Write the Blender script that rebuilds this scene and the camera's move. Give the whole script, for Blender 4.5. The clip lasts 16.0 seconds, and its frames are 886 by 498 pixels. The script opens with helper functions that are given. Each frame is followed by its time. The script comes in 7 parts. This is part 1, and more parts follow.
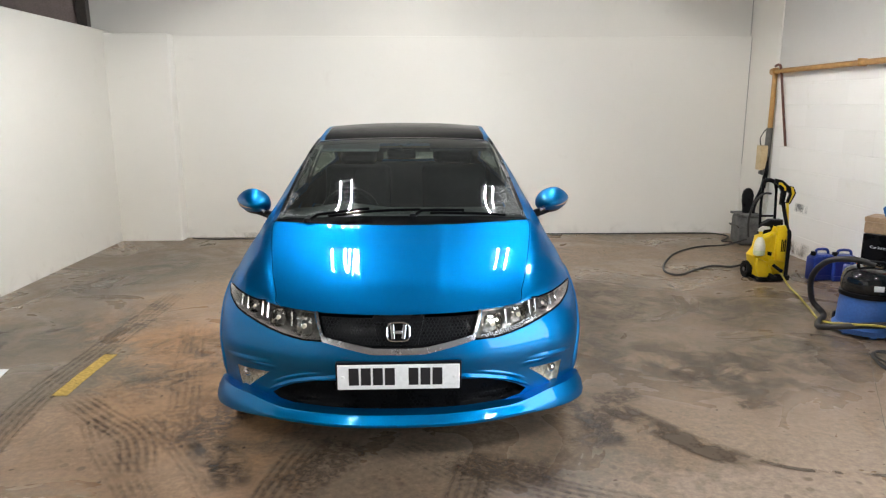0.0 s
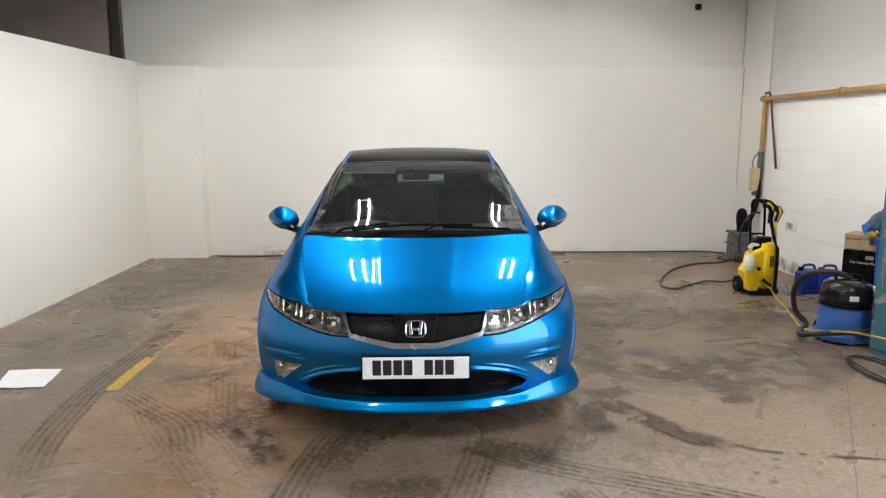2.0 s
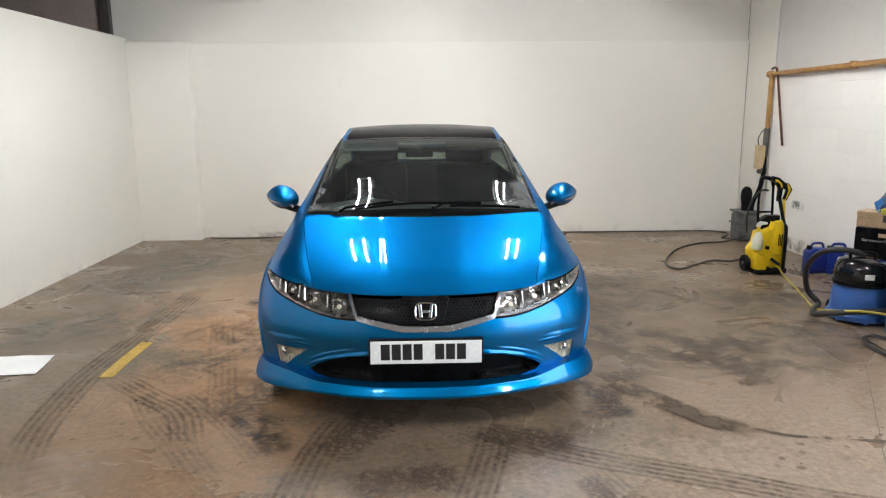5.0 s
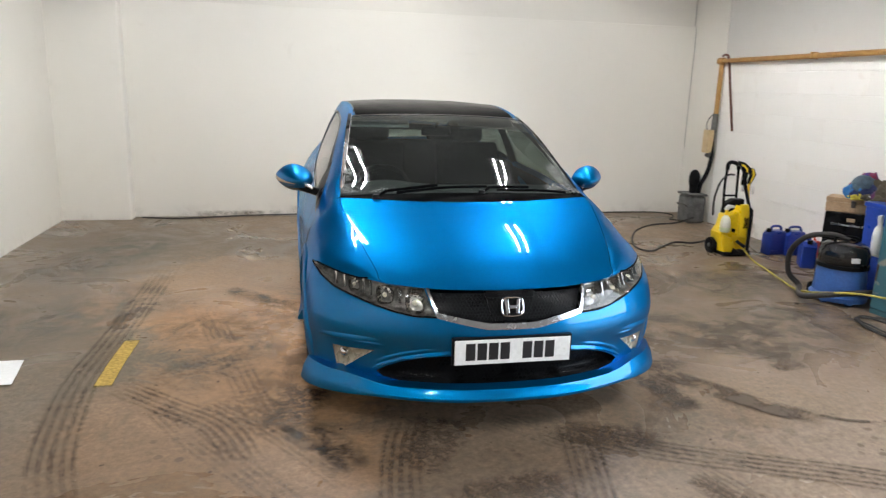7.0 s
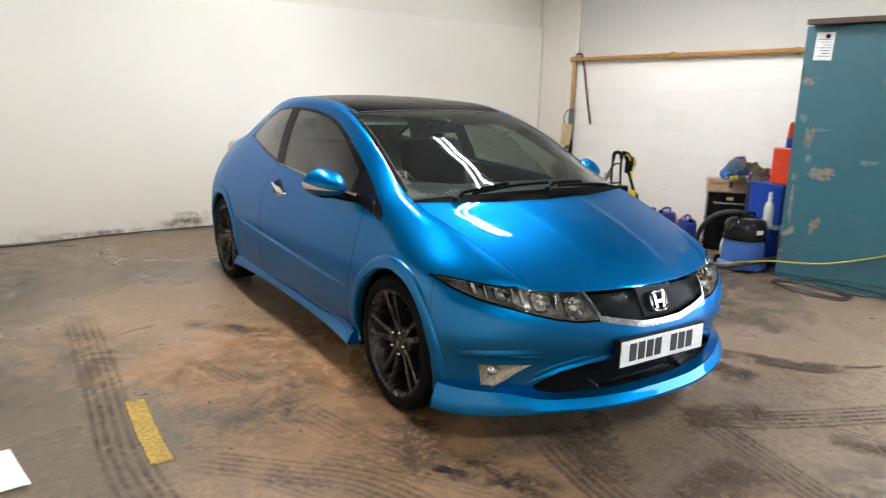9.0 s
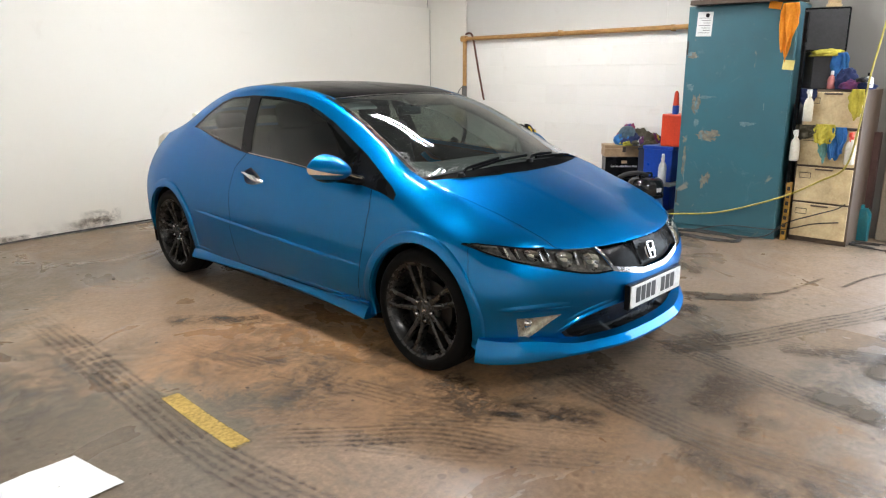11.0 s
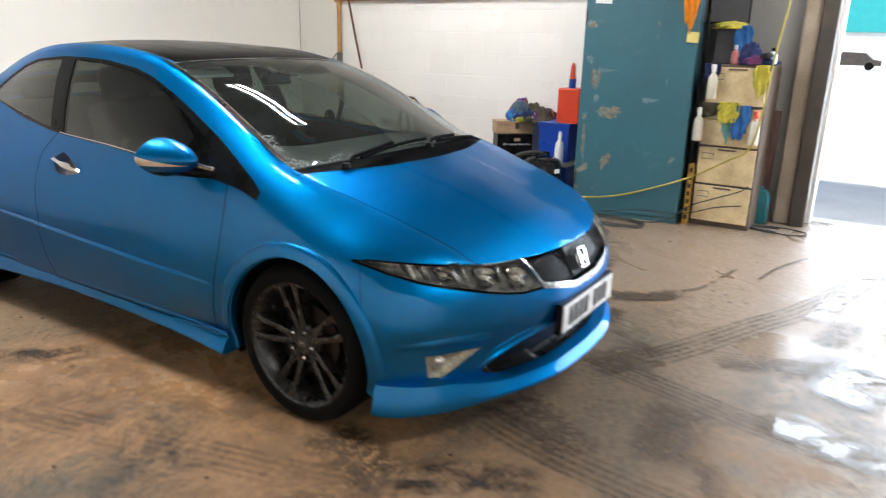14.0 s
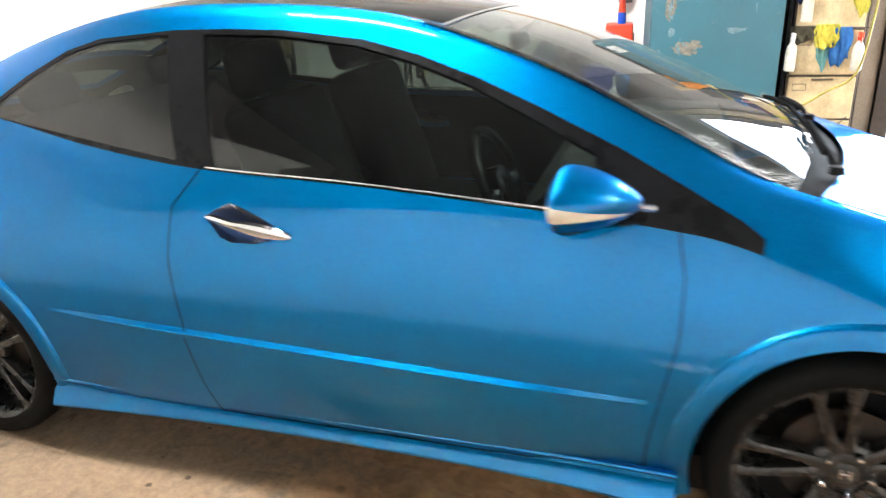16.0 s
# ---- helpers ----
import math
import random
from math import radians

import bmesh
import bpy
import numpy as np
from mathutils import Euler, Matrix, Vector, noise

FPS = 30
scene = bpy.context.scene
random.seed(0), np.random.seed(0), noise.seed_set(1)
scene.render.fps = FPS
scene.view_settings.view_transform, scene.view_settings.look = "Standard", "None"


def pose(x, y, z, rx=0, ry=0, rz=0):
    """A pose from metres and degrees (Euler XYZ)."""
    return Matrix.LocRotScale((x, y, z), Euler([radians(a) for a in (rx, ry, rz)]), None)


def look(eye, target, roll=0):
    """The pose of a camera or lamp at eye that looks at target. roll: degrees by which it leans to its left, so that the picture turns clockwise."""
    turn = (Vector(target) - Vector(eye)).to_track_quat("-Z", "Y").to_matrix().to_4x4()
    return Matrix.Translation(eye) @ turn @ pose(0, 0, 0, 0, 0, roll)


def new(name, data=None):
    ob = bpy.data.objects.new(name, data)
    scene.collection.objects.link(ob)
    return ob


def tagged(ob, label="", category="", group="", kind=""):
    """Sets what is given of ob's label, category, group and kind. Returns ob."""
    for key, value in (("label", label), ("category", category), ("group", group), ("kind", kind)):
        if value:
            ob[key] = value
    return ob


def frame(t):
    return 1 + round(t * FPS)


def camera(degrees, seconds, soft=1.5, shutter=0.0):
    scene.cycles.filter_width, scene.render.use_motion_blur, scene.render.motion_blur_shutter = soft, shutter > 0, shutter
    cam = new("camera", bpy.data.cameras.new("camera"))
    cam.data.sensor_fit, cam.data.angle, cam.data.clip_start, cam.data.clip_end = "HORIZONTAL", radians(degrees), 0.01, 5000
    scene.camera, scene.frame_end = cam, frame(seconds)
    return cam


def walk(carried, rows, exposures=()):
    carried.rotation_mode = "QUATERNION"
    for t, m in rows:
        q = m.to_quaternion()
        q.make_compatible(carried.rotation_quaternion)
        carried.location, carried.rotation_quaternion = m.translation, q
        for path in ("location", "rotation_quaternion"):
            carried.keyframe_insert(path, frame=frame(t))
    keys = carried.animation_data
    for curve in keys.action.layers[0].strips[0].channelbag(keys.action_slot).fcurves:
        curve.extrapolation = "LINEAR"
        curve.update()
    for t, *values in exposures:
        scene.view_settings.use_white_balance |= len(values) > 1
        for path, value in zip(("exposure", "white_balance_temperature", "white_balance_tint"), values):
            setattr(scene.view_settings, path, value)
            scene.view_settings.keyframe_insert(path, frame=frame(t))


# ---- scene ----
cam = camera(65.0, 16.0, soft=1.2, shutter=0.5)
PATH = [
    (0, (0.094, -2.822, 1.558), (0.161, -0.865, 1.151), -0.1),
    (0.5, (0.078, -2.94, 1.554), (0.118, -0.98, 1.16), 0.3),
    (1, (0.127, -3.117, 1.555), (0.156, -1.156, 1.165), 0.3),
    (1.5, (0.143, -3.227, 1.574), (0.185, -1.261, 1.207), 0.3),
    (2, (0.064, -3.28, 1.575), (0.107, -1.31, 1.234), -0.2),
    (2.5, (-0.091, -3.35, 1.568), (0.008, -1.389, 1.19), -1.4),
    (3, (-0.163, -3.396, 1.573), (-0.076, -1.427, 1.232), -0.3),
    (3.5, (-0.137, -3.368, 1.561), (0.069, -1.411, 1.203), 0.9),
    (4, (-0.071, -3.355, 1.555), (-0.006, -1.374, 1.287), 0.3),
    (4.5, (0.007, -3.246, 1.533), (0.063, -1.275, 1.193), -0.3),
    (7, (-0.898, -2.73, 1.529), (-0.492, -0.826, 1.072), 1.7),
    (7.5, (-1.339, -2.582, 1.515), (-0.659, -0.772, 1.003), 0.3),
    (8, (-1.706, -2.278, 1.484), (-0.9, -0.497, 1.059), -0.8),
    (8.5, (-2.1, -2.093, 1.467), (-1.156, -0.378, 1.059), 2.8),
    (9, (-2.346, -1.858, 1.449), (-1.271, -0.23, 1.011), 1.6),
    (9.5, (-2.554, -1.625, 1.429), (-1.267, -0.144, 1.042), 3.8),
    (10, (-2.824, -1.488, 1.454), (-1.425, -0.149, 0.955), 1.2),
    (12.5, (-3.261, -1.703, 1.481), (-1.873, -0.342, 1.014), -1.9),
    (13, (-3.076, -1.644, 1.46), (-1.66, -0.316, 0.977), -0.7),
    (13.5, (-2.774, -1.458, 1.455), (-1.259, -0.274, 0.905), 1.4),
    (14, (-2.603, -0.996, 1.442), (-0.995, 0.048, 0.872), 1.3),
    (14.5, (-2.48, -0.488, 1.42), (-0.933, 0.645, 0.85), 1.7),
    (15, (-2.419, 0.069, 1.429), (-0.812, 1.106, 0.842), 0.7),
    (15.5, (-2.353, 0.641, 1.436), (-0.647, 1.427, 0.75), -5.0),
    (16, (-2.356, 1.255, 1.431), (-0.581, 1.834, 0.713), -2.6),
]
walk(cam, [(t, look(eye, target, roll)) for t, eye, target, roll in PATH], [(0, -0.01), (4.5, -0.03), (7.0, 0.0), (9.5, 0.19), (12.5, 0.17), (13.1, 0.18), (13.5, 0.14), (14.0, 0.14), (15.0, 0.47), (15.5, 0.72), (16.0, 1.25)])

# ---- world, daylight and exposure ----
world = bpy.data.worlds.new("sky")
scene.world = world
world.use_nodes = True
wn = world.node_tree.nodes
sky = wn.new("ShaderNodeTexSky")
sky.sky_type, sky.sun_disc = "NISHITA", False
sky.sun_elevation, sky.sun_rotation = radians(58), radians(243)
wn["Background"].inputs["Strength"].default_value = 0.15
world.node_tree.links.new(sky.outputs[0], wn["Background"].inputs["Color"])
sun = new("sun", bpy.data.lights.new("sun", "SUN"))
sun.data.energy, sun.data.angle, sun.data.color = 5.0, radians(3), (1, 0.97, 0.93)
sun.matrix_world = look((-12, -6, 22), (0, 0, 0))

DOOR_Y0, DOOR_Y1, DOOR_Z = -4.6, -0.36, 3.3
door_light = new("doorway_daylight", bpy.data.lights.new("doorway_daylight", "AREA"))
door_light.data.shape, door_light.data.size, door_light.data.size_y = "RECTANGLE", 4.1, 3.1
door_light.data.energy, door_light.data.color = 300, (0.82, 0.90, 1.0)
door_light.matrix_world = look((4.25, (DOOR_Y0 + DOOR_Y1) / 2, 1.65), (0, (DOOR_Y0 + DOOR_Y1) / 2, 1.2))


# ---- materials ----
def nodes_of(name):
    m = bpy.data.materials.new(name)
    m.use_nodes = True
    return m, m.node_tree.nodes, m.node_tree.links, m.node_tree.nodes["Principled BSDF"]


def noise_node(n, l, coord, scale, detail=4, rough=0.6, distort=0.0):
    t = n.new("ShaderNodeTexNoise")
    t.inputs["Scale"].default_value, t.inputs["Detail"].default_value = scale, detail
    t.inputs["Roughness"].default_value, t.inputs["Distortion"].default_value = rough, distort
    l.new(coord, t.inputs["Vector"])
    return t.outputs["Fac"]


def span(n, l, value, lo, hi, out_lo=0.0, out_hi=1.0):
    r = n.new("ShaderNodeMapRange")
    for k, v in zip(("From Min", "From Max", "To Min", "To Max"), (lo, hi, out_lo, out_hi)):
        r.inputs[k].default_value = v
    l.new(value, r.inputs["Value"])
    return r.outputs[0]


def blend(n, l, fac, a, b, kind="MIX"):
    m = n.new("ShaderNodeMix")
    m.data_type, m.blend_type = "RGBA", kind
    for sock, v in ((m.inputs["Factor"], fac), (m.inputs["A"], a), (m.inputs["B"], b)):
        if isinstance(v, bpy.types.NodeSocket):
            l.new(v, sock)
        elif isinstance(v, (int, float)):
            sock.default_value = v
        else:
            sock.default_value = (*v, 1)
    return m.outputs["Result"]


def bump(n, l, bsdf, height, strength, dist=0.01):
    b = n.new("ShaderNodeBump")
    b.inputs["Strength"].default_value, b.inputs["Distance"].default_value = strength, dist
    l.new(height, b.inputs["Height"])
    l.new(b.outputs[0], bsdf.inputs["Normal"])


def mat(name, a, b=None, rough=0.5, metal=0.0, scale=6.0, grain=60.0, relief=0.15, coat=0.0, spec=0.5, alpha=1.0, transmit=0.0):
    """A surface that varies between the colours a and b in patches, with fine grain, wear in the gloss and slight relief."""
    m, n, l, p = nodes_of(name)
    b = b or tuple(c * 0.8 for c in a)
    co = n.new("ShaderNodeTexCoord").outputs["Object"]
    big, fine = noise_node(n, l, co, scale), noise_node(n, l, co, grain, 3)
    col = blend(n, l, span(n, l, big, 0.35, 0.65), a, b)
    col = blend(n, l, 0.25, col, blend(n, l, span(n, l, fine, 0.3, 0.7), (0.25,) * 3, (0.75,) * 3), "OVERLAY")
    l.new(col, p.inputs["Base Color"])
    l.new(span(n, l, big, 0.3, 0.7, max(rough - 0.08, 0.02), min(rough + 0.08, 1)), p.inputs["Roughness"])
    p.inputs["Metallic"].default_value, p.inputs["Coat Weight"].default_value = metal, coat
    p.inputs["Coat Roughness"].default_value, p.inputs["Specular IOR Level"].default_value = 0.03, spec
    p.inputs["Transmission Weight"].default_value, p.inputs["Alpha"].default_value = transmit, alpha
    if relief:
        bump(n, l, p, fine, relief, 0.003)
    return m


def glass_mat(name, tint, rough=0.0, base=0.06, haze=0.0, dust=0.0):
    """A thin pane: what lies behind shows through, tinted, and the surface mirrors more towards grazing."""
    m, n, l, p = nodes_of(name)
    tr, gl, mx, fr, pw = (n.new("ShaderNode" + k) for k in ("BsdfTransparent", "BsdfGlossy", "MixShader", "LayerWeight", "Math"))
    tr.inputs[0].default_value = (*tint, 1)
    gl.inputs["Color"].default_value, gl.inputs["Roughness"].default_value = (1, 1, 1, 1), rough
    fr.inputs["Blend"].default_value, pw.operation, pw.inputs[1].default_value = 0.5, "POWER", 4.5
    l.new(fr.outputs["Facing"], pw.inputs[0])
    l.new(span(n, l, pw.outputs[0], 0, 1, base, 1.0), mx.inputs[0])
    l.new(tr.outputs[0], mx.inputs[1])
    l.new(gl.outputs[0], mx.inputs[2])
    last = mx.outputs[0]
    if haze:
        df, mx2 = n.new("ShaderNodeBsdfDiffuse"), n.new("ShaderNodeMixShader")
        df.inputs[0].default_value = (0.8, 0.82, 0.82, 1)
        co = n.new("ShaderNodeTexCoord").outputs["Object"]
        drops = n.new("ShaderNodeTexVoronoi")
        drops.inputs["Scale"].default_value = 150
        l.new(co, drops.inputs["Vector"])
        spots = span(n, l, drops.outputs["Distance"], 0.46, 0.28)
        sep = n.new("ShaderNodeSeparateXYZ")
        l.new(co, sep.inputs[0])
        ab, sm = n.new("ShaderNodeMath"), n.new("ShaderNodeMath")
        ab.operation, sm.operation = "ABSOLUTE", "ADD"
        l.new(sep.outputs["X"], ab.inputs[0])
        side = n.new("ShaderNodeMath")
        side.operation = "ADD"
        l.new(span(n, l, ab.outputs[0], 0.30, 0.62, -0.07, 0.12), side.inputs[0])
        l.new(span(n, l, sep.outputs["X"], 0.38, 0.60, 0.0, 0.09), side.inputs[1])
        l.new(side.outputs[0], sm.inputs[0])
        l.new(noise_node(n, l, co, 5.5, 4), sm.inputs[1])
        lo = n.new("ShaderNodeMath")
        lo.operation = "ADD"
        l.new(sm.outputs[0], lo.inputs[0])
        l.new(span(n, l, sep.outputs["Z"], 0.98, 1.14, 0.13, -0.06), lo.inputs[1])
        zone = span(n, l, lo.outputs[0], 0.65, 0.74)
        mu = n.new("ShaderNodeMath")
        mu.operation = "MULTIPLY"
        l.new(spots, mu.inputs[0])
        l.new(zone, mu.inputs[1])
        l.new(span(n, l, mu.outputs[0], 0, 1, 0.0, haze), mx2.inputs[0])
        l.new(last, mx2.inputs[1])
        l.new(df.outputs[0], mx2.inputs[2])
        last = mx2.outputs[0]
    # pale film: dust on the pane, thickened to stand in for a reflected veil
    if dust:
        film, mx3 = n.new("ShaderNodeBsdfDiffuse"), n.new("ShaderNodeMixShader")
        film.inputs[0].default_value = (0.72, 0.75, 0.72, 1)
        l.new(span(n, l, noise_node(n, l, n.new("ShaderNodeTexCoord").outputs["Object"], 3.5, 5), 0.3, 0.7, dust * 0.6, dust * 1.4), mx3.inputs[0])
        l.new(last, mx3.inputs[1])
        l.new(film.outputs[0], mx3.inputs[2])
        last = mx3.outputs[0]
    l.new(last, n["Material Output"].inputs["Surface"])
    return m


def glow_mat(name, colour, strength):
    m, n, l, p = nodes_of(name)
    p.inputs["Emission Color"].default_value, p.inputs["Emission Strength"].default_value = (*colour, 1), strength
    p.inputs["Base Color"].default_value = (0.8, 0.8, 0.8, 1)
    return m


def paint_mat():
    """Metallic blue car paint: coloured flakes under a clear coat, with a little orange peel and dust."""
    m, n, l, p = nodes_of("blue_car_paint")
    co = n.new("ShaderNodeTexCoord").outputs["Object"]
    fl = n.new("ShaderNodeTexVoronoi")
    fl.inputs["Scale"].default_value = 900
    l.new(co, fl.inputs["Vector"])
    flake = blend(n, l, span(n, l, fl.outputs["Color"], 0.2, 0.8), (0.0, 0.113, 0.290), (0.0, 0.177, 0.440))
    dust = span(n, l, noise_node(n, l, co, 5, 5), 0.5, 0.8, 0.0, 0.03)
    l.new(blend(n, l, dust, flake, (0.06, 0.16, 0.26)), p.inputs["Base Color"])
    p.inputs["Metallic"].default_value, p.inputs["Roughness"].default_value = 0.93, 0.45
    p.inputs["Specular Tint"].default_value, p.inputs["Specular IOR Level"].default_value = (0.02, 0.36, 0.8, 1), 0.1
    p.inputs["Coat Weight"].default_value, p.inputs["Coat Roughness"].default_value, p.inputs["Coat IOR"].default_value = 0.60, 0.012, 1.47
    gl, mx, lw, pw = (n.new("ShaderNode" + k) for k in ("BsdfGlossy", "MixShader", "LayerWeight", "Math"))
    gl.inputs["Color"].default_value, gl.inputs["Roughness"].default_value = (0.06, 0.46, 0.92, 1), 0.05
    lw.inputs["Blend"].default_value, pw.operation, pw.inputs[1].default_value = 0.5, "POWER", 4.0
    l.new(lw.outputs["Facing"], pw.inputs[0])
    l.new(span(n, l, pw.outputs[0], 0, 1, 0.02, 0.30), mx.inputs[0])
    l.new(p.outputs[0], mx.inputs[1])
    l.new(gl.outputs[0], mx.inputs[2])
    l.new(mx.outputs[0], n["Material Output"].inputs["Surface"])
    bump(n, l, p, noise_node(n, l, co, 260, 2), 0.015, 0.002)
    return m


def wall_mat(name, base, dirt, grime=0.35, patchy=0.5):
    """Painted masonry: uneven roller paint, grime in large blots and a grubby strip by the floor that ends raggedly."""
    m, n, l, p = nodes_of(name)
    co = n.new("ShaderNodeNewGeometry").outputs["Position"]
    big, mid, fine = noise_node(n, l, co, 0.7, 5), noise_node(n, l, co, 4, 6, 0.65, 0.6), noise_node(n, l, co, 45, 4)
    col = blend(n, l, span(n, l, big, 0.4, 0.75, 0, patchy), base, tuple(c * 0.88 for c in base))
    col = blend(n, l, span(n, l, mid, 0.62, 0.82, 0, 0.35), col, dirt)
    sep = n.new("ShaderNodeSeparateXYZ")
    l.new(co, sep.inputs[0])
    low = span(n, l, sep.outputs["Z"], 0.16, 0.0)
    mu = n.new("ShaderNodeMath")
    mu.operation = "MULTIPLY"
    l.new(low, mu.inputs[0])
    l.new(span(n, l, mid, 0.5, 0.72, 0, grime), mu.inputs[1])
    col = blend(n, l, mu.outputs[0], col, (0.16, 0.11, 0.07))
    tone = n.new("ShaderNodeObjectInfo").outputs["Random"]
    col = blend(n, l, span(n, l, tone, 0, 1, 0, 0.10), col, (0.5, 0.46, 0.4))
    l.new(col, p.inputs["Base Color"])
    p.inputs["Roughness"].default_value = 0.55
    bump(n, l, p, blend(n, l, 0.4, mid, fine), 0.25, 0.004)
    return m


def n_vector(n, l, coord, scale):
    """A noise that pushes coordinates about, for ragged outlines."""
    t = n.new("ShaderNodeTexNoise")
    t.inputs["Scale"].default_value, t.inputs["Detail"].default_value = scale, 6
    l.new(coord, t.inputs["Vector"])
    return t.outputs["Color"]


def floor_mat():
    """Worn garage concrete: grey slab, tan and rusty mud stains, dark oily blots, damp patches that shine."""
    m, n, l, p = nodes_of("garage_concrete")
    co = n.new("ShaderNodeTexCoord").outputs["Object"]
    huge, big = noise_node(n, l, co, 0.45, 3), noise_node(n, l, co, 1.3, 6, 0.62, 0.5)
    mid, fine = noise_node(n, l, co, 5.5, 7, 0.68, 0.4), noise_node(n, l, co, 30, 8, 0.75)
    col = blend(n, l, span(n, l, huge, 0.4, 0.62), (0.240, 0.192, 0.145), (0.205, 0.176, 0.142))
    col = blend(n, l, span(n, l, big, 0.45, 0.64, 0, 0.6), col, (0.26, 0.19, 0.13))
    col = blend(n, l, span(n, l, mid, 0.52, 0.70, 0, 0.45), col, (0.33, 0.26, 0.195))
    col = blend(n, l, span(n, l, noise_node(n, l, co, 1.9, 9, 0.74, 1.6), 0.52, 0.60, 0, 0.55), col, (0.135, 0.125, 0.105))
    col = blend(n, l, span(n, l, noise_node(n, l, co, 2.4, 8, 0.72, 1.2), 0.56, 0.66, 0, 0.6), col, (0.066, 0.053, 0.042))
    col = blend(n, l, span(n, l, noise_node(n, l, co, 10, 6, 0.65, 0.8), 0.60, 0.68, 0, 0.5), col, (0.085, 0.062, 0.046))
    col = blend(n, l, 0.28, col, blend(n, l, span(n, l, fine, 0.3, 0.7), (0.12,) * 3, (0.85,) * 3), "OVERLAY")
    col = blend(n, l, span(n, l, noise_node(n, l, co, 17, 9, 0.75, 0.5), 0.58, 0.63, 0, 0.55), col, (0.10, 0.078, 0.058))
    # worn zones: grey damp slab by the partition, rusty mud beside the car, dry tan by the doorway, trodden dirt before
    # the nose; their tones also stand in for light and the car's shade
    zone = noise_node(n, l, co, 3.2, 8, 0.72, 1.4)
    for cx, cy, r, amount, tint in ((2.0, 2.7, 2.0, 0.5, (0.14, 0.118, 0.094)), (-2.4, 3.6, 1.9, 0.7, (0.14, 0.123, 0.098)), (-2.3, 1.7, 1.0, 0.65, (0.151, 0.132, 0.104)), (-1.55, 1.0, 0.55, 0.6, (0.146, 0.131, 0.104)),
                                    (0.75, -0.45, 1.1, 0.25, (0.085, 0.066, 0.052)), (-0.35, -0.35, 0.7, 0.4, (0.10, 0.075, 0.055)), (1.8, 0.5, 1.1, 0.25, (0.13, 0.10, 0.078)),
                                    (-1.75, 2.25, 0.8, 0.55, (0.42, 0.29, 0.185)), (-1.15, 1.7, 0.8, 0.75, (0.52, 0.335, 0.19)), (-0.98, 0.85, 0.8, 0.75, (0.54, 0.34, 0.18)), (-1.5, 0.35, 0.7, 0.55, (0.36, 0.24, 0.15)),
                                    (-1.0, -0.1, 0.6, 0.5, (0.34, 0.215, 0.12)), (-1.9, -0.35, 1.1, 0.6, (0.165, 0.118, 0.08)), (-1.2, -1.0, 0.9, 0.5, (0.23, 0.16, 0.105)), (-2.3, -1.5, 1.7, 0.7, (0.165, 0.132, 0.10)), (-2.7, 0.6, 1.1, 0.6, (0.15, 0.13, 0.105)), (0.9, -0.9, 1.0, 0.5, (0.30, 0.25, 0.21)), (2.2, -0.9, 1.4, 0.5, (0.30, 0.25, 0.215)), (2.4, 0.4, 1.2, 0.4, (0.26, 0.205, 0.165)), (2.9, -1.5, 1.7, 0.8, (0.26, 0.215, 0.185)), (-1.40, 2.9, 0.8, 0.6, (0.40, 0.30, 0.21))):
        ds = n.new("ShaderNodeVectorMath")
        ds.operation = "DISTANCE"
        ds.inputs[1].default_value = (cx, cy, 0)
        l.new(co, ds.inputs[0])
        ad = n.new("ShaderNodeMath")
        ad.operation = "MULTIPLY_ADD"
        ad.inputs[1].default_value, ad.inputs[2].default_value = 1.6 * r, -0.8 * r
        l.new(zone, ad.inputs[0])
        sm = n.new("ShaderNodeMath")
        sm.operation = "ADD"
        l.new(ds.outputs["Value"], sm.inputs[0])
        l.new(ad.outputs[0], sm.inputs[1])
        col = blend(n, l, span(n, l, sm.outputs[0], r * 0.95, r * 0.6, 0, amount), col, tint)
    # clots of mud, thick in some stretches and absent in others
    clot = n.new("ShaderNodeTexVoronoi")
    clot.inputs["Scale"].default_value = 13
    l.new(blend(n, l, 0.06, co, n_vector(n, l, co, 9.0)), clot.inputs["Vector"])
    mask = n.new("ShaderNodeMath")
    mask.operation = "MULTIPLY"
    l.new(span(n, l, clot.outputs["Distance"], 0.27, 0.17), mask.inputs[0])
    l.new(span(n, l, noise_node(n, l, co, 1.7, 5, 0.7), 0.52, 0.62, 0, 0.75), mask.inputs[1])
    col = blend(n, l, mask.outputs[0], col, (0.085, 0.055, 0.034))
    col = blend(n, l, 0.3, col, blend(n, l, span(n, l, fine, 0.36, 0.64), (0.15,) * 3, (0.85,) * 3), "OVERLAY")
    l.new(blend(n, l, 1.0, col, (0.93, 0.835, 0.745), "MULTIPLY"), p.inputs["Base Color"])
    wet = span(n, l, noise_node(n, l, co, 1.1, 5, 0.6, 0.8), 0.38, 0.52)
    rg = n.new("ShaderNodeMix")
    l.new(wet, rg.inputs["Factor"])
    rg.inputs["A"].default_value = 0.20
    l.new(span(n, l, mid, 0.3, 0.7, 0.38, 0.52), rg.inputs["B"])
    l.new(rg.outputs[0], p.inputs["Roughness"])
    p.inputs["Specular IOR Level"].default_value = 0.42
    bump(n, l, p, blend(n, l, 0.5, mid, fine), 0.12, 0.005)
    return m


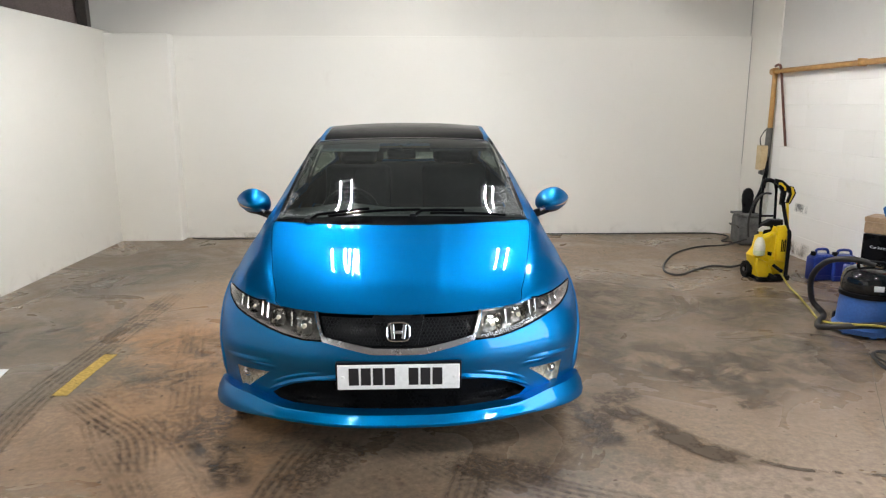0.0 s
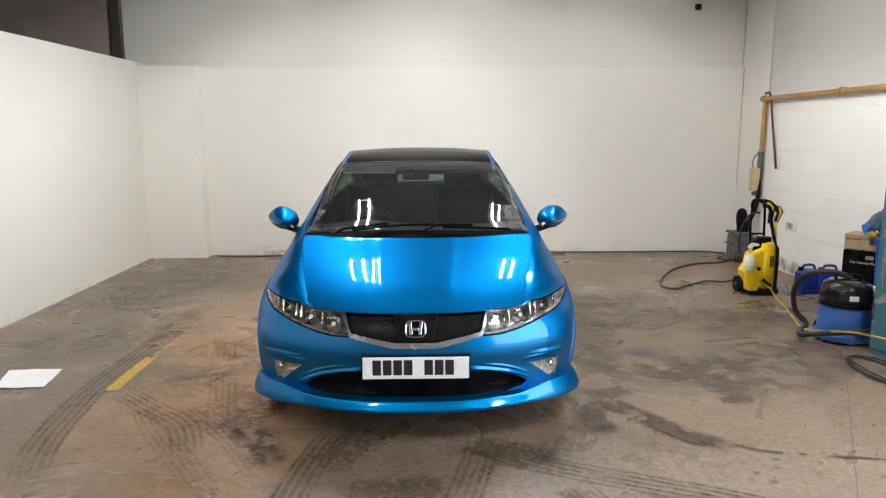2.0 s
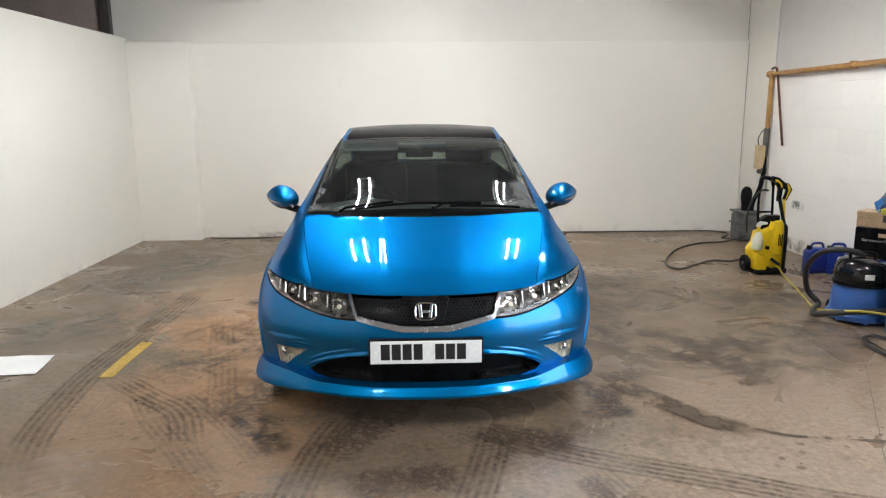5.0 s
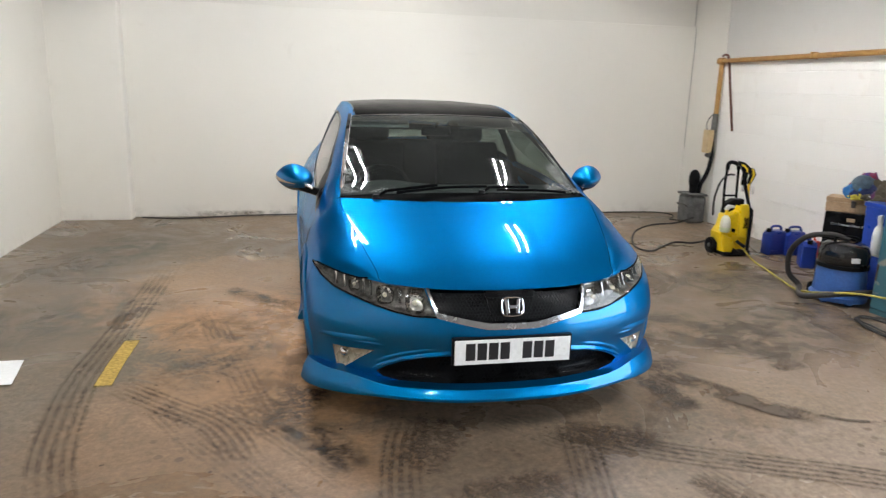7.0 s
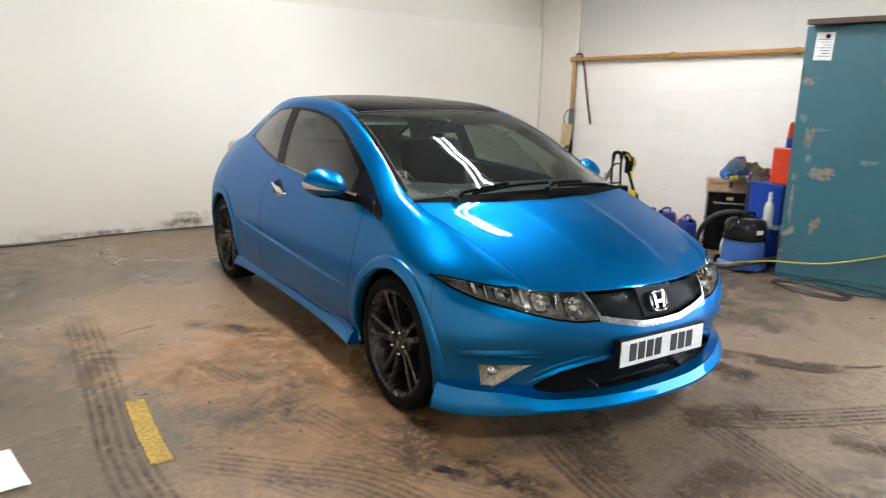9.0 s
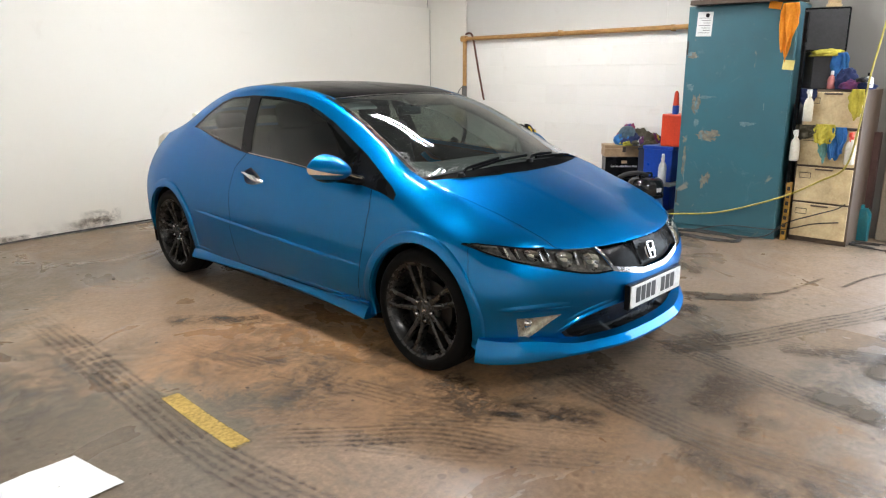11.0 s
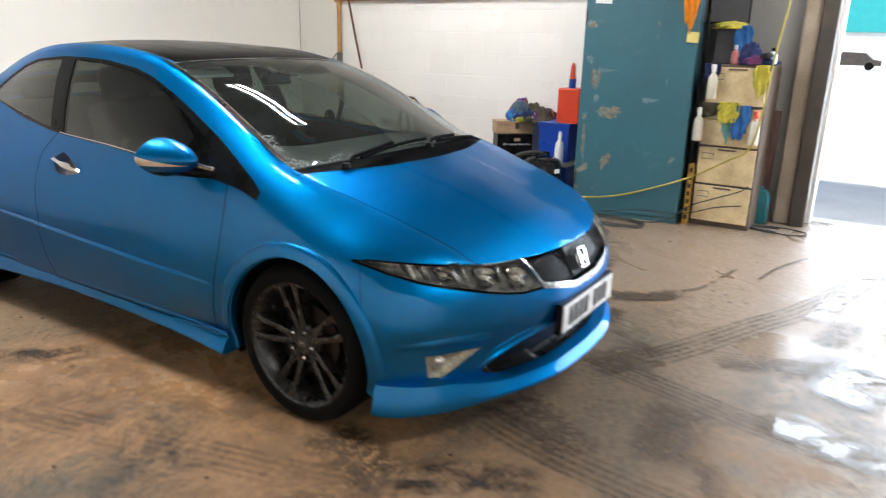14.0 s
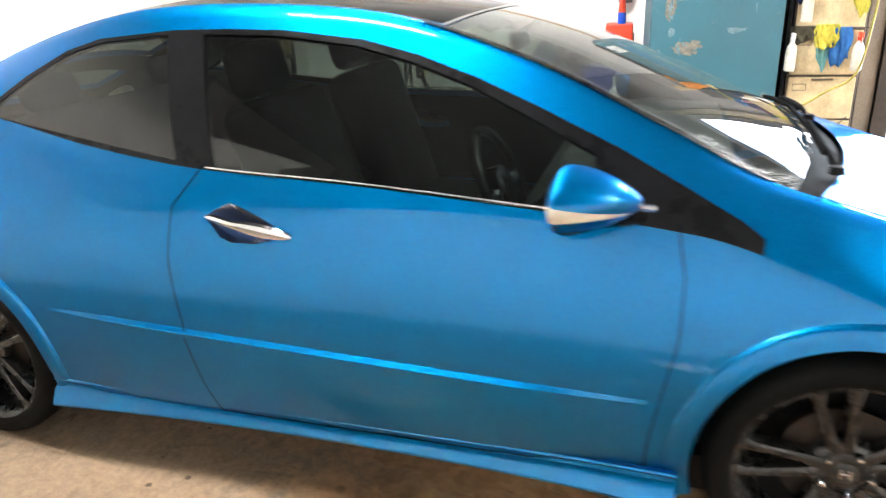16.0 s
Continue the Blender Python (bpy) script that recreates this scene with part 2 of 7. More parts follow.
def stain_mat(name, colour, cover=0.8, scale=7.0, rough=0.6, ribs=None, least=0.40, soft=0.3):
    """A thin stain on the floor, broken up by noise; ribs: tread bars per metre, across the local x and along y."""
    m, n, l, p = nodes_of(name)
    co = n.new("ShaderNodeTexCoord").outputs["UV"]
    ob = n.new("ShaderNodeTexCoord").outputs["Object"]
    p.inputs["Base Color"].default_value, p.inputs["Roughness"].default_value = (*colour, 1), rough
    a = span(n, l, noise_node(n, l, ob, scale, 6, 0.7, 0.4), least, 0.60, 0, cover)
    sep = n.new("ShaderNodeSeparateXYZ")
    l.new(co, sep.inputs[0])
    ed = n.new("ShaderNodeMath")
    ed.operation = "PINGPONG"
    ed.inputs[1].default_value = 0.5
    l.new(sep.outputs["X"], ed.inputs[0])
    edge = span(n, l, ed.outputs[0], 0.0, 0.12 if ribs else soft)
    en = n.new("ShaderNodeMath")
    en.operation = "PINGPONG"
    en.inputs[1].default_value = 0.5
    l.new(sep.outputs["Y"], en.inputs[0])
    for f in (edge, span(n, l, en.outputs[0], 0.0, min(soft, 0.2))):
        mu = n.new("ShaderNodeMath")
        mu.operation = "MULTIPLY"
        l.new(a, mu.inputs[0])
        l.new(f, mu.inputs[1])
        a = mu.outputs[0]
    if ribs:
        k, pg = n.new("ShaderNodeMath"), n.new("ShaderNodeMath")
        k.operation, k.inputs[1].default_value = "MULTIPLY", ribs
        pg.operation, pg.inputs[1].default_value = "PINGPONG", 0.5
        l.new(sep.outputs["X"], k.inputs[0])
        l.new(k.outputs[0], pg.inputs[0])
        for f in (span(n, l, pg.outputs[0], 0.14, 0.34, 0.25, 1.0), span(n, l, noise_node(n, l, ob, 34, 5, 0.7), 0.36, 0.58, 0.25, 1.0)):
            mu = n.new("ShaderNodeMath")
            mu.operation = "MULTIPLY"
            l.new(a, mu.inputs[0])
            l.new(f, mu.inputs[1])
            a = mu.outputs[0]
    least = n.new("ShaderNodeMath")
    least.operation, least.inputs[1].default_value = "MINIMUM", 1.0
    l.new(a, least.inputs[0])
    a = least.outputs[0]
    l.new(a, p.inputs["Alpha"])
    return m


PAINT = paint_mat()
M = {
    "floor": floor_mat(),
    "wall": wall_mat("white_wall_paint", (0.74, 0.71, 0.65), (0.50, 0.45, 0.38)),
    "panel": wall_mat("white_panel_paint", (0.78, 0.75, 0.69), (0.62, 0.57, 0.50), patchy=0.3),
    "block": wall_mat("white_block_paint", (0.83, 0.81, 0.775), (0.55, 0.47, 0.38), patchy=0.4),
    "grey_wall": wall_mat("grey_wall_paint", (0.24, 0.23, 0.22), (0.15, 0.14, 0.125)),
    # white wall paint darkened to imitate the lamps' cut-off high on the wall
    "upper": wall_mat("shaded_upper_wall_paint", (0.56, 0.545, 0.515), (0.42, 0.38, 0.33)),
    "ceiling": mat("dark_roof_sheet", (0.04, 0.038, 0.036), (0.03, 0.028, 0.026), 0.8, scale=2),
    # colour lifted to stand in for light missing beyond the partition
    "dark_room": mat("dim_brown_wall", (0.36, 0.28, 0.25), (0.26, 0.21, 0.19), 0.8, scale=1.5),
    "steel": mat("dark_painted_steel", (0.05, 0.045, 0.042), (0.09, 0.07, 0.055), 0.5, 0.2, 4),
    "tan_post": mat("tan_painted_post", (0.36, 0.29, 0.22), (0.25, 0.2, 0.15), 0.6, scale=3),
    "tube": glow_mat("lit_fluorescent_tube", (0.985, 0.98, 0.965), 530.0),
    "white": mat("white_plastic", (0.78, 0.78, 0.76), (0.7, 0.7, 0.68), 0.35, relief=0.03),
    "black": mat("black_plastic", (0.006, 0.006, 0.0065), (0.010, 0.010, 0.011), 0.3, relief=0.06, spec=0.07),
    "gloss_black": mat("gloss_black", (0.004, 0.004, 0.0045), (0.005, 0.005, 0.0055), 0.12, relief=0, coat=0.0, spec=0.005),
    "dome_black": mat("gloss_black_plastic", (0.008, 0.008, 0.009), (0.012, 0.012, 0.012), 0.12, relief=0.02, spec=0.5),
    "sooty": mat("sooty_grey_steel", (0.13, 0.13, 0.125), (0.07, 0.07, 0.068), 0.6, scale=9, relief=0.2),
    "dome_cloth": mat("grey_blue_mesh", (0.07, 0.12, 0.16), (0.03, 0.06, 0.09), 0.5, scale=24, relief=0.3),
    "scuttle": mat("matt_black_scuttle", (0.003, 0.003, 0.0033), (0.004, 0.004, 0.0045), 0.6, relief=0.1, spec=0.02),
    "gap": mat("panel_gap_shadow", (0.003, 0.005, 0.009), (0.004, 0.007, 0.012), 0.7, relief=0, spec=0.02),
    "recess": mat("dark_blue_recess", (0.002, 0.012, 0.04), (0.003, 0.016, 0.05), 0.3, relief=0, coat=0.5),
    "rubber": mat("tyre_rubber", (0.0030, 0.0030, 0.0032), (0.0060, 0.0058, 0.0055), 0.7, scale=12, relief=0.3, spec=0.1),
    "rim": mat("anthracite_alloy", (0.052, 0.050, 0.049), (0.036, 0.035, 0.034), 0.28, 0.6, 20, relief=0.05),
    "chrome": mat("chrome", (0.78, 0.78, 0.79), (0.7, 0.7, 0.71), 0.09, 1.0, 30, relief=0),
    "satin": mat("satin_silver_trim", (0.62, 0.62, 0.63), (0.55, 0.55, 0.56), 0.22, 1.0, 30, relief=0),
    "lamp_metal": mat("lamp_reflector", (0.46, 0.45, 0.43), (0.10, 0.098, 0.094), 0.2, 0.55, 21, 60, 0.3),
    "lamp_chrome": mat("lamp_bowl_chrome", (0.58, 0.57, 0.56), (0.40, 0.39, 0.38), 0.14, 1.0, 30, relief=0),
    "fog_metal": mat("fog_lamp_reflector", (0.62, 0.59, 0.50), (0.40, 0.37, 0.29), 0.28, 0.45, 40, 120, 0.4),
    "disc": mat("brake_iron", (0.045, 0.040, 0.037), (0.06, 0.042, 0.033), 0.5, 0.8, 15),
    "lens": glass_mat("clear_lamp_lens", (0.93, 0.93, 0.91), base=0.04),
    "screen": glass_mat("windscreen_glass", (0.68, 0.77, 0.73), haze=0.55, dust=0.020),
    "window": glass_mat("side_window_glass", (0.25, 0.29, 0.265), base=0.055, dust=0.006),
    "cloth": mat("dark_seat_cloth", (0.007, 0.007, 0.008), (0.012, 0.012, 0.013), 0.85, scale=15, spec=0.06),
    "trim": mat("dark_cabin_trim", (0.014, 0.015, 0.016), (0.022, 0.023, 0.024), 0.6, scale=9, spec=0.15),
    "liner": mat("grey_headlining", (0.06, 0.06, 0.06), (0.05, 0.05, 0.05), 0.9, scale=9),
    "visor": mat("pale_visor_vinyl", (0.42, 0.43, 0.42), (0.36, 0.37, 0.36), 0.7, scale=9),
    "indicator": mat("smoked_amber_lens", (0.70, 0.62, 0.50), (0.62, 0.54, 0.42), 0.12, relief=0.0, coat=1),
    "plate": mat("white_number_plate", (0.78, 0.78, 0.77), (0.72, 0.72, 0.71), 0.25, relief=0),
    "ink": mat("black_print", (0.01, 0.01, 0.012), (0.014, 0.014, 0.016), 0.4, relief=0),
    "yellow": mat("yellow_plastic", (0.80, 0.56, 0.015), (0.74, 0.50, 0.012), 0.32, relief=0.04),
    "blue_can": mat("blue_plastic", (0.014, 0.045, 0.30), (0.012, 0.036, 0.24), 0.35, relief=0.05),
    "blue_crate": mat("bright_blue_plastic", (0.01, 0.06, 0.40), (0.01, 0.05, 0.32), 0.35, relief=0.05),
    "vac_blue": mat("mid_blue_plastic", (0.05, 0.14, 0.42), (0.045, 0.12, 0.36), 0.35, relief=0.05),
    "teal": None,
    "cream": mat("stained_cream_enamel", (0.78, 0.63, 0.37), (0.54, 0.40, 0.22), 0.45, scale=5),
    "brown": mat("dark_brown_enamel", (0.075, 0.05, 0.035), (0.11, 0.075, 0.05), 0.5, scale=5),
    "wood": mat("pale_box_wood", (0.52, 0.36, 0.22), (0.42, 0.28, 0.16), 0.55, scale=9),
    "pipe": mat("ochre_pipe_paint", (0.46, 0.25, 0.075), (0.36, 0.19, 0.06), 0.45, scale=10),
    "rust": mat("red_brown_hose", (0.13, 0.045, 0.025), (0.09, 0.03, 0.02), 0.6, scale=12),
    "beige": mat("beige_enamel", (0.58, 0.44, 0.25), (0.5, 0.37, 0.2), 0.45, scale=14),
    "grey": mat("grey_metal", (0.13, 0.125, 0.12), (0.08, 0.076, 0.07), 0.5, 0.3, 9),
    "orange": mat("orange_cloth", (0.75, 0.27, 0.012), (0.66, 0.22, 0.01), 0.85, scale=9, relief=0.3),
    "red": mat("orange_red_plastic", (0.70, 0.06, 0.02), (0.62, 0.05, 0.015), 0.4, relief=0.04),
    "paper": mat("white_paper", (0.80, 0.80, 0.80), (0.76, 0.76, 0.76), 0.7, relief=0.02),
    "note": mat("yellow_paper", (0.78, 0.68, 0.25), (0.74, 0.64, 0.22), 0.7, relief=0.02),
    "ochre": mat("scuffed_ochre_paint", (0.50, 0.27, 0.035), (0.30, 0.16, 0.03), 0.5, scale=16),
    "hose": mat("yellow_hose", (0.44, 0.36, 0.05), (0.30, 0.25, 0.04), 0.45, scale=14),
    "cable": mat("black_cable", (0.014, 0.013, 0.013), (0.03, 0.027, 0.025), 0.5, relief=0),
    "navy_cloth": mat("navy_cloth", (0.012, 0.022, 0.09), (0.008, 0.015, 0.06), 0.9, scale=12, relief=0.3),
    "blue_cloth": mat("blue_microfibre", (0.03, 0.16, 0.42), (0.02, 0.11, 0.32), 0.9, scale=12, relief=0.3),
    "red_cloth": mat("red_patterned_cloth", (0.35, 0.03, 0.04), (0.03, 0.05, 0.25), 0.9, scale=14, relief=0.3),
    "white_cloth": mat("off_white_cloth", (0.62, 0.60, 0.56), (0.5, 0.48, 0.44), 0.9, scale=12, relief=0.3),
    "black_cloth": mat("black_cloth", (0.015, 0.015, 0.017), (0.03, 0.03, 0.032), 0.9, scale=12, relief=0.3),
    "scuffed": mat("pale_scuffed_enamel", (0.17, 0.25, 0.27), (0.11, 0.19, 0.21), 0.6, scale=20, relief=0.1),
    "lime_cloth": mat("yellow_green_cloth", (0.52, 0.45, 0.06), (0.40, 0.34, 0.04), 0.9, scale=12, relief=0.3),
    "olive_cloth": mat("dark_olive_cloth", (0.08, 0.07, 0.045), (0.06, 0.05, 0.03), 0.9, scale=12, relief=0.3),
    "magenta_cloth": mat("plum_cloth", (0.12, 0.02, 0.07), (0.05, 0.02, 0.10), 0.9, scale=12, relief=0.3),
    "teal_cloth": mat("pale_teal_cloth", (0.16, 0.36, 0.34), (0.12, 0.28, 0.27), 0.9, scale=12, relief=0.3),
    "bare": mat("scraped_rusty_metal", (0.29, 0.25, 0.19), (0.14, 0.14, 0.12), 0.7, scale=22, relief=0.3),
    "dark_grey": mat("dark_grey_plastic", (0.05, 0.05, 0.055), (0.04, 0.04, 0.044), 0.5),
    "navy_plastic": mat("blue_grey_plastic", (0.03, 0.035, 0.06), (0.024, 0.028, 0.05), 0.45),
    "pink": mat("pink_plastic", (0.62, 0.22, 0.2), (0.56, 0.18, 0.17), 0.4, relief=0.02),
    "teal_plastic": mat("teal_plastic", (0.01, 0.16, 0.2), (0.01, 0.13, 0.165), 0.35, relief=0.03),
    "rust_board": mat("red_brown_board", (0.10, 0.05, 0.045), (0.07, 0.035, 0.03), 0.7),
    "dirt": mat("wet_dirt", (0.085, 0.060, 0.043), (0.12, 0.085, 0.06), 0.6, scale=8, spec=0.2),
    "joint": mat("slab_joint_dirt", (0.15, 0.122, 0.098), (0.12, 0.098, 0.078), 0.8),
    "milky": mat("milky_bottle_plastic", (0.70, 0.66, 0.56), (0.64, 0.6, 0.5), 0.4, relief=0.02),
    "milky_green": mat("milky_green_plastic", (0.60, 0.64, 0.42), (0.54, 0.58, 0.36), 0.35, relief=0.02),
    "cyan": mat("turquoise_cladding", (0.03, 0.42, 0.44), (0.03, 0.38, 0.40), 0.5, scale=2),
    "tarmac": mat("pale_yard_concrete", (0.78, 0.78, 0.77), (0.70, 0.70, 0.69), 0.7, scale=2, grain=30),
    "render_white": mat("white_yard_wall", (0.80, 0.80, 0.79), (0.74, 0.74, 0.73), 0.7, scale=1),
}


def teal_mat():
    """Old teal enamel with bare scraped patches of rust and filler."""
    m, n, l, p = nodes_of("chipped_teal_enamel")
    co = n.new("ShaderNodeTexCoord").outputs["Object"]
    big, chip = noise_node(n, l, co, 2, 5), noise_node(n, l, co, 3.2, 7, 0.62, 0.9)
    col = blend(n, l, span(n, l, big, 0.35, 0.65), (0.042, 0.150, 0.190), (0.046, 0.128, 0.160))
    col = blend(n, l, span(n, l, noise_node(n, l, co, 11, 4), 0.6, 0.75, 0, 0.4), col, (0.07, 0.13, 0.15))
    col = blend(n, l, span(n, l, noise_node(n, l, co, 2.6, 6, 0.75, 2.5), 0.60, 0.74, 0, 0.35), col, (0.22, 0.30, 0.31))
    col = blend(n, l, span(n, l, chip, 0.64, 0.70, 0, 0.75), col, (0.36, 0.30, 0.22))
    l.new(col, p.inputs["Base Color"])
    p.inputs["Roughness"].default_value = 0.42
    bump(n, l, p, noise_node(n, l, co, 30, 4), 0.12, 0.004)
    return m


M["teal"] = teal_mat()


# ---- building helpers ----
def link_mesh(name, verts, faces, material, parent=None, smooth=True, uvs=None):
    me = bpy.data.meshes.new(name)
    me.from_pydata([tuple(v) for v in verts], [], faces)
    me.polygons.foreach_set("use_smooth", [smooth] * len(faces))
    if uvs is not None:
        lay = me.uv_layers.new(name="UV")
        for lp in me.loops:
            lay.data[lp.index].uv = uvs[lp.vertex_index]
    me.materials.append(material)
    me.update()
    ob = new(name, me)
    ob.parent = parent
    return ob


def part(name, bm, material, parent=None, label="", smooth=False, at=None, angle=None):
    """Links a bmesh as one mesh object under a thing or a part."""
    me = bpy.data.meshes.new(name)
    bmesh.ops.recalc_face_normals(bm, faces=bm.faces)
    if smooth:
        for f in bm.faces:
            f.smooth = True
        lim = radians(angle or 40)
        for e in bm.edges:
            if len(e.link_faces) == 2 and e.calc_face_angle(0) > lim:
                e.smooth = False
    bm.to_mesh(me)
    bm.free()
    if not smooth:
        me.polygons.foreach_set("use_smooth", [False] * len(me.polygons))
    me.materials.append(material)
    ob = new(name, me)
    ob.parent = parent
    if at is not None:
        ob.matrix_basis = at
    if label:
        tagged(ob, label)
    return ob


def thing(name, label, category, at=None, group="", kind=""):
    ob = tagged(new(name), label, category, group, kind)
    if at is not None:
        ob.matrix_basis = at
    return ob


def box(x0, x1, y0, y1, z0, z1, bevel=0.004, seg=2, into=None):
    bm = into or bmesh.new()
    g = bmesh.ops.create_cube(bm, size=1, matrix=Matrix.LocRotScale(((x0 + x1) / 2, (y0 + y1) / 2, (z0 + z1) / 2), None, (x1 - x0, y1 - y0, z1 - z0)))
    if bevel:
        es = {e for v in g["verts"] for e in v.link_edges}
        bmesh.ops.bevel(bm, geom=list(es), offset=bevel, segments=seg, affect="EDGES", profile=0.5)
    return bm


def lathe(profile, n=32, axis="z", centre=(0, 0, 0), close=False, into=None, arc=2 * math.pi):
    """Turns a profile of (radius, height) round an axis."""
    bm = into or bmesh.new()
    rings = []
    full = abs(arc - 2 * math.pi) < 1e-6
    for r, h in profile:
        ring = []
        for i in range(n if full else n + 1):
            a = arc * i / n
            c, s = r * math.cos(a), r * math.sin(a)
            p = {"z": (c, s, h), "x": (h, c, s), "y": (c, h, s)}[axis]
            ring.append(bm.verts.new(Vector(p) + Vector(centre)))
        rings.append(ring)
    m = len(rings[0])
    for a, b in zip(rings, rings[1:]):
        for i in range(m if full else m - 1):
            j = (i + 1) % m
            bm.faces.new((a[i], a[j], b[j], b[i]))
    if close:
        for ring in (rings[0], rings[-1]):
            if (ring[0].co - ring[m // 2].co).length > 1e-4:
                bm.faces.new(ring)
    bmesh.ops.remove_doubles(bm, verts=[v for r in rings for v in r], dist=1e-5)
    return bm


def tube(points, r, n=8, smooth_steps=0, into=None):
    """A round tube along points; smooth_steps rounds it through them."""
    pts = [Vector(p) for p in points]
    if smooth_steps:
        out = []
        for i in range(len(pts) - 1):
            p0, p1, p2, p3 = pts[max(i - 1, 0)], pts[i], pts[i + 1], pts[min(i + 2, len(pts) - 1)]
            for k in range(smooth_steps):
                t = k / smooth_steps
                out.append(0.5 * (2 * p1 + (p2 - p0) * t + (2 * p0 - 5 * p1 + 4 * p2 - p3) * t * t + (3 * p1 - p0 - 3 * p2 + p3) * t ** 3))
        pts = out + [pts[-1]]
    bm = into or bmesh.new()
    rings, up = [], Vector((0, 0, 1))
    for i, p in enumerate(pts):
        d = (pts[min(i + 1, len(pts) - 1)] - pts[max(i - 1, 0)]).normalized()
        side = d.cross(up)
        side = d.cross(Vector((1, 0, 0))) if side.length < 1e-3 else side
        side.normalize()
        up2 = side.cross(d).normalized()
        up = up2
        rings.append([bm.verts.new(p + (side * math.cos(2 * math.pi * k / n) + up2 * math.sin(2 * math.pi * k / n)) * r) for k in range(n)])
    for a, b in zip(rings, rings[1:]):
        for k in range(n):
            bm.faces.new((a[k], a[(k + 1) % n], b[(k + 1) % n], b[k]))
    bm.faces.new(rings[0])
    bm.faces.new(rings[-1])
    return bm


def prism(outline, axis, lo, hi, bevel=0.0, seg=2, into=None):
    """Extrudes a 2D outline along an axis ('x', 'y' or 'z') from lo to hi."""
    bm = into or bmesh.new()
    put = {"x": lambda a, b, h: (h, a, b), "y": lambda a, b, h: (a, h, b), "z": lambda a, b, h: (a, b, h)}[axis]
    v0 = [bm.verts.new(put(a, b, lo)) for a, b in outline]
    v1 = [bm.verts.new(put(a, b, hi)) for a, b in outline]
    n = len(outline)
    fs = [bm.faces.new(v0), bm.faces.new(v1)]
    for i in range(n):
        fs.append(bm.faces.new((v0[i], v0[(i + 1) % n], v1[(i + 1) % n], v1[i])))
    bmesh.ops.recalc_face_normals(bm, faces=fs)
    if bevel:
        es = list(fs[0].edges) + list(fs[1].edges)
        bmesh.ops.bevel(bm, geom=es, offset=bevel, segments=seg, affect="EDGES", profile=0.5)
    return bm


def heap(seed, sx, sy, sz, n=18, rough=0.35):
    """A crumpled cloth heap: a squashed, creased dome with a ragged hem."""
    bm = bmesh.new()
    bmesh.ops.create_icosphere(bm, subdivisions=4, radius=1)
    for v in bm.verts:
        p = v.co.copy()
        f = 1 + rough * noise.fractal(p * 1.6 + Vector((seed * 7.3, seed, 0)), 1.0, 2.0, 3) + 0.12 * abs(noise.noise(p * 5 + Vector((seed, 0, 3))))
        v.co = Vector((p.x * sx * f, p.y * sy * f, max(p.z * sz * f, -0.25 * sz) + 0.25 * sz))
    return bm

# ---- the garage ----
XL, XR, YB, YF, ZC = -3.38, 4.0, 5.47, -6.2, 4.1


def grid_sheet(name, x0, x1, y0, y1, step, material, z=0.0, wobble=0.0):
    nx, ny = max(1, round((x1 - x0) / step)), max(1, round((y1 - y0) / step))
    vs = []
    for j in range(ny + 1):
        for i in range(nx + 1):
            x, y = x0 + (x1 - x0) * i / nx, y0 + (y1 - y0) * j / ny
            vs.append((x, y, z + wobble * noise.noise(Vector((x * 0.9, y * 0.9, 4.0)))))
    fs = [(j * (nx + 1) + i, j * (nx + 1) + i + 1, (j + 1) * (nx + 1) + i + 1, (j + 1) * (nx + 1) + i) for j in range(ny) for i in range(nx)]
    return link_mesh(name, vs, fs, material)


def solid(name, material, label, *boxes, bevel=0.003):
    bm = bmesh.new()
    for b in boxes:
        box(*b, bevel=bevel, into=bm)
    return tagged(part(name, bm, material), label, kind="structure")


tagged(grid_sheet("floor", -7.5, 4.2, YF - 0.2, YB + 0.3, 0.15, M["floor"], wobble=0.0), "stained damp concrete garage floor with mud and tyre marks", kind="structure")
solid("wall_back", M["wall"], "white-painted plaster back wall with a shallow ledge", (-7.5, XR + 0.2, YB + 0.045, YB + 0.35, -0.05, ZC))
solid("wall_back_lower", M["panel"], "white lower panel of the back wall, scuffed at its foot", (-2.68, 3.984, YB, YB + 0.043, -0.02, 2.325), bevel=0.006)
solid("pier_back_left", M["panel"], "white-painted pier standing proud of the back wall", (XL - 0.06, -2.68, 5.29, YB + 0.043, -0.02, 2.335), bevel=0.012)
solid("partition_left", M["wall"], "smooth white partition wall lower than the roof", (XL - 0.14, XL, YF, YB + 0.04, -0.02, 2.37), bevel=0.008)
solid("column_left", M["steel"], "dark steel column behind the partition", (-3.60, -3.57, 5.30, 5.46, 0, ZC), (-3.64, -3.53, 5.28, 5.30, 0, ZC))
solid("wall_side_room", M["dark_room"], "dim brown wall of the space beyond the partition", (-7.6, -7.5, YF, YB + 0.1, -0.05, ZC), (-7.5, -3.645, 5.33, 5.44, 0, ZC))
solid("wall_right_pier", M["wall"], "white corner pier beside the block wall", (3.985, XR + 0.2, 4.80, YB + 0.04, -0.02, ZC), bevel=0.005)
solid("wall_right_upper", M["upper"], "white plaster upper right wall, coloured darker as beyond the lamps' cut-off", (XR - 0.005, XR + 0.2, 2.0, 4.798, 1.925, ZC), (XR - 0.005, XR + 0.2, 0.622, 1.999, 1.925, ZC))
solid("wall_right_grey", M["grey_wall"], "grey concrete wall behind the cabinets", (XR - 0.03, XR + 0.2, DOOR_Y1 + 0.18, 0.62, -0.02, ZC))
solid("wall_over_door", M["grey_wall"], "grey concrete wall above the open doorway", (XR, XR + 0.2, DOOR_Y0, DOOR_Y1 + 0.178, DOOR_Z, ZC))
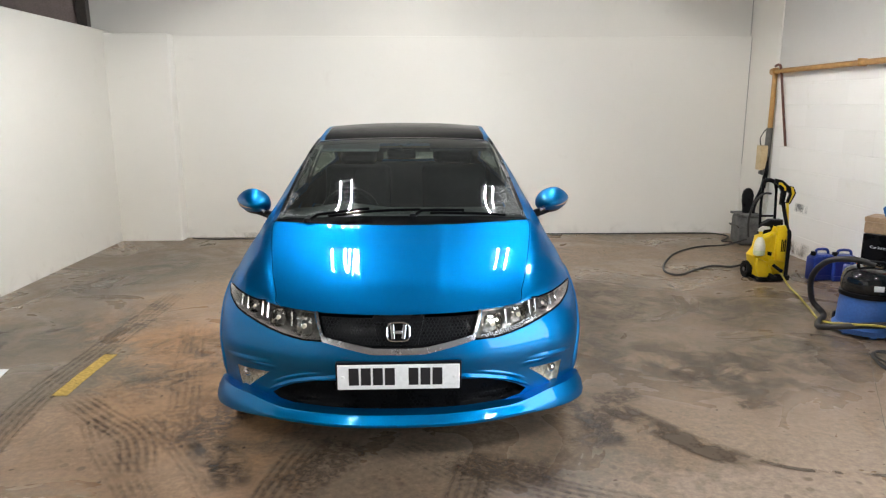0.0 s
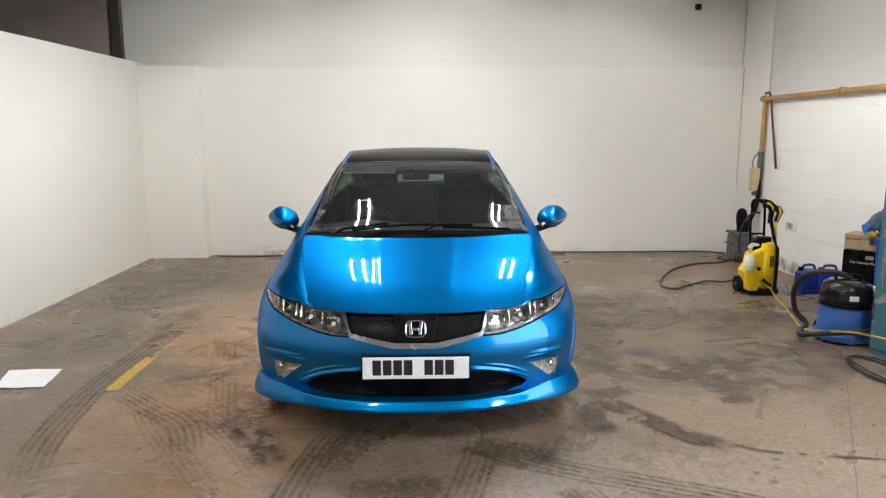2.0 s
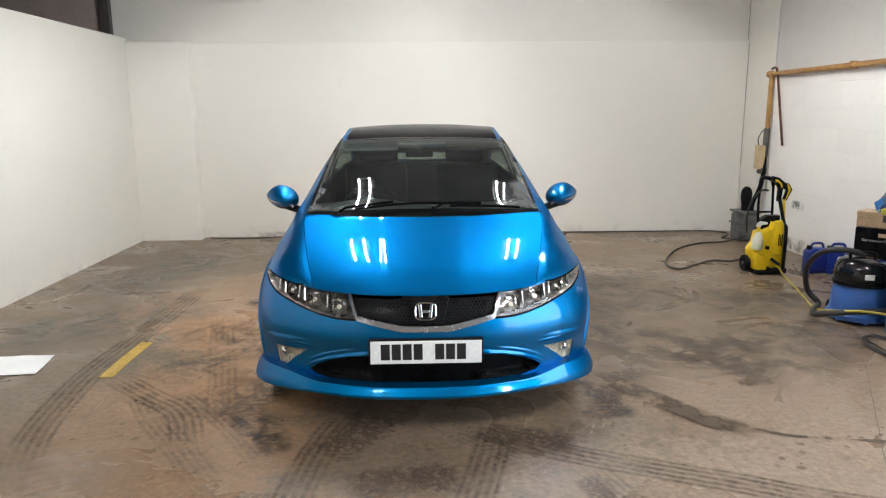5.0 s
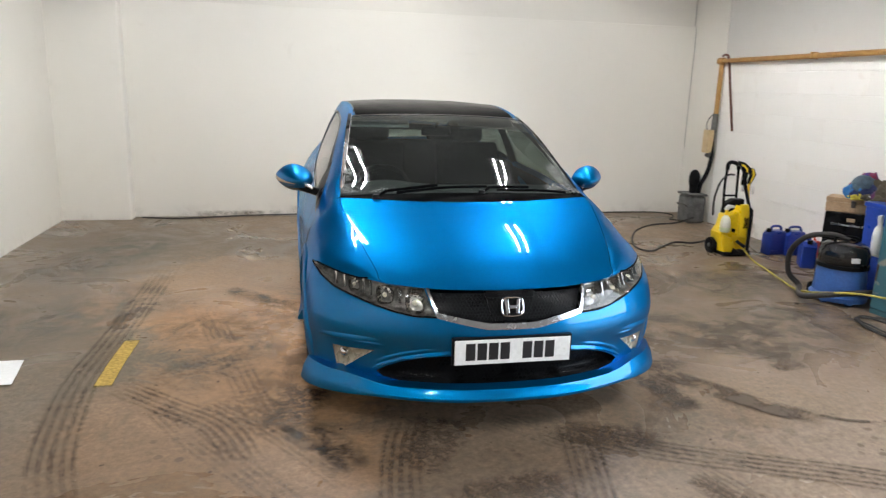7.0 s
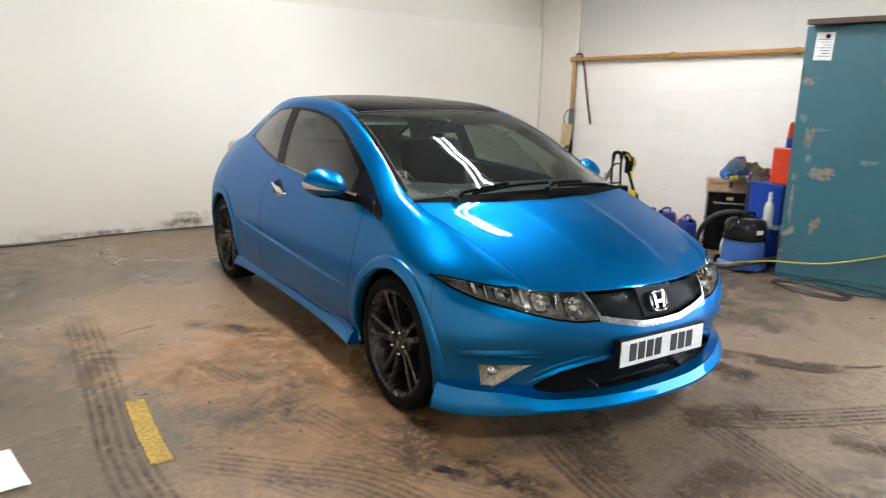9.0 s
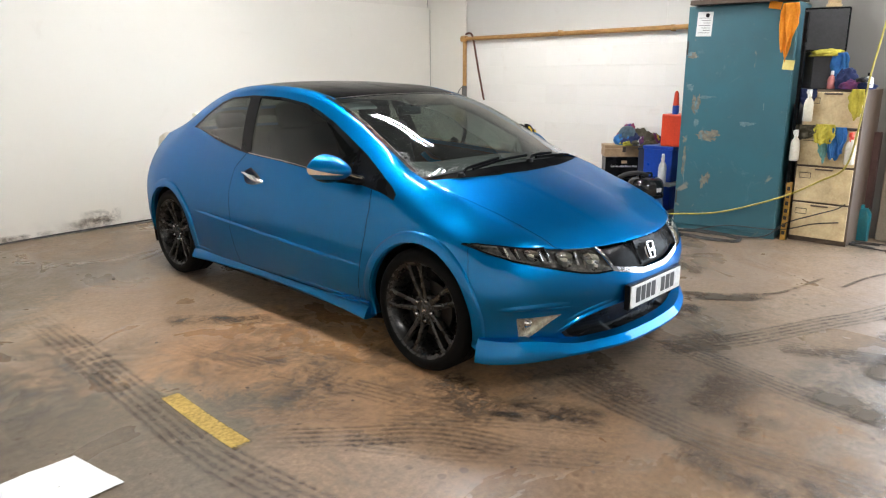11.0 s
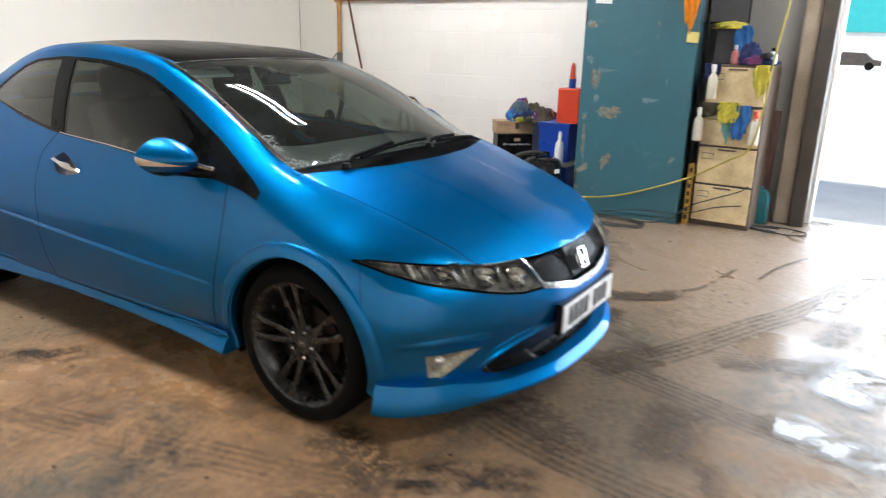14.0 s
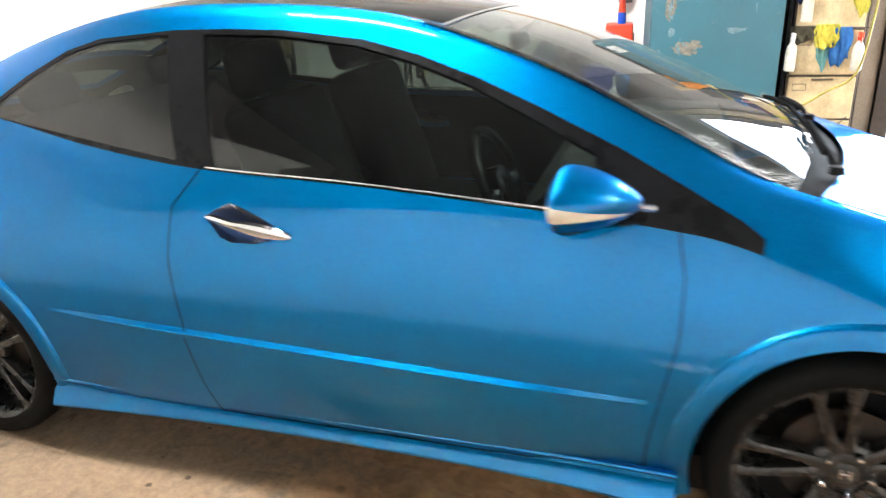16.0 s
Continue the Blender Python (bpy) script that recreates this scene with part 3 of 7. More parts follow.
# two unseen closing walls, kept dark so the car's nose mirrors less light
solid("wall_right_front", M["grey_wall"], "unseen plain grey wall past the doorway", (XR, XR + 0.2, YF, DOOR_Y0 - 0.002, -0.02, ZC))
solid("wall_front", M["grey_wall"], "unseen grey wall closing the garage", (-7.5, XR + 0.2, YF - 0.2, YF, -0.02, ZC))
solid("ceiling", M["ceiling"], "dark sheet roof with steel purlins", (-7.6, XR + 0.3, YF - 0.2, YB + 0.4, ZC, ZC + 0.1),
      *[(-7.5, XR, y, y + 0.1, ZC - 0.2, ZC) for y in (-4.5, -2.5, -0.5, 1.5, 4.6)])
solid("doorpost_tan", M["tan_post"], "tan-painted concrete door jamb", (3.90, XR + 0.2, DOOR_Y1 + 0.05, DOOR_Y1 + 0.178, 0, ZC), bevel=0.01)
solid("doorpost_steel", M["steel"], "dark steel roller door guide", (3.86, 3.98, DOOR_Y1 - 0.07, DOOR_Y1 + 0.045, 0, DOOR_Z), (3.98, XR + 0.05, DOOR_Y1 - 0.02, DOOR_Y1 + 0.045, 0, DOOR_Z))
solid("doorpost_outer", M["render_white"], "white outer edge of the doorway", (XR + 0.052, XR + 0.2, DOOR_Y1 - 0.10, DOOR_Y1 + 0.045, 0, DOOR_Z))

solid("trim_corner", M["grey"], "dark settled joint in the corner of the back wall", (3.978, 3.983, YB - 0.006, YB - 0.001, 1.62, 2.30), (3.980, 3.983, YB - 0.004, YB - 0.001, 0.85, 1.60), (3.979, 3.983, YB + 0.038, YB + 0.043, 2.34, ZC - 0.02))

# block wall: painted blocks laid in courses, joints recessed
wall_r = tagged(part("wall_right", box(XR + 0.008, XR + 0.2, 0.62, 4.798, -0.02, 1.99, 0), M["block"]), "white-painted concrete block wall", kind="structure")
block_meshes = []
for w in (0.44, 0.21):
    for k in range(2):
        me = bpy.data.meshes.new("block")
        b = prism([(0.02, -0.1103), (-0.0030, -0.1103), (-0.0052, -0.1070), (-0.006, -0.100), (-0.006, 0.100), (-0.0053, 0.1072), (-0.0033, 0.1103), (0.02, 0.1103)], "y", -w / 2, w / 2)
        b.to_mesh(me)
        b.free()
        me.polygons.foreach_set("use_smooth", [False] * len(me.polygons))
        me.materials.append(M["block"])
        block_meshes.append((w, me))
for row in range(9):
    z, y = 0.11 + row * 0.221, 0.64 - (0.225 if row % 2 else 0)
    while y < 4.80:
        lo, hi = max(y, 0.64), min(y + 0.443, 4.796)
        if hi - lo > 0.12:
            w, me = block_meshes[0] if hi - lo > 0.3 else block_meshes[2]
            ob = new("block", me)
            ob.parent = wall_r
            ob.location = (XR + 0.004 + random.uniform(-0.0006, 0.0006), (lo + hi) / 2, z)
            ob.scale = (1, (hi - lo - 0.0006) / w, 1)
        y += 0.443

# yard outside the doorway
tagged(grid_sheet("ground", 4.2, 160, -90, 90, 8.0, M["tarmac"], z=-0.012), "pale bright concrete yard outside", kind="structure")
solid("yard_building", M["render_white"], "far white building across the yard", (70, 80, -60, 60, -0.02, 3.05))
solid("yard_cladding", M["cyan"], "turquoise cladding band on the far building", (69.8, 80, -60, 60, 3.06, 9.0))
yard_car = thing("parked_car", "dark car parked far across the bright yard", "car", pose(66, 3.5, 0))
part("body", prism([(-2.1, 0.35), (-2.1, 0.75), (-1.5, 0.85), (-0.9, 1.35), (0.7, 1.4), (1.4, 0.9), (2.1, 0.8), (2.1, 0.35)], "x", -0.85, 0.85, 0.06), M["steel"], yard_car)
for wy in (-1.3, 1.3):
    for wx in (-0.8, 0.8):
        part("wheel", lathe([(0.0, -0.1), (0.3, -0.1), (0.32, 0), (0.3, 0.1), (0, 0.1)], 16, "x", (wx, wy, 0.32)), M["rubber"], yard_car)


# ---- fluorescent battens ----
def batten(x, y, z, length, turn=0, pair=(-0.09, 0.09)):
    t = thing("fluorescent_batten", "lit fluorescent batten, a white spine with bare tubes" if len(pair) > 1 else "lit single-tube fluorescent batten with a white spine", "ceiling lamp", pose(x, y, z, 0, 0, turn), "ceiling battens")
    part("spine", prism([(-0.045, 0.070), (0.045, 0.070), (0.045, 0.11), (-0.045, 0.11)], "y", -length / 2 - 0.04, length / 2 + 0.04), M["white"], t)
    part("hood", prism([(-0.19, -0.07), (-0.06, 0.06), (0.06, 0.06), (0.19, -0.07), (0.195, -0.065), (0.063, 0.068), (-0.063, 0.068), (-0.195, -0.065)], "y", -length / 2 - 0.05, length / 2 + 0.05), M["scuttle"], t, "black painted metal reflector hood")
    for dx in pair:
        part("tube", lathe([(0.0, -length / 2), (0.014, -length / 2), (0.014, length / 2), (0, length / 2)], 10, "y", (dx, 0, 0.0)), M["tube"], t, smooth=True)
    for dy in (-length / 2 - 0.02, length / 2 + 0.02):
        part("end_cap", box(min(pair) - 0.02, max(pair) + 0.02, dy - 0.015, dy + 0.015, -0.015, 0.058, 0.004), M["white"], t)
    for dy in (-length / 3, length / 3):
        part("chain", tube([(0, dy, 0.11), (0, dy, ZC - z)], 0.005, 6), M["steel"], t)


# first two placed from reflections; last two unseen, added to brighten right and front
for bx, by, pair in ((-0.98, 2.70, (-0.1, 0.1)), (1.40, 2.65, (-0.075, 0.075)), (2.75, -1.6, (-0.08, 0.08)), (-1.5, -2.9, (-0.1, 0.1))):
    batten(bx, by, 3.6, 1.05, 0, pair)

# ---- the car ----
CAR = thing("car", "metallic blue three-door hatchback, clean, parked on the wet concrete", "car")


def keyed(rows, u):
    """A smooth curve through rows at u = 0, 1, 2 ..."""
    k = np.array(rows, float)
    k = k[:, None] if k.ndim == 1 else k
    u = np.clip(np.asarray(u, float), 0, len(k) - 1 - 1e-9)
    i = u.astype(int)
    f = (u - i)[:, None]
    p0, p1, p2, p3 = k[np.maximum(i - 1, 0)], k[i], k[np.minimum(i + 1, len(k) - 1)], k[np.minimum(i + 2, len(k) - 1)]
    m1, m2 = (p2 - p0) / 2, (p3 - p1) / 2
    return (2 * f**3 - 3 * f**2 + 1) * p1 + (f**3 - 2 * f**2 + f) * m1 + (-2 * f**3 + 3 * f**2) * p2 + (f**3 - f**2) * m2


# plan outline at the widest height, belt line, bonnet edge and roof rail, centre line (half width, from the nose round to the tail)
BASE = [(0, -0.022), (0.20, -0.012), (0.36, 0.022), (0.54, 0.090), (0.69, 0.176), (0.800, 0.278), (0.864, 0.405), (0.884, 0.6), (0.882, 0.82), (0.882, 1.03),
        (0.884, 1.25), (0.888, 1.6), (0.890, 2.0), (0.892, 2.5), (0.892, 2.9), (0.888, 3.4), (0.862, 3.74), (0.775, 3.98), (0.5, 4.12), (0, 4.17)]
BELT = [(0, 0.053, 0.672), (0.20, 0.072, 0.672), (0.36, 0.115, 0.672), (0.535, 0.19, 0.680), (0.66, 0.285, 0.697), (0.755, 0.39, 0.720), (0.836, 0.52, 0.724),
        (0.864, 0.68, 0.730), (0.858, 0.85, 0.772), (0.812, 1.03, 0.850), (0.797, 1.25, 0.888), (0.795, 1.6, 0.922), (0.785, 2.0, 0.952), (0.760, 2.5, 0.975),
        (0.715, 2.9, 1.02), (0.640, 3.36, 1.088), (0.62, 3.68, 1.06), (0.60, 3.93, 1.0), (0.40, 4.07, 0.97), (0, 4.11, 0.97)]
RAIL = [(0, 0.053, 0.672), (0.20, 0.072, 0.672), (0.36, 0.115, 0.672), (0.535, 0.19, 0.680), (0.565, 0.27, 0.722), (0.597, 0.38, 0.772), (0.628, 0.52, 0.825),
        (0.660, 0.68, 0.876), (0.685, 0.85, 0.927), (0.672, 1.03, 0.982), (0.645, 1.25, 1.09), (0.600, 1.6, 1.25), (0.556, 2.0, 1.362), (0.565, 2.5, 1.396),
        (0.560, 2.9, 1.365), (0.530, 3.36, 1.245), (0.50, 3.7, 1.10), (0.48, 3.95, 1.01), (0.38, 4.06, 0.975), (0, 4.11, 0.97)]
MIDDLE = [(0.053, 0.672), (0.085, 0.692), (0.15, 0.726), (0.235, 0.768), (0.33, 0.806), (0.43, 0.842), (0.53, 0.874), (0.64, 0.905), (0.77, 0.945), (0.98, 1.045),
          (1.22, 1.152), (1.56, 1.282), (1.95, 1.368), (2.5, 1.418), (2.9, 1.402), (3.36, 1.318), (3.7, 1.17), (3.96, 1.02), (4.07, 0.978), (4.11, 0.97)]
SILL = [0.215, 0.215, 0.215, 0.215, 0.215, 0.215, 0.22, 0.23, 0.24, 0.25, 0.25, 0.25, 0.25, 0.25, 0.25, 0.25, 0.25, 0.25, 0.26, 0.26]
SWAGE = [0.46, 0.46, 0.46, 0.46, 0.46, 0.46, 0.465, 0.47, 0.475, 0.48, 0.487, 0.50, 0.516, 0.537, 0.553, 0.56, 0.56, 0.56, 0.56, 0.56]
BULGE = [0, 0, 0, 0.004, 0.012, 0.018, 0.019, 0.019, 0.022, 0.020, 0.016, 0.014, 0.016, 0.02, 0.022, 0.02, 0.012, 0.006, 0, 0]
WHEELS = {"front": (0.793, 0.318), "rear": (3.428, 0.318)}

us = np.concatenate([np.arange(0, 9, 0.1), np.arange(9, 16, 0.07), np.arange(16, 19.001, 0.2)])
P, T, R, C = keyed(BASE, us), keyed(BELT, us), keyed(RAIL, us), keyed(MIDDLE, us)
zb, zk, bl = keyed(SILL, us)[:, 0], keyed(SWAGE, us)[:, 0], keyed(BULGE, us)[:, 0]
P[:, 0], T[:, 0], R[:, 0] = np.maximum(P[:, 0], 0), np.maximum(T[:, 0], 0), np.maximum(R[:, 0], 0)
rows = []
levels = [(0, f) for f in np.linspace(0, 1, 11)] + [(1, 1.0)] + [(2, f) for f in np.linspace(0, 1, 21)[1:]]
for seg, f in levels:
    z = np.where(seg == 0, zb + (zk - 0.011 - zb) * f, np.where(seg == 1, zk, zk + (T[:, 2] - zk) * f))
    v = np.clip((z - zb) / (T[:, 2] - zb), 0, 1)
    g = (np.clip((v - 0.40) / 0.60, 0, 1) ** (2.1 + 1.3 * np.clip((6.0 - us) / 2.5, 0, 1)))[:, None]
    xy = P + (T[:, :2] - P) * g
    inward = T[:, :2] - P
    inward = inward / np.maximum(np.linalg.norm(inward, axis=1), 1e-6)[:, None]
    xy = xy + inward * (0.03 * np.clip((0.30 - v) / 0.30, 0, 1) ** 2)[:, None]
    tuck = np.clip((0.50 - z) / 0.16, 0, 1)
    tuck = 0.032 * tuck * tuck * (3 - 2 * tuck) * np.clip((0.60 - xy[:, 1]) / 0.30, 0, 1)
    xy = xy + inward * tuck[:, None]
    fade = np.clip((xy[:, 1] - 1.22) / 0.35, 0, 1) * np.clip((3.0 - xy[:, 1]) / 0.2, 0, 1)
    if seg == 0:
        xy[:, 0] += 0.013 * fade * (1 - 0.6 * (1 - f))
    rows.append((3 if seg == 1 else 0, np.column_stack([xy, z])))
for q in np.linspace(0, 1, 13)[1:]:
    d = R - T
    n2 = np.column_stack([d[:, 2], 0 * bl, -d[:, 0]])
    n2 /= np.maximum(np.linalg.norm(n2, axis=1), 1e-5)[:, None]
    rows.append((1, T + d * q + n2 * (bl * 4 * q * (1 - q))[:, None]))
for q in np.linspace(0, 1, 57)[1:]:
    w = (1 - q)
    top = np.column_stack([R[:, 0] * w, C[:, 0] + (R[:, 1] - C[:, 0]) * w**2, C[:, 1] + (R[:, 2] - C[:, 1]) * w**2.3])
    # two pressed lines along the bonnet bound a faintly raised middle
    step = np.clip((0.262 - 0.05 * np.clip((0.75 - top[:, 1]) / 0.7, 0, 1) - top[:, 0]) / 0.05, 0, 1)
    top[:, 2] += 0.0036 * step * step * (3 - 2 * step) * np.clip((top[:, 1] - 0.10) / 0.12, 0, 1) * np.clip((0.96 - top[:, 1]) / 0.12, 0, 1)
    rows.append((2, top))
# soft shoulder: the wing rolls over into the bonnet side without an edge
shoulder = np.array([pts for _, pts in rows])
soft = np.clip((us - 4.2) / 1.0, 0, 1) * np.clip((9.5 - us) / 0.9, 0, 1)
for _ in range(36):
    mean = shoulder.copy()
    mean[24:41] = (shoulder[23:40] + shoulder[25:42]) / 2
    shoulder += (mean - shoulder) * (0.6 * soft)[None, :, None]
rows = [(k, pts) for (k, _), pts in zip(rows, shoulder)]
ns, nr = len(us), len(rows)
bm = bmesh.new()
strip, region = bm.faces.layers.int.new("strip"), bm.faces.layers.int.new("region")
vg = [[bm.verts.new((-p[0], p[1], p[2])) for p in pts] for _, pts in rows]
for r in range(nr - 1):
    for s in range(ns - 1):
        try:
            f = bm.faces.new((vg[r][s], vg[r][s + 1], vg[r + 1][s + 1], vg[r + 1][s]))
            f[strip] = rows[r + 1][0] if rows[r + 1][0] != 3 or 1.23 < rows[r][1][s][1] < 2.99 else 0
        except ValueError:
            pass
bmesh.ops.remove_doubles(bm, verts=bm.verts, dist=2e-4)
bmesh.ops.dissolve_degenerate(bm, edges=bm.edges, dist=1e-4)
bmesh.ops.recalc_face_normals(bm, faces=bm.faces)
if sum(f.normal.x for f in bm.faces) > 0:
    bmesh.ops.reverse_faces(bm, faces=bm.faces)

from mathutils.bvhtree import BVHTree
SKIN = BVHTree.FromBMesh(bm)


def on_skin(p, axis):
    """The point of the outer skin (and its normal) met from outside along an axis."""
    o, d = Vector(p), Vector((0, 0, 0))
    o[axis] = {0: -2.0, 1: -1.0, 2: 3.0}[axis]
    d[axis] = {0: 1, 1: 1, 2: -1}[axis]
    hit, nor, _, _ = SKIN.ray_cast(o, d)
    return (hit, nor) if hit else (None, None)


def inside(p, poly):
    x, y, c = p[0], p[1], False
    for (x0, y0), (x1, y1) in zip(poly, poly[1:] + poly[:1]):
        if (y0 > y) != (y1 > y) and x < (x1 - x0) * (y - y0) / (y1 - y0) + x0:
            c = not c
    return c


def cut(poly, axis, strips, number, over=(0,)):
    """Cuts an outline, seen along an axis, into the skin, and numbers the faces inside it."""
    a, b = [k for k in range(3) if k != axis]
    lo = [min(p[k] for p in poly) for k in (0, 1)]
    hi = [max(p[k] for p in poly) for k in (0, 1)]

    def near(f, l, h):
        cs = [v.co for v in f.verts]
        return (max(c[a] for c in cs) >= l[0] and min(c[a] for c in cs) <= h[0] and max(c[b] for c in cs) >= l[1] and min(c[b] for c in cs) <= h[1])

    cand = {f for f in bm.faces if f[strip] in strips and f[region] in over and (axis != 1 or f.calc_center_median().y < 1.0) and near(f, lo, hi)}
    for p, q in zip(poly, poly[1:] + poly[:1]):
        l, h = [min(p[k], q[k]) - 1e-4 for k in (0, 1)], [max(p[k], q[k]) + 1e-4 for k in (0, 1)]
        sel = [f for f in cand if f.is_valid and near(f, l, h)]
        if not sel:
            continue
        co, no = [0.0] * 3, [0.0] * 3
        co[a], co[b], no[a], no[b] = p[0], p[1], -(q[1] - p[1]), q[0] - p[0]
        geom = sel + list({e for f in sel for e in f.edges}) + list({v for f in sel for v in f.verts})
        res = bmesh.ops.bisect_plane(bm, geom=geom, dist=2e-5, plane_co=co, plane_no=no)
        cand = {f for f in cand if f.is_valid} | {g for g in res["geom"] if isinstance(g, bmesh.types.BMFace)}
    for f in cand:
        if f.is_valid:
            c = f.calc_center_median()
            if inside((c[a], c[b]), poly):
                f[region] = number


def arc(cy, cz, r, a0, a1, n):
    return [(cy + r * math.cos(radians(a0 + (a1 - a0) * i / n)), cz + r * math.sin(radians(a0 + (a1 - a0) * i / n))) for i in range(n + 1)]


BODY, BONNET, COWL, SCREEN, ROOF, REARGLASS, FRAME, DOORGLASS, QUARTER, DOOR, BUMPER, WING, GRILLE, TRIM, HEADLAMP, INTAKE, FOG, ARCH, SWAGE_LINE = range(19)
ARCH_R = 0.352
for cy, cz in WHEELS.values():
    cut([(cy - ARCH_R, 0.1)] + arc(cy, cz, ARCH_R, 180, 0, 36) + [(cy + ARCH_R, 0.1)], 0, (0,), ARCH)
# black band of the side windows, above the belt line
band = [(1.03, 0.80), (3.45, 0.90), (3.385, 1.092), (3.30, 1.135), (3.16, 1.212), (3.0, 1.283), (2.87, 1.315), (2.60, 1.334), (2.43, 1.333), (2.25, 1.326),
        (2.02, 1.298), (1.86, 1.258), (1.70, 1.204), (1.535, 1.136), (1.340, 1.048), (1.205, 0.979), (1.070, 0.908), (1.022, 0.874)]
cut(band, 0, (1,), FRAME)
cut([(1.40, 0.80), (1.40, 0.912), (2.43, 0.974), (2.50, 1.322), (2.26, 1.312), (2.04, 1.284), (1.88, 1.244), (1.72, 1.188), (1.56, 1.116), (1.40, 1.038)][1:], 0, (1,), DOORGLASS, (FRAME,))
cut([(2.555, 0.992), (3.355, 1.092), (3.285, 1.13), (3.155, 1.20), (2.995, 1.272), (2.865, 1.305), (2.62, 1.324)], 0, (1,), QUARTER, (FRAME,))
DOOR_LINE = [(1.205, 0.90), (1.183, 0.785), (1.186, 0.647), (1.218, 0.495), (1.240, 0.36), (1.245, 0.262), (2.455, 0.262), (2.480, 0.348), (2.514, 0.513), (2.550, 0.738), (2.547, 0.878), (2.46, 0.99)]
cut(DOOR_LINE, 0, (0,), DOOR)
HOLLOW = [(2.436, 0.858), (2.403, 0.878), (2.363, 0.896), (2.318, 0.884), (2.268, 0.866), (2.223, 0.846), (2.223, 0.808), (2.278, 0.797), (2.348, 0.796), (2.383, 0.808), (2.408, 0.832)]
cut(HOLLOW, 0, (0,), ARCH, (DOOR,))


def curve_y(y0, bow, half, n=12):
    return [(-half * i / n, y0 + bow * (i / n) ** 2) for i in range(n + 1)]


edge_bonnet, edge_glass, edge_head = curve_y(0.755, 0.16, 0.70), curve_y(0.852, 0.11, 0.70), curve_y(1.79, 0.02, 0.56)
cut([(0.02, 0.755)] + edge_bonnet + [(-0.75, 0.915), (-0.75, -0.1), (0.02, -0.1)], 2, (2,), BONNET)
cut([(0.02, 0.755)] + edge_bonnet + [(-0.75, 1.0)] + edge_glass[::-1] + [(0.02, 0.852)], 2, (2,), COWL)
cut([(0.02, 0.852)] + edge_glass + [(-0.75, 1.83)] + edge_head[::-1] + [(0.02, 1.79)], 2, (2,), SCREEN)
cut([(0.02, 1.79)] + [(x * 0.94, y) for x, y in edge_head] + [(-0.527, 2.1), (-0.537, 2.5), (-0.527, 2.9), (-0.50, 3.05), (0.02, 3.115)], 2, (2,), ROOF)
cut([(0.02, 3.12), (-0.46, 3.07), (-0.44, 3.56), (0.02, 3.64)], 2, (2,), REARGLASS)
cut([(0.02, 3.75), (-0.43, 3.70), (-0.42, 3.88), (0.02, 3.93)], 2, (2,), REARGLASS)
# openings of the nose, seen from the front
grille = [(0.02, 0.69), (-0.349, 0.69), (-0.349, 0.662), (-0.320, 0.584), (-0.105, 0.544), (0.02, 0.543)]
trim = [(0.02, 0.69), (-0.364, 0.69), (-0.362, 0.660), (-0.326, 0.563), (-0.113, 0.517), (0.02, 0.516)]
lamp = [(-0.370, 0.76), (-0.366, 0.66), (-0.328, 0.566), (-0.42, 0.566), (-0.50, 0.578), (-0.583, 0.598), (-0.67, 0.622), (-0.745, 0.643), (-0.800, 0.672),
        (-0.834, 0.704), (-0.805, 0.709), (-0.74, 0.702), (-0.69, 0.694), (-0.64, 0.688), (-0.60, 0.692), (-0.585, 0.76)]
intake = [(0.02, 0.392), (-0.27, 0.390), (-0.37, 0.378), (-0.47, 0.350), (-0.53, 0.322), (-0.572, 0.292), (-0.545, 0.268), (-0.44, 0.246), (-0.25, 0.238), (0.02, 0.238)]
fog = [(-0.757, 0.380), (-0.582, 0.390), (-0.650, 0.334), (-0.720, 0.266), (-0.737, 0.268)]
cut(trim, 1, (0,), TRIM)
cut(grille, 1, (0,), GRILLE, (TRIM,))
cut(lamp, 1, (0,), HEADLAMP)
cut(intake, 1, (0,), INTAKE)
cut(fog, 1, (0,), FOG)
for f in bm.faces:
    if f[strip] == 3:
        f[region] = SWAGE_LINE
    elif f[region] == BODY:
        c = f.calc_center_median()
        if f[strip] == 0 and c.y < 0.47 + 0.10 * max(0.0, c.z - 0.5):
            f[region] = BUMPER
        elif f[strip] < 2 and c.y < 1.20 and c.z < 0.90:
            f[region] = WING
bm.normal_update()
normals = {v: v.normal.copy() for v in bm.verts}
for v in bm.verts:
    if any(f[region] == SWAGE_LINE for f in v.link_faces):
        n = sum((f.normal * f.calc_area() for f in v.link_faces if f[region] != SWAGE_LINE), Vector((0, 0, 0)))
        if n.length > 1e-9:
            normals[v] = n.normalized()
for v in bm.verts:
    if abs(v.co.x) < 1e-4:
        v.co.x = 0
        n = normals[v]
        normals[v] = Vector((0, n.y, n.z)).normalized() if abs(n.y) + abs(n.z) > 1e-4 else n


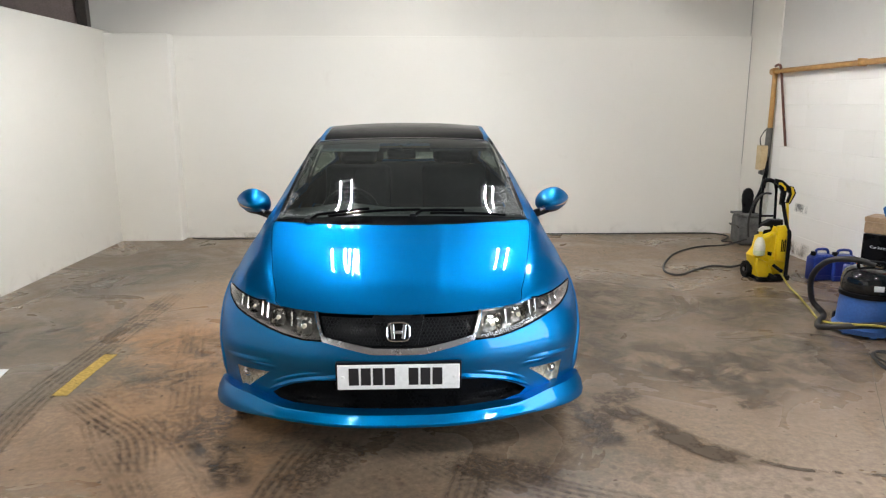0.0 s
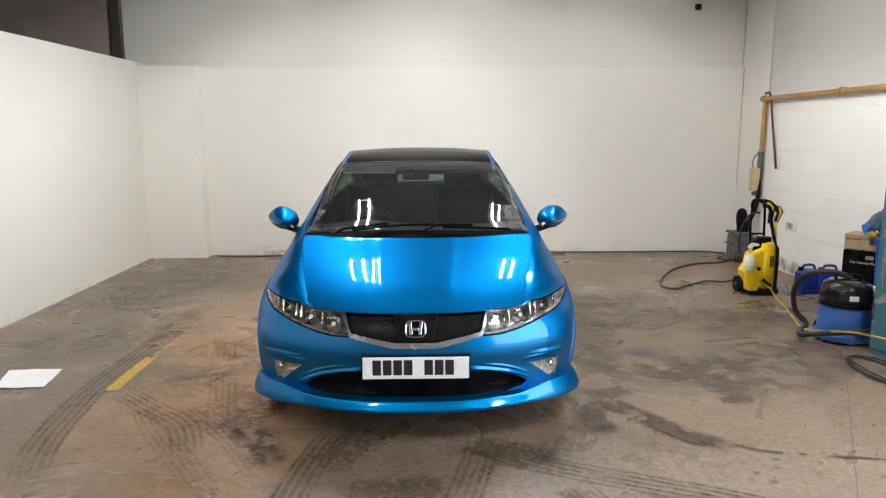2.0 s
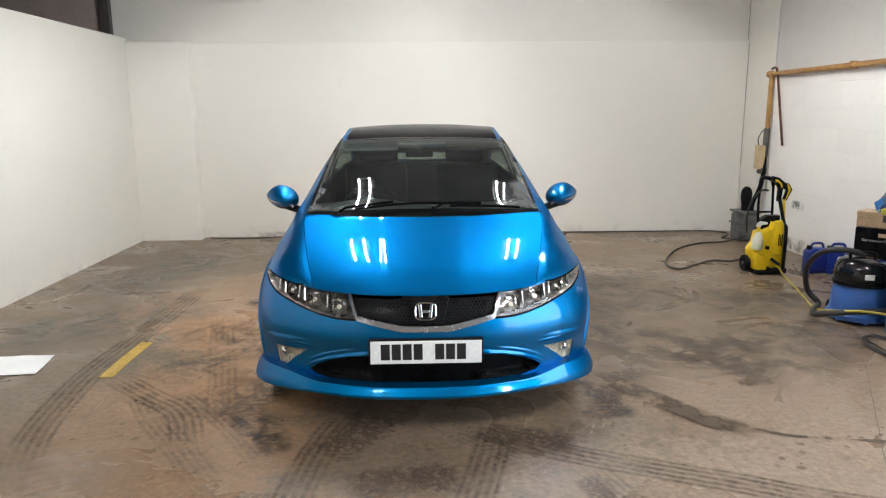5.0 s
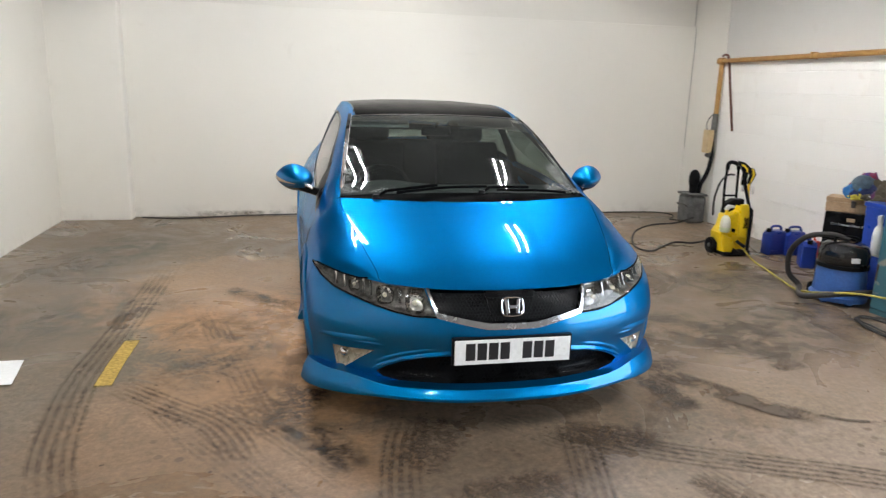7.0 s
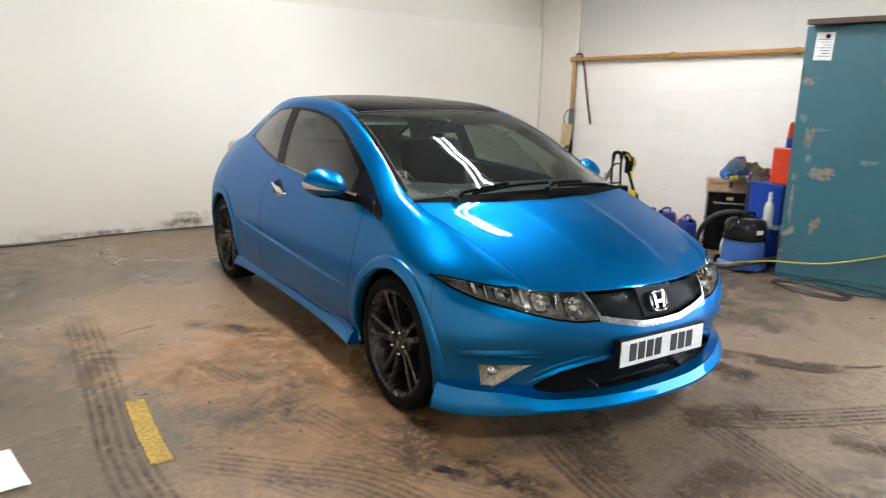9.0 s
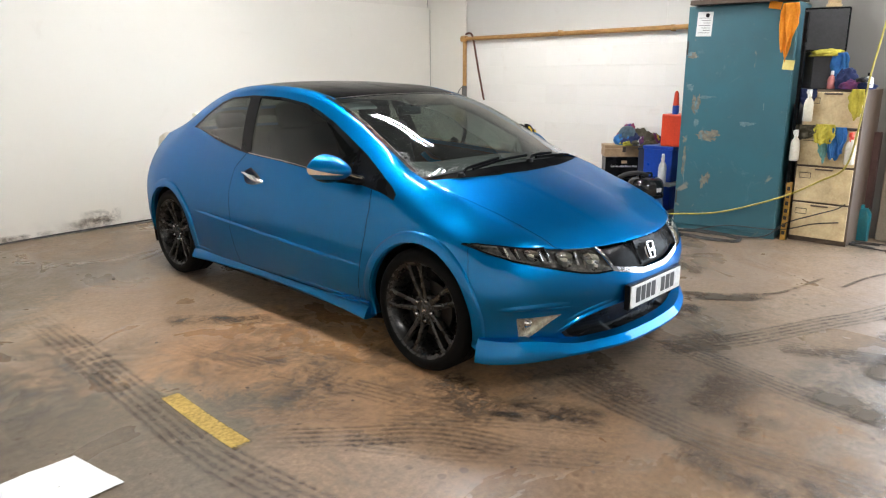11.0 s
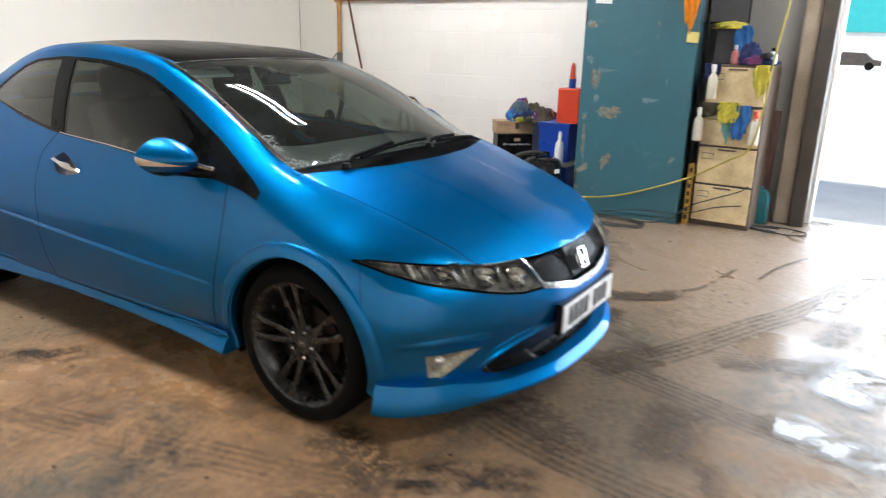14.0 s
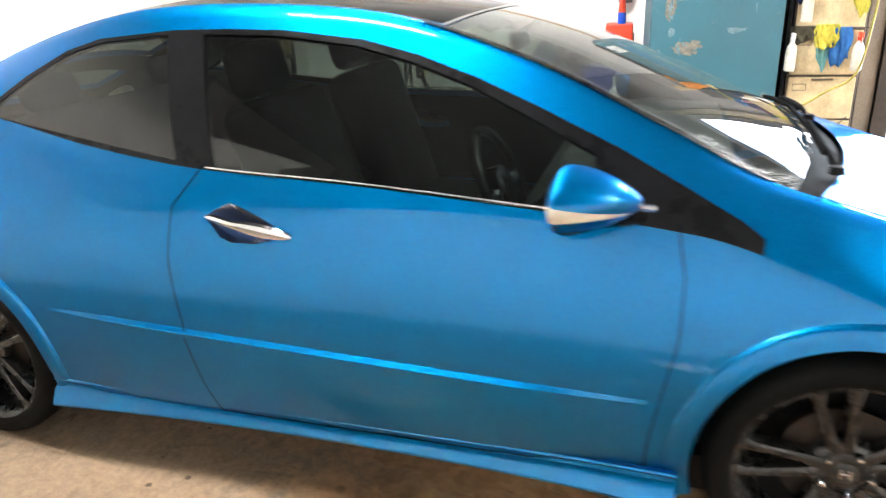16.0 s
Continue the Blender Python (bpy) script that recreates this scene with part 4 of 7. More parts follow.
def skin_part(name, numbers, material, parent=CAR, sink=0.0, shift=(0, 0, 0), side=0, label="", flip=False, bowl=None):
    """One part from numbered faces of the skin. side 0: both halves welded; -1: this half; 1: its mirror image. bowl: the edge stays this near the skin."""
    faces = [f for f in bm.faces if f[region] in numbers]
    vs, ns_, fs, index = [], [], [], {}
    rim = set()
    if bowl is not None:
        own = set(faces)
        rim = {v for f in faces for e in f.edges if e.verts[0].co.x + e.verts[1].co.x < -1e-4 and sum(g_ in own for g_ in e.link_faces) == 1 for v in e.verts}
    for mirror in ((False, True) if side == 0 else (side == 1,)):
        for f in faces:
            loop = []
            for v in f.verts:
                key = (v, mirror and not (side == 0 and v.co.x == 0))
                if key not in index:
                    n = normals[v]
                    p = v.co - n * bowl if v in rim else v.co - n * sink + Vector(shift)
                    sx = -1 if mirror else 1
                    index[key] = len(vs)
                    vs.append((p.x * sx, p.y, p.z))
                    ns_.append(Vector((n.x * sx, n.y, n.z)) * (-1 if flip else 1))
                loop.append(index[key])
            fs.append(loop[::-1] if mirror != flip else loop)
    ob = link_mesh(name, vs, fs, material, parent)
    ob.data.validate()
    if bowl is None and len(ob.data.vertices) == len(ns_):
        ob.data.normals_split_custom_set_from_vertices([tuple(n) for n in ns_])
    if label:
        tagged(ob, label)
    return ob


for f in bm.faces:
    if f[region] == SWAGE_LINE:
        f.normal_update()
for sd in (-1, 1):
    ledge = bmesh.new()
    for f in bm.faces:
        if f[region] == SWAGE_LINE:
            ledge.faces.new([ledge.verts.new((v.co.x * -sd, v.co.y, v.co.z)) for v in f.verts])
    bmesh.ops.remove_doubles(ledge, verts=ledge.verts, dist=1e-4)
    part("swage_line", ledge, PAINT, CAR, smooth=True)
skin_part("body_shell", (BODY,), PAINT, label="blue painted pillars, rails and rear quarters")
skin_part("bonnet", (BONNET,), PAINT, label="smooth blue bonnet mirroring the lamps")
skin_part("front_bumper", (BUMPER,), PAINT)
for sd in (-1, 1):
    skin_part("front_wing", (WING,), PAINT, side=sd)
    door = skin_part("door", (DOOR,), PAINT, side=sd)
    skin_part("window_surround", (FRAME,), M["black"], door, side=sd, label="black window surround and pillar cover")
    skin_part("door_glass", (DOORGLASS,), M["window"], door, 0.004, side=sd)
    skin_part("quarter_glass", (QUARTER,), M["window"], CAR, 0.003, side=sd)
    skin_part("window_surround", (FRAME,), M["black"], CAR, 0.02, side=sd)
skin_part("windscreen", (SCREEN,), M["screen"], label="wet windscreen with water drops")
skin_part("cowl", (COWL,), M["scuttle"], sink=0.012, label="black plastic scuttle panel")
skin_part("roof_panel", (ROOF,), M["gloss_black"], label="gloss black glass roof")
skin_part("rear_glass", (REARGLASS,), M["window"])
skin_part("headlining", (BODY,), M["liner"], sink=0.025, flip=True)
skin_part("headlining", (ROOF,), M["liner"], sink=0.03, flip=True)
for sd in (-1, 1):
    skin_part("inner_skin", (DOOR,), M["trim"], sink=0.05, side=sd, flip=True)


def seam(points, axis, width=0.0045, sides=(-1, 1), material=None, name="panel_gap", lift=0.0012, step=0.02, parent=CAR, skin=True):
    """A thin strip that follows the skin under a line: shut lines and bright edging."""
    pts = []
    for p, q in zip(points, points[1:]):
        p, q = Vector(p), Vector(q)
        k = max(1, int((q - p).length / step))
        pts += [p.lerp(q, i / k) for i in range(k)]
    pts.append(Vector(points[-1]))
    hits = [on_skin(p, axis) for p in pts]
    hits = [h for h in hits if h[0] is not None]
    for sd in sides:
        vs, fs = [], []
        for i, (h, n) in enumerate(hits):
            d = (hits[min(i + 1, len(hits) - 1)][0] - hits[max(i - 1, 0)][0]).normalized()
            w = d.cross(n).normalized() * width / 2
            for s in (-1, 1):
                c = h + w * s + n * lift
                vs.append((c.x * -sd, c.y, c.z))
        for i in range(len(hits) - 1):
            fs.append((2 * i, 2 * i + 1, 2 * i + 3, 2 * i + 2))
        link_mesh(name, vs, fs, material or M["gap"], parent)


seam([(0, y, z) for y, z in DOOR_LINE[:6]], 0)
seam([(0, y, z) for y, z in DOOR_LINE[6:]], 0)
seam([(0, y, z) for y, z in DOOR_LINE[5:7]], 0)
rail_line = keyed(RAIL, np.arange(3.0, 8.4, 0.1))
seam([(-x + 0.002, y, 0) for x, y, z in rail_line], 2, 0.0028)
seam([(x, y, 0) for x, y in edge_bonnet], 2, 0.006)
seam([(0, 0.502, 0.705), (0, 0.475, 0.63), (0, 0.462, 0.55)], 0, 0.0025)
scr = keyed(RAIL, np.arange(8.9, 11.75, 0.1))
seam([(-x + 0.006, y, 0) for x, y, z in scr], 2, 0.020, material=M["black"], name="screen_edge_rubber", lift=0.003)
seam([(-x + 0.020, y, 0) for x, y, z in scr], 2, 0.004, material=M["grey"], name="screen_bright_edge", lift=0.004)
seam([(x * 0.985, y + 0.006, 0) for x, y in edge_head], 2, 0.012, material=M["satin"], name="screen_header_trim", lift=0.003)
roofline = keyed(RAIL, np.arange(11.7, 14.2, 0.1))
seam([(-x + 0.029, y, 0) for x, y, z in roofline], 2, 0.008, material=M["black"], name="roof_channel")
belt_line = keyed(BELT, np.arange(10.5, 13.0, 0.1))
seam([(0, y, z + 0.007) for x, y, z in belt_line], 0, 0.004, material=M["satin"], name="belt_bright_strip", lift=0.004)


def ridge(name, rows, axis, lifts, parent=CAR, fade=6):
    """A pressed ridge of the panel: parallel lines on the skin, each raised by its own height, dying out at both ends."""
    n = len(rows[0])
    for sd in (-1, 1):
        b = bmesh.new()
        grid = []
        for line, h in zip(rows, lifts):
            vs = []
            for i, p in enumerate(line):
                q, nn = on_skin(p, axis)
                if q is None:
                    vs.append(None)
                    continue
                e = min(1.0, min(i, n - 1 - i) / fade)
                c = q + nn * (0.0006 + (h - 0.0006) * e * e * (3 - 2 * e))
                vs.append(b.verts.new((c.x * -sd, c.y, c.z)))
            grid.append(vs)
        for r0, r1 in zip(grid, grid[1:]):
            for i in range(n - 1):
                q = (r0[i], r0[i + 1], r1[i + 1], r1[i])
                if None not in q:
                    b.faces.new(q)
        part(name, b, PAINT, parent, smooth=True, angle=60)


for cy, cz in WHEELS.values():
    ridge("wheel_arch_lip", [[(0, y, z) for y, z in arc(cy, cz, r, -14, 194, 64)] for r in (0.3515, 0.353, 0.372, 0.394, 0.402, 0.408)], 0, (-0.02, 0.011, 0.0115, 0.010, 0.0065, -0.001))
# pressed lines of the bumper: over the fog lamp, and round the top of the intake
def curve_in(points, n=28):
    """Evenly spaced points along a smooth line through a few."""
    t, s = np.linspace(0, len(points) - 1, n), np.array(points, float)
    k = np.clip(t.astype(int), 0, len(points) - 2)
    f = (t - k)[:, None]
    g_ = np.gradient(s, axis=0)
    a, b, c, d = s[k], s[k + 1], g_[k], g_[k + 1]
    return (2 * f**3 - 3 * f**2 + 1) * a + (f**3 - 2 * f**2 + f) * c + (3 * f**2 - 2 * f**3) * b + (f**3 - f**2) * d


for line, drop in (([(-0.775, 0.428), (-0.70, 0.430), (-0.62, 0.428), (-0.53, 0.420)], 0.018), ([(-0.58, 0.335), (-0.50, 0.378), (-0.41, 0.407), (-0.31, 0.420)], 0.02)):
    c = curve_in(line)
    ridge("bumper_crease", [[(x, 0, z + o * drop) for x, z in c] for o in (-1.2, -0.25, 0.05, 0.35)], 1, (-0.001, 0.006, 0.0065, -0.001), fade=10)


# nose: grille, bright trim, lamps, intake, plate
g = skin_part("grille", (GRILLE,), M["black"], sink=0.028, label="black honeycomb grille")
skin_part("grille_trim", (TRIM,), M["satin"], sink=-0.004, label="satin silver grille surround")
cells = bmesh.new()
for row in range(10):
    for col in range(-22, 23):
        x, z = (col + 0.5 * (row % 2)) * 0.0155, 0.548 + row * 0.0128
        if not inside((-abs(x) - 0.004, z), [(0.02, 0.664), (-0.338, 0.655), (-0.314, 0.588), (-0.10, 0.550), (0.02, 0.550)]):
            continue
        h, n = on_skin((-abs(x), 0, z), 1)
        if h is None:
            continue
        y = h.y + 0.012
        ring = []
        for rr in (0.0086, 0.0066):
            ring.append([cells.verts.new((x + rr * math.cos(radians(60 * k + 30)), y, z + rr * math.sin(radians(60 * k + 30)))) for k in range(6)])
        for k in range(6):
            cells.faces.new((ring[0][k], ring[0][(k + 1) % 6], ring[1][(k + 1) % 6], ring[1][k]))
part("grille_mesh", cells, M["trim"], g)
centre = prism([(-0.112, 0.668), (0.112, 0.668), (0.085, 0.550), (0.0, 0.545), (-0.085, 0.550)], "y", 0.010, 0.05, 0.004)
for v in centre.verts:
    v.co.y += max(0.0, v.co.z - 0.56) * 0.42
part("grille_centre", centre, M["black"], g)
badge = new("badge")
badge.parent, badge.matrix_basis = CAR, pose(0, 0.012, 0.610, -20)
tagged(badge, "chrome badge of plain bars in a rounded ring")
ring = [(0.048 * math.copysign(abs(math.cos(a)) ** 0.55, math.cos(a)), 0, 0.040 * math.copysign(abs(math.sin(a)) ** 0.55, math.sin(a))) for a in np.linspace(0, 2 * math.pi, 33)]
part("badge_ring", tube(ring, 0.005, 8), M["chrome"], badge, smooth=True)
for sx in (-1, 1):
    part("badge_bar", prism([(sx * 0.013, -0.030), (sx * 0.028, -0.032), (sx * 0.036, 0.032), (sx * 0.020, 0.032)], "y", -0.006, 0.006, 0.002), M["chrome"], badge)
part("badge_bar", prism([(-0.018, -0.010), (0.018, -0.010), (0.02, 0.006), (-0.02, 0.006)], "y", -0.006, 0.006, 0.002), M["chrome"], badge)

intake_part = skin_part("lower_intake", (INTAKE,), M["black"], shift=(0, 0.075, 0.004), bowl=0.0, label="deep black lower air intake")
mouth = [(0.02, 0.382), (-0.27, 0.380), (-0.36, 0.369), (-0.46, 0.340), (-0.52, 0.312), (-0.548, 0.292), (-0.53, 0.276), (-0.43, 0.255), (-0.25, 0.247), (0.02, 0.247)]
comb = bmesh.new()
for row in range(9):
    for col in range(-30, 31):
        x, z = (col + 0.5 * (row % 2)) * 0.0195, 0.250 + row * 0.0165
        h, n = on_skin((-abs(x) - 1e-4, 0, z), 1)
        if h is None or not inside((-abs(x) - 1e-4, z), mouth):
            continue
        ring = []
        for rr in (0.0112, 0.0086):
            ring.append([comb.verts.new((x + rr * math.cos(radians(60 * k + 30)), h.y + 0.045, z + rr * math.sin(radians(60 * k + 30)))) for k in range(6)])
        for k in range(6):
            comb.faces.new((ring[0][k], ring[0][(k + 1) % 6], ring[1][(k + 1) % 6], ring[1][k]))
part("intake_mesh", comb, M["black"], intake_part)


def pressed_line(points, up, down, proud, name, label=""):
    """A raised painted crease that follows a line over the nose and fades out at its ends."""
    pts = []
    for p, q in zip(points, points[1:]):
        pts += [(p[0] + (q[0] - p[0]) * k / 8, p[1] + (q[1] - p[1]) * k / 8) for k in range(8)]
    pts.append(points[-1])
    for sd in (-1, 1):
        rb, rings = bmesh.new(), []
        for i, (x, z) in enumerate(pts):
            f = min(1.0, 4.0 * min(i, len(pts) - 1 - i) / len(pts))
            ring = []
            for dz, o in ((up, -0.002), (up * 0.4, proud * 0.55 * f), (0.0, proud * f), (-down * 0.25, proud * 0.8 * f), (-down, -0.002)):
                h, n = on_skin((x, 0, z + dz), 1)
                c = h + n * o
                ring.append(rb.verts.new((-c.x * sd, c.y, c.z)))
            rings.append(ring)
        for a_, b_ in zip(rings, rings[1:]):
            for k in range(4):
                rb.faces.new((a_[k], a_[k + 1], b_[k + 1], b_[k]))
        part(name, rb, PAINT, CAR, label, smooth=True, angle=60)


pressed_line([(-0.20, 0.403), (-0.28, 0.402), (-0.37, 0.390), (-0.47, 0.363), (-0.54, 0.331), (-0.592, 0.298)], 0.016, 0.012, 0.011, "intake_lip")
pressed_line([(-0.56, 0.437), (-0.64, 0.436), (-0.70, 0.433), (-0.765, 0.427), (-0.82, 0.418)], 0.024, 0.012, 0.009, "bumper_fin")
plate = part("number_plate", box(-0.26, 0.26, -0.036, -0.030, 0.3695, 0.4805, 0.003), M["plate"], CAR, "white number plate with black character bars")
part("plate_backing", box(-0.268, 0.268, -0.0305, -0.004, 0.362, 0.488, 0.003), M["black"], plate)
for k, cx in enumerate((-0.190, -0.139, -0.088, -0.037, 0.063, 0.114, 0.165)):
    part("character_bar", box(cx - 0.021, cx + 0.021, -0.0375, -0.0355, 0.389, 0.466, 0.001, 1), M["ink"], plate)
for cx in (-0.236, 0.236):
    part("screw_cap", lathe([(0, -0.003), (0.006, -0.002), (0.007, 0)], 12, "y", (cx, -0.036, 0.425)), M["white"], plate)

def follow(b, y):
    """Sets a lamp's inner piece back with the skin in front of it, so that it stays behind the lens."""
    for v in b.verts:
        near, _ = on_skin((-abs(v.co.x), 0, v.co.z), 1)
        v.co.y += max(0.0, (near.y if near is not None else y + 0.06) - y)
    return b


for sd in (-1, 1):
    hl = skin_part("headlamp", (HEADLAMP,), M["lens"], side=sd, sink=-0.001, label="clear headlamp with chrome reflectors")
    skin_part("lamp_bowl", (HEADLAMP,), M["lamp_metal"], hl, side=sd, shift=(0.010, 0.045, -0.002), bowl=0.002)
    for x, z, r in ((-0.412, 0.612, 0.042), (-0.535, 0.634, 0.037), (-0.660, 0.660, 0.026)):
        h, n = on_skin((x, 0, z), 1)
        bowl = lathe([(r, -0.012), (r * 0.94, 0.004), (r * 0.8, 0.014), (r * 0.6, 0.023), (r * 0.35, 0.029), (r * 0.2, 0.031)], 36, "y", (x * -sd, h.y + 0.016, h.z))
        for v in bowl.verts:
            for k, c in ((0, x * -sd), (2, h.z)):
                d_ = (v.co[k] - c) / r
                v.co[k] = c + r * math.copysign(abs(d_) ** 0.62, d_)
            v.co.y += 0.0035 * math.sin((v.co.x - x * -sd) * 420) * math.cos((v.co.z - h.z) * 150)
        refl = part("reflector", follow(bowl, h.y), M["lamp_chrome"], hl, smooth=True)
        part("bulb", lathe([(0, -0.006), (r * 0.22, -0.004), (r * 0.26, 0.012), (r * 0.1, 0.028)], 12, "y", (x * -sd, h.y + 0.016, h.z)), M["milky"], refl, smooth=True)
    for x in (-0.472, -0.590, -0.620, -0.700, -0.735):
        h, n = on_skin((x, 0, 0.63 + (abs(x) - 0.45) * 0.16), 1)
        part("divider", follow(box(x * -sd - 0.005, x * -sd + 0.005, h.y + 0.010, h.y + 0.05, h.z - 0.03, h.z + 0.03, 0.002), h.y), M["lamp_chrome"], hl)
    fg = skin_part("fog_lamp", (FOG,), M["lens"], side=sd, label="three-cornered fog lamp")
    skin_part("fog_reflector", (FOG,), M["fog_metal"], fg, side=sd, sink=0.025, bowl=0.002)
    h, n = on_skin((-0.70, 0, 0.35), 1)
    part("fog_bulb", lathe([(0.0, -0.012), (0.012, -0.008), (0.024, 0.008), (0.026, 0.012)], 16, "y", (0.70 * sd, h.y + 0.012, 0.352)), M["chrome"], fg, smooth=True)

seam([(x, 0, z) for x, z in lamp[2:10]], 1, 0.009, material=M["gloss_black"], name="lamp_bezel", lift=0.0016)
seam([(x, 0, z) for x, z in lamp[9:15]], 1, 0.008, material=M["gloss_black"], name="lamp_bezel", lift=0.0016)


# front lip and side skirts, drawn out along the outline
def loft(sections, name, material, parent, label=""):
    n = len(sections[0])
    vs = [p for s in sections for p in s]
    fs = [(i * n + k, i * n + (k + 1) % n, (i + 1) * n + (k + 1) % n, (i + 1) * n + k) for i in range(len(sections) - 1) for k in range(n)]
    fs += [tuple(range(n)), tuple((len(sections) - 1) * n + k for k in range(n))[::-1]]
    b = bmesh.new()
    bv = [b.verts.new(v) for v in vs]
    for f in fs:
        try:
            b.faces.new([bv[i] for i in f])
        except ValueError:
            pass
    return part(name, b, material, parent, label, smooth=True, angle=35)


lip_u = np.arange(0, 6.05, 0.2)
lp = keyed(BASE, lip_u)
lip = []
for k in range(-len(lip_u) + 1, len(lip_u)):
    i = abs(k)
    sx = -1 if k < 0 else 1
    (x, y), u = lp[i], lip_u[i]
    t = keyed(BASE, [max(u - 0.05, 0), min(u + 0.05, 6.45)])
    d = t[1] - t[0]
    nrm = np.array([d[1], -d[0]]) / np.linalg.norm(d)
    corner = min(1, max(0, (u - 3.2) / 2.4))
    out = 0.024 + 0.008 * corner
    rise = min(1, max(0, (u - 2.7) / 1.5))
    zt, zl = 0.240 + 0.032 * rise * rise * (3 - 2 * rise), 0.193 - 0.025 * corner
    sec = []
    for o, z in ((-0.05, zt + 0.012), (0.001, zt + 0.003), (0.004, zt - 0.004), (out * 0.75, zt - 0.4 * (zt - zl)), (out + 0.004, zl + 0.016), (out + 0.002, zl + 0.003), (out - 0.02, zl), (-0.05, zl + 0.004)):
        sec.append(((x + nrm[0] * o) * sx, y + nrm[1] * o, z))
    lip.append(sec)
loft(lip, "front_lip", PAINT, CAR, "blue front lip spoiler")
for sd in (-1, 1):
    secs = []
    for y in np.linspace(1.165, 3.085, 40):
        f = (y - 1.165) / 1.92
        tip = 1 - min(1, (y - 1.165) / 0.25)
        sag = 0.026 * math.sin(math.pi * f)
        zt, zl = 0.288, 0.192 + sag
        flare = 0.014 * abs(2 * f - 1) ** 2.5
        o = 0.872 + 0.010 * tip
        secs.append([(sd * (o - 0.08), y, zt), (sd * (o + 0.001), y, zt - 0.002), (sd * (o + 0.004), y, zt - 0.007), (sd * (o - 0.007), y, zt - 0.020), (sd * (o - 0.005), y, zt - 0.030),
                     (sd * (o + 0.008), y, zt - 0.040), (sd * (o + 0.016 + flare), y, zl + 0.012), (sd * (o + 0.013 + flare), y, zl + 0.003), (sd * (o - 0.01), y, zl), (sd * (o - 0.12), y, zl + 0.01)])
    loft(secs, "side_skirt", PAINT, CAR, "blue side skirt")
    # raised lips round the wheel openings, and the dark liners behind
    for cy, cz in WHEELS.values():
        secs = []
        a_end = 196 if cy < 2 else 200
        for a in np.linspace(-16 if cy < 2 else -18, a_end, 60):
            ca, sa = math.cos(radians(a)), math.sin(radians(a))
            sec = []
            h, n = on_skin((0, cy + 0.395 * ca, max(cz + 0.395 * sa, 0.262)), 0)
            xo = -h.x if h is not None else 0.87
            for rr, off in ((0.394, -0.010), (0.390, 0.001), (0.383, 0.005), (0.366, 0.007), (0.350, 0.006), (0.346, 0.0), (0.348, -0.03)):
                sec.append((sd * (xo + off), cy + rr * ca, cz + rr * sa))
            secs.append(sec)
        loft(secs, "arch_flange", PAINT, CAR)
        lin = bmesh.new()
        inner, outer = [], []
        for a in np.linspace(-20, 200, 40):
            y, z = cy + 0.36 * math.cos(radians(a)), cz + 0.36 * math.sin(radians(a))
            inner.append(lin.verts.new((sd * 0.55, y, z)))
            outer.append(lin.verts.new((sd * 0.85, y, z)))
        for i in range(39):
            lin.faces.new((inner[i], inner[i + 1], outer[i + 1], outer[i]))
        lin.faces.new(inner)
        part("wheel_liner", lin, M["black"], CAR, smooth=True)
part("underbody", prism([(-0.45, 0.12), (0.45, 0.12), (0.72, 0.36), (0.76, 1.2), (0.80, 1.25), (0.80, 3.0), (0.7, 3.95), (-0.7, 3.95), (-0.80, 3.0), (-0.80, 1.25), (-0.76, 1.2), (-0.72, 0.36)], "z", 0.155, 0.26), M["black"], CAR)


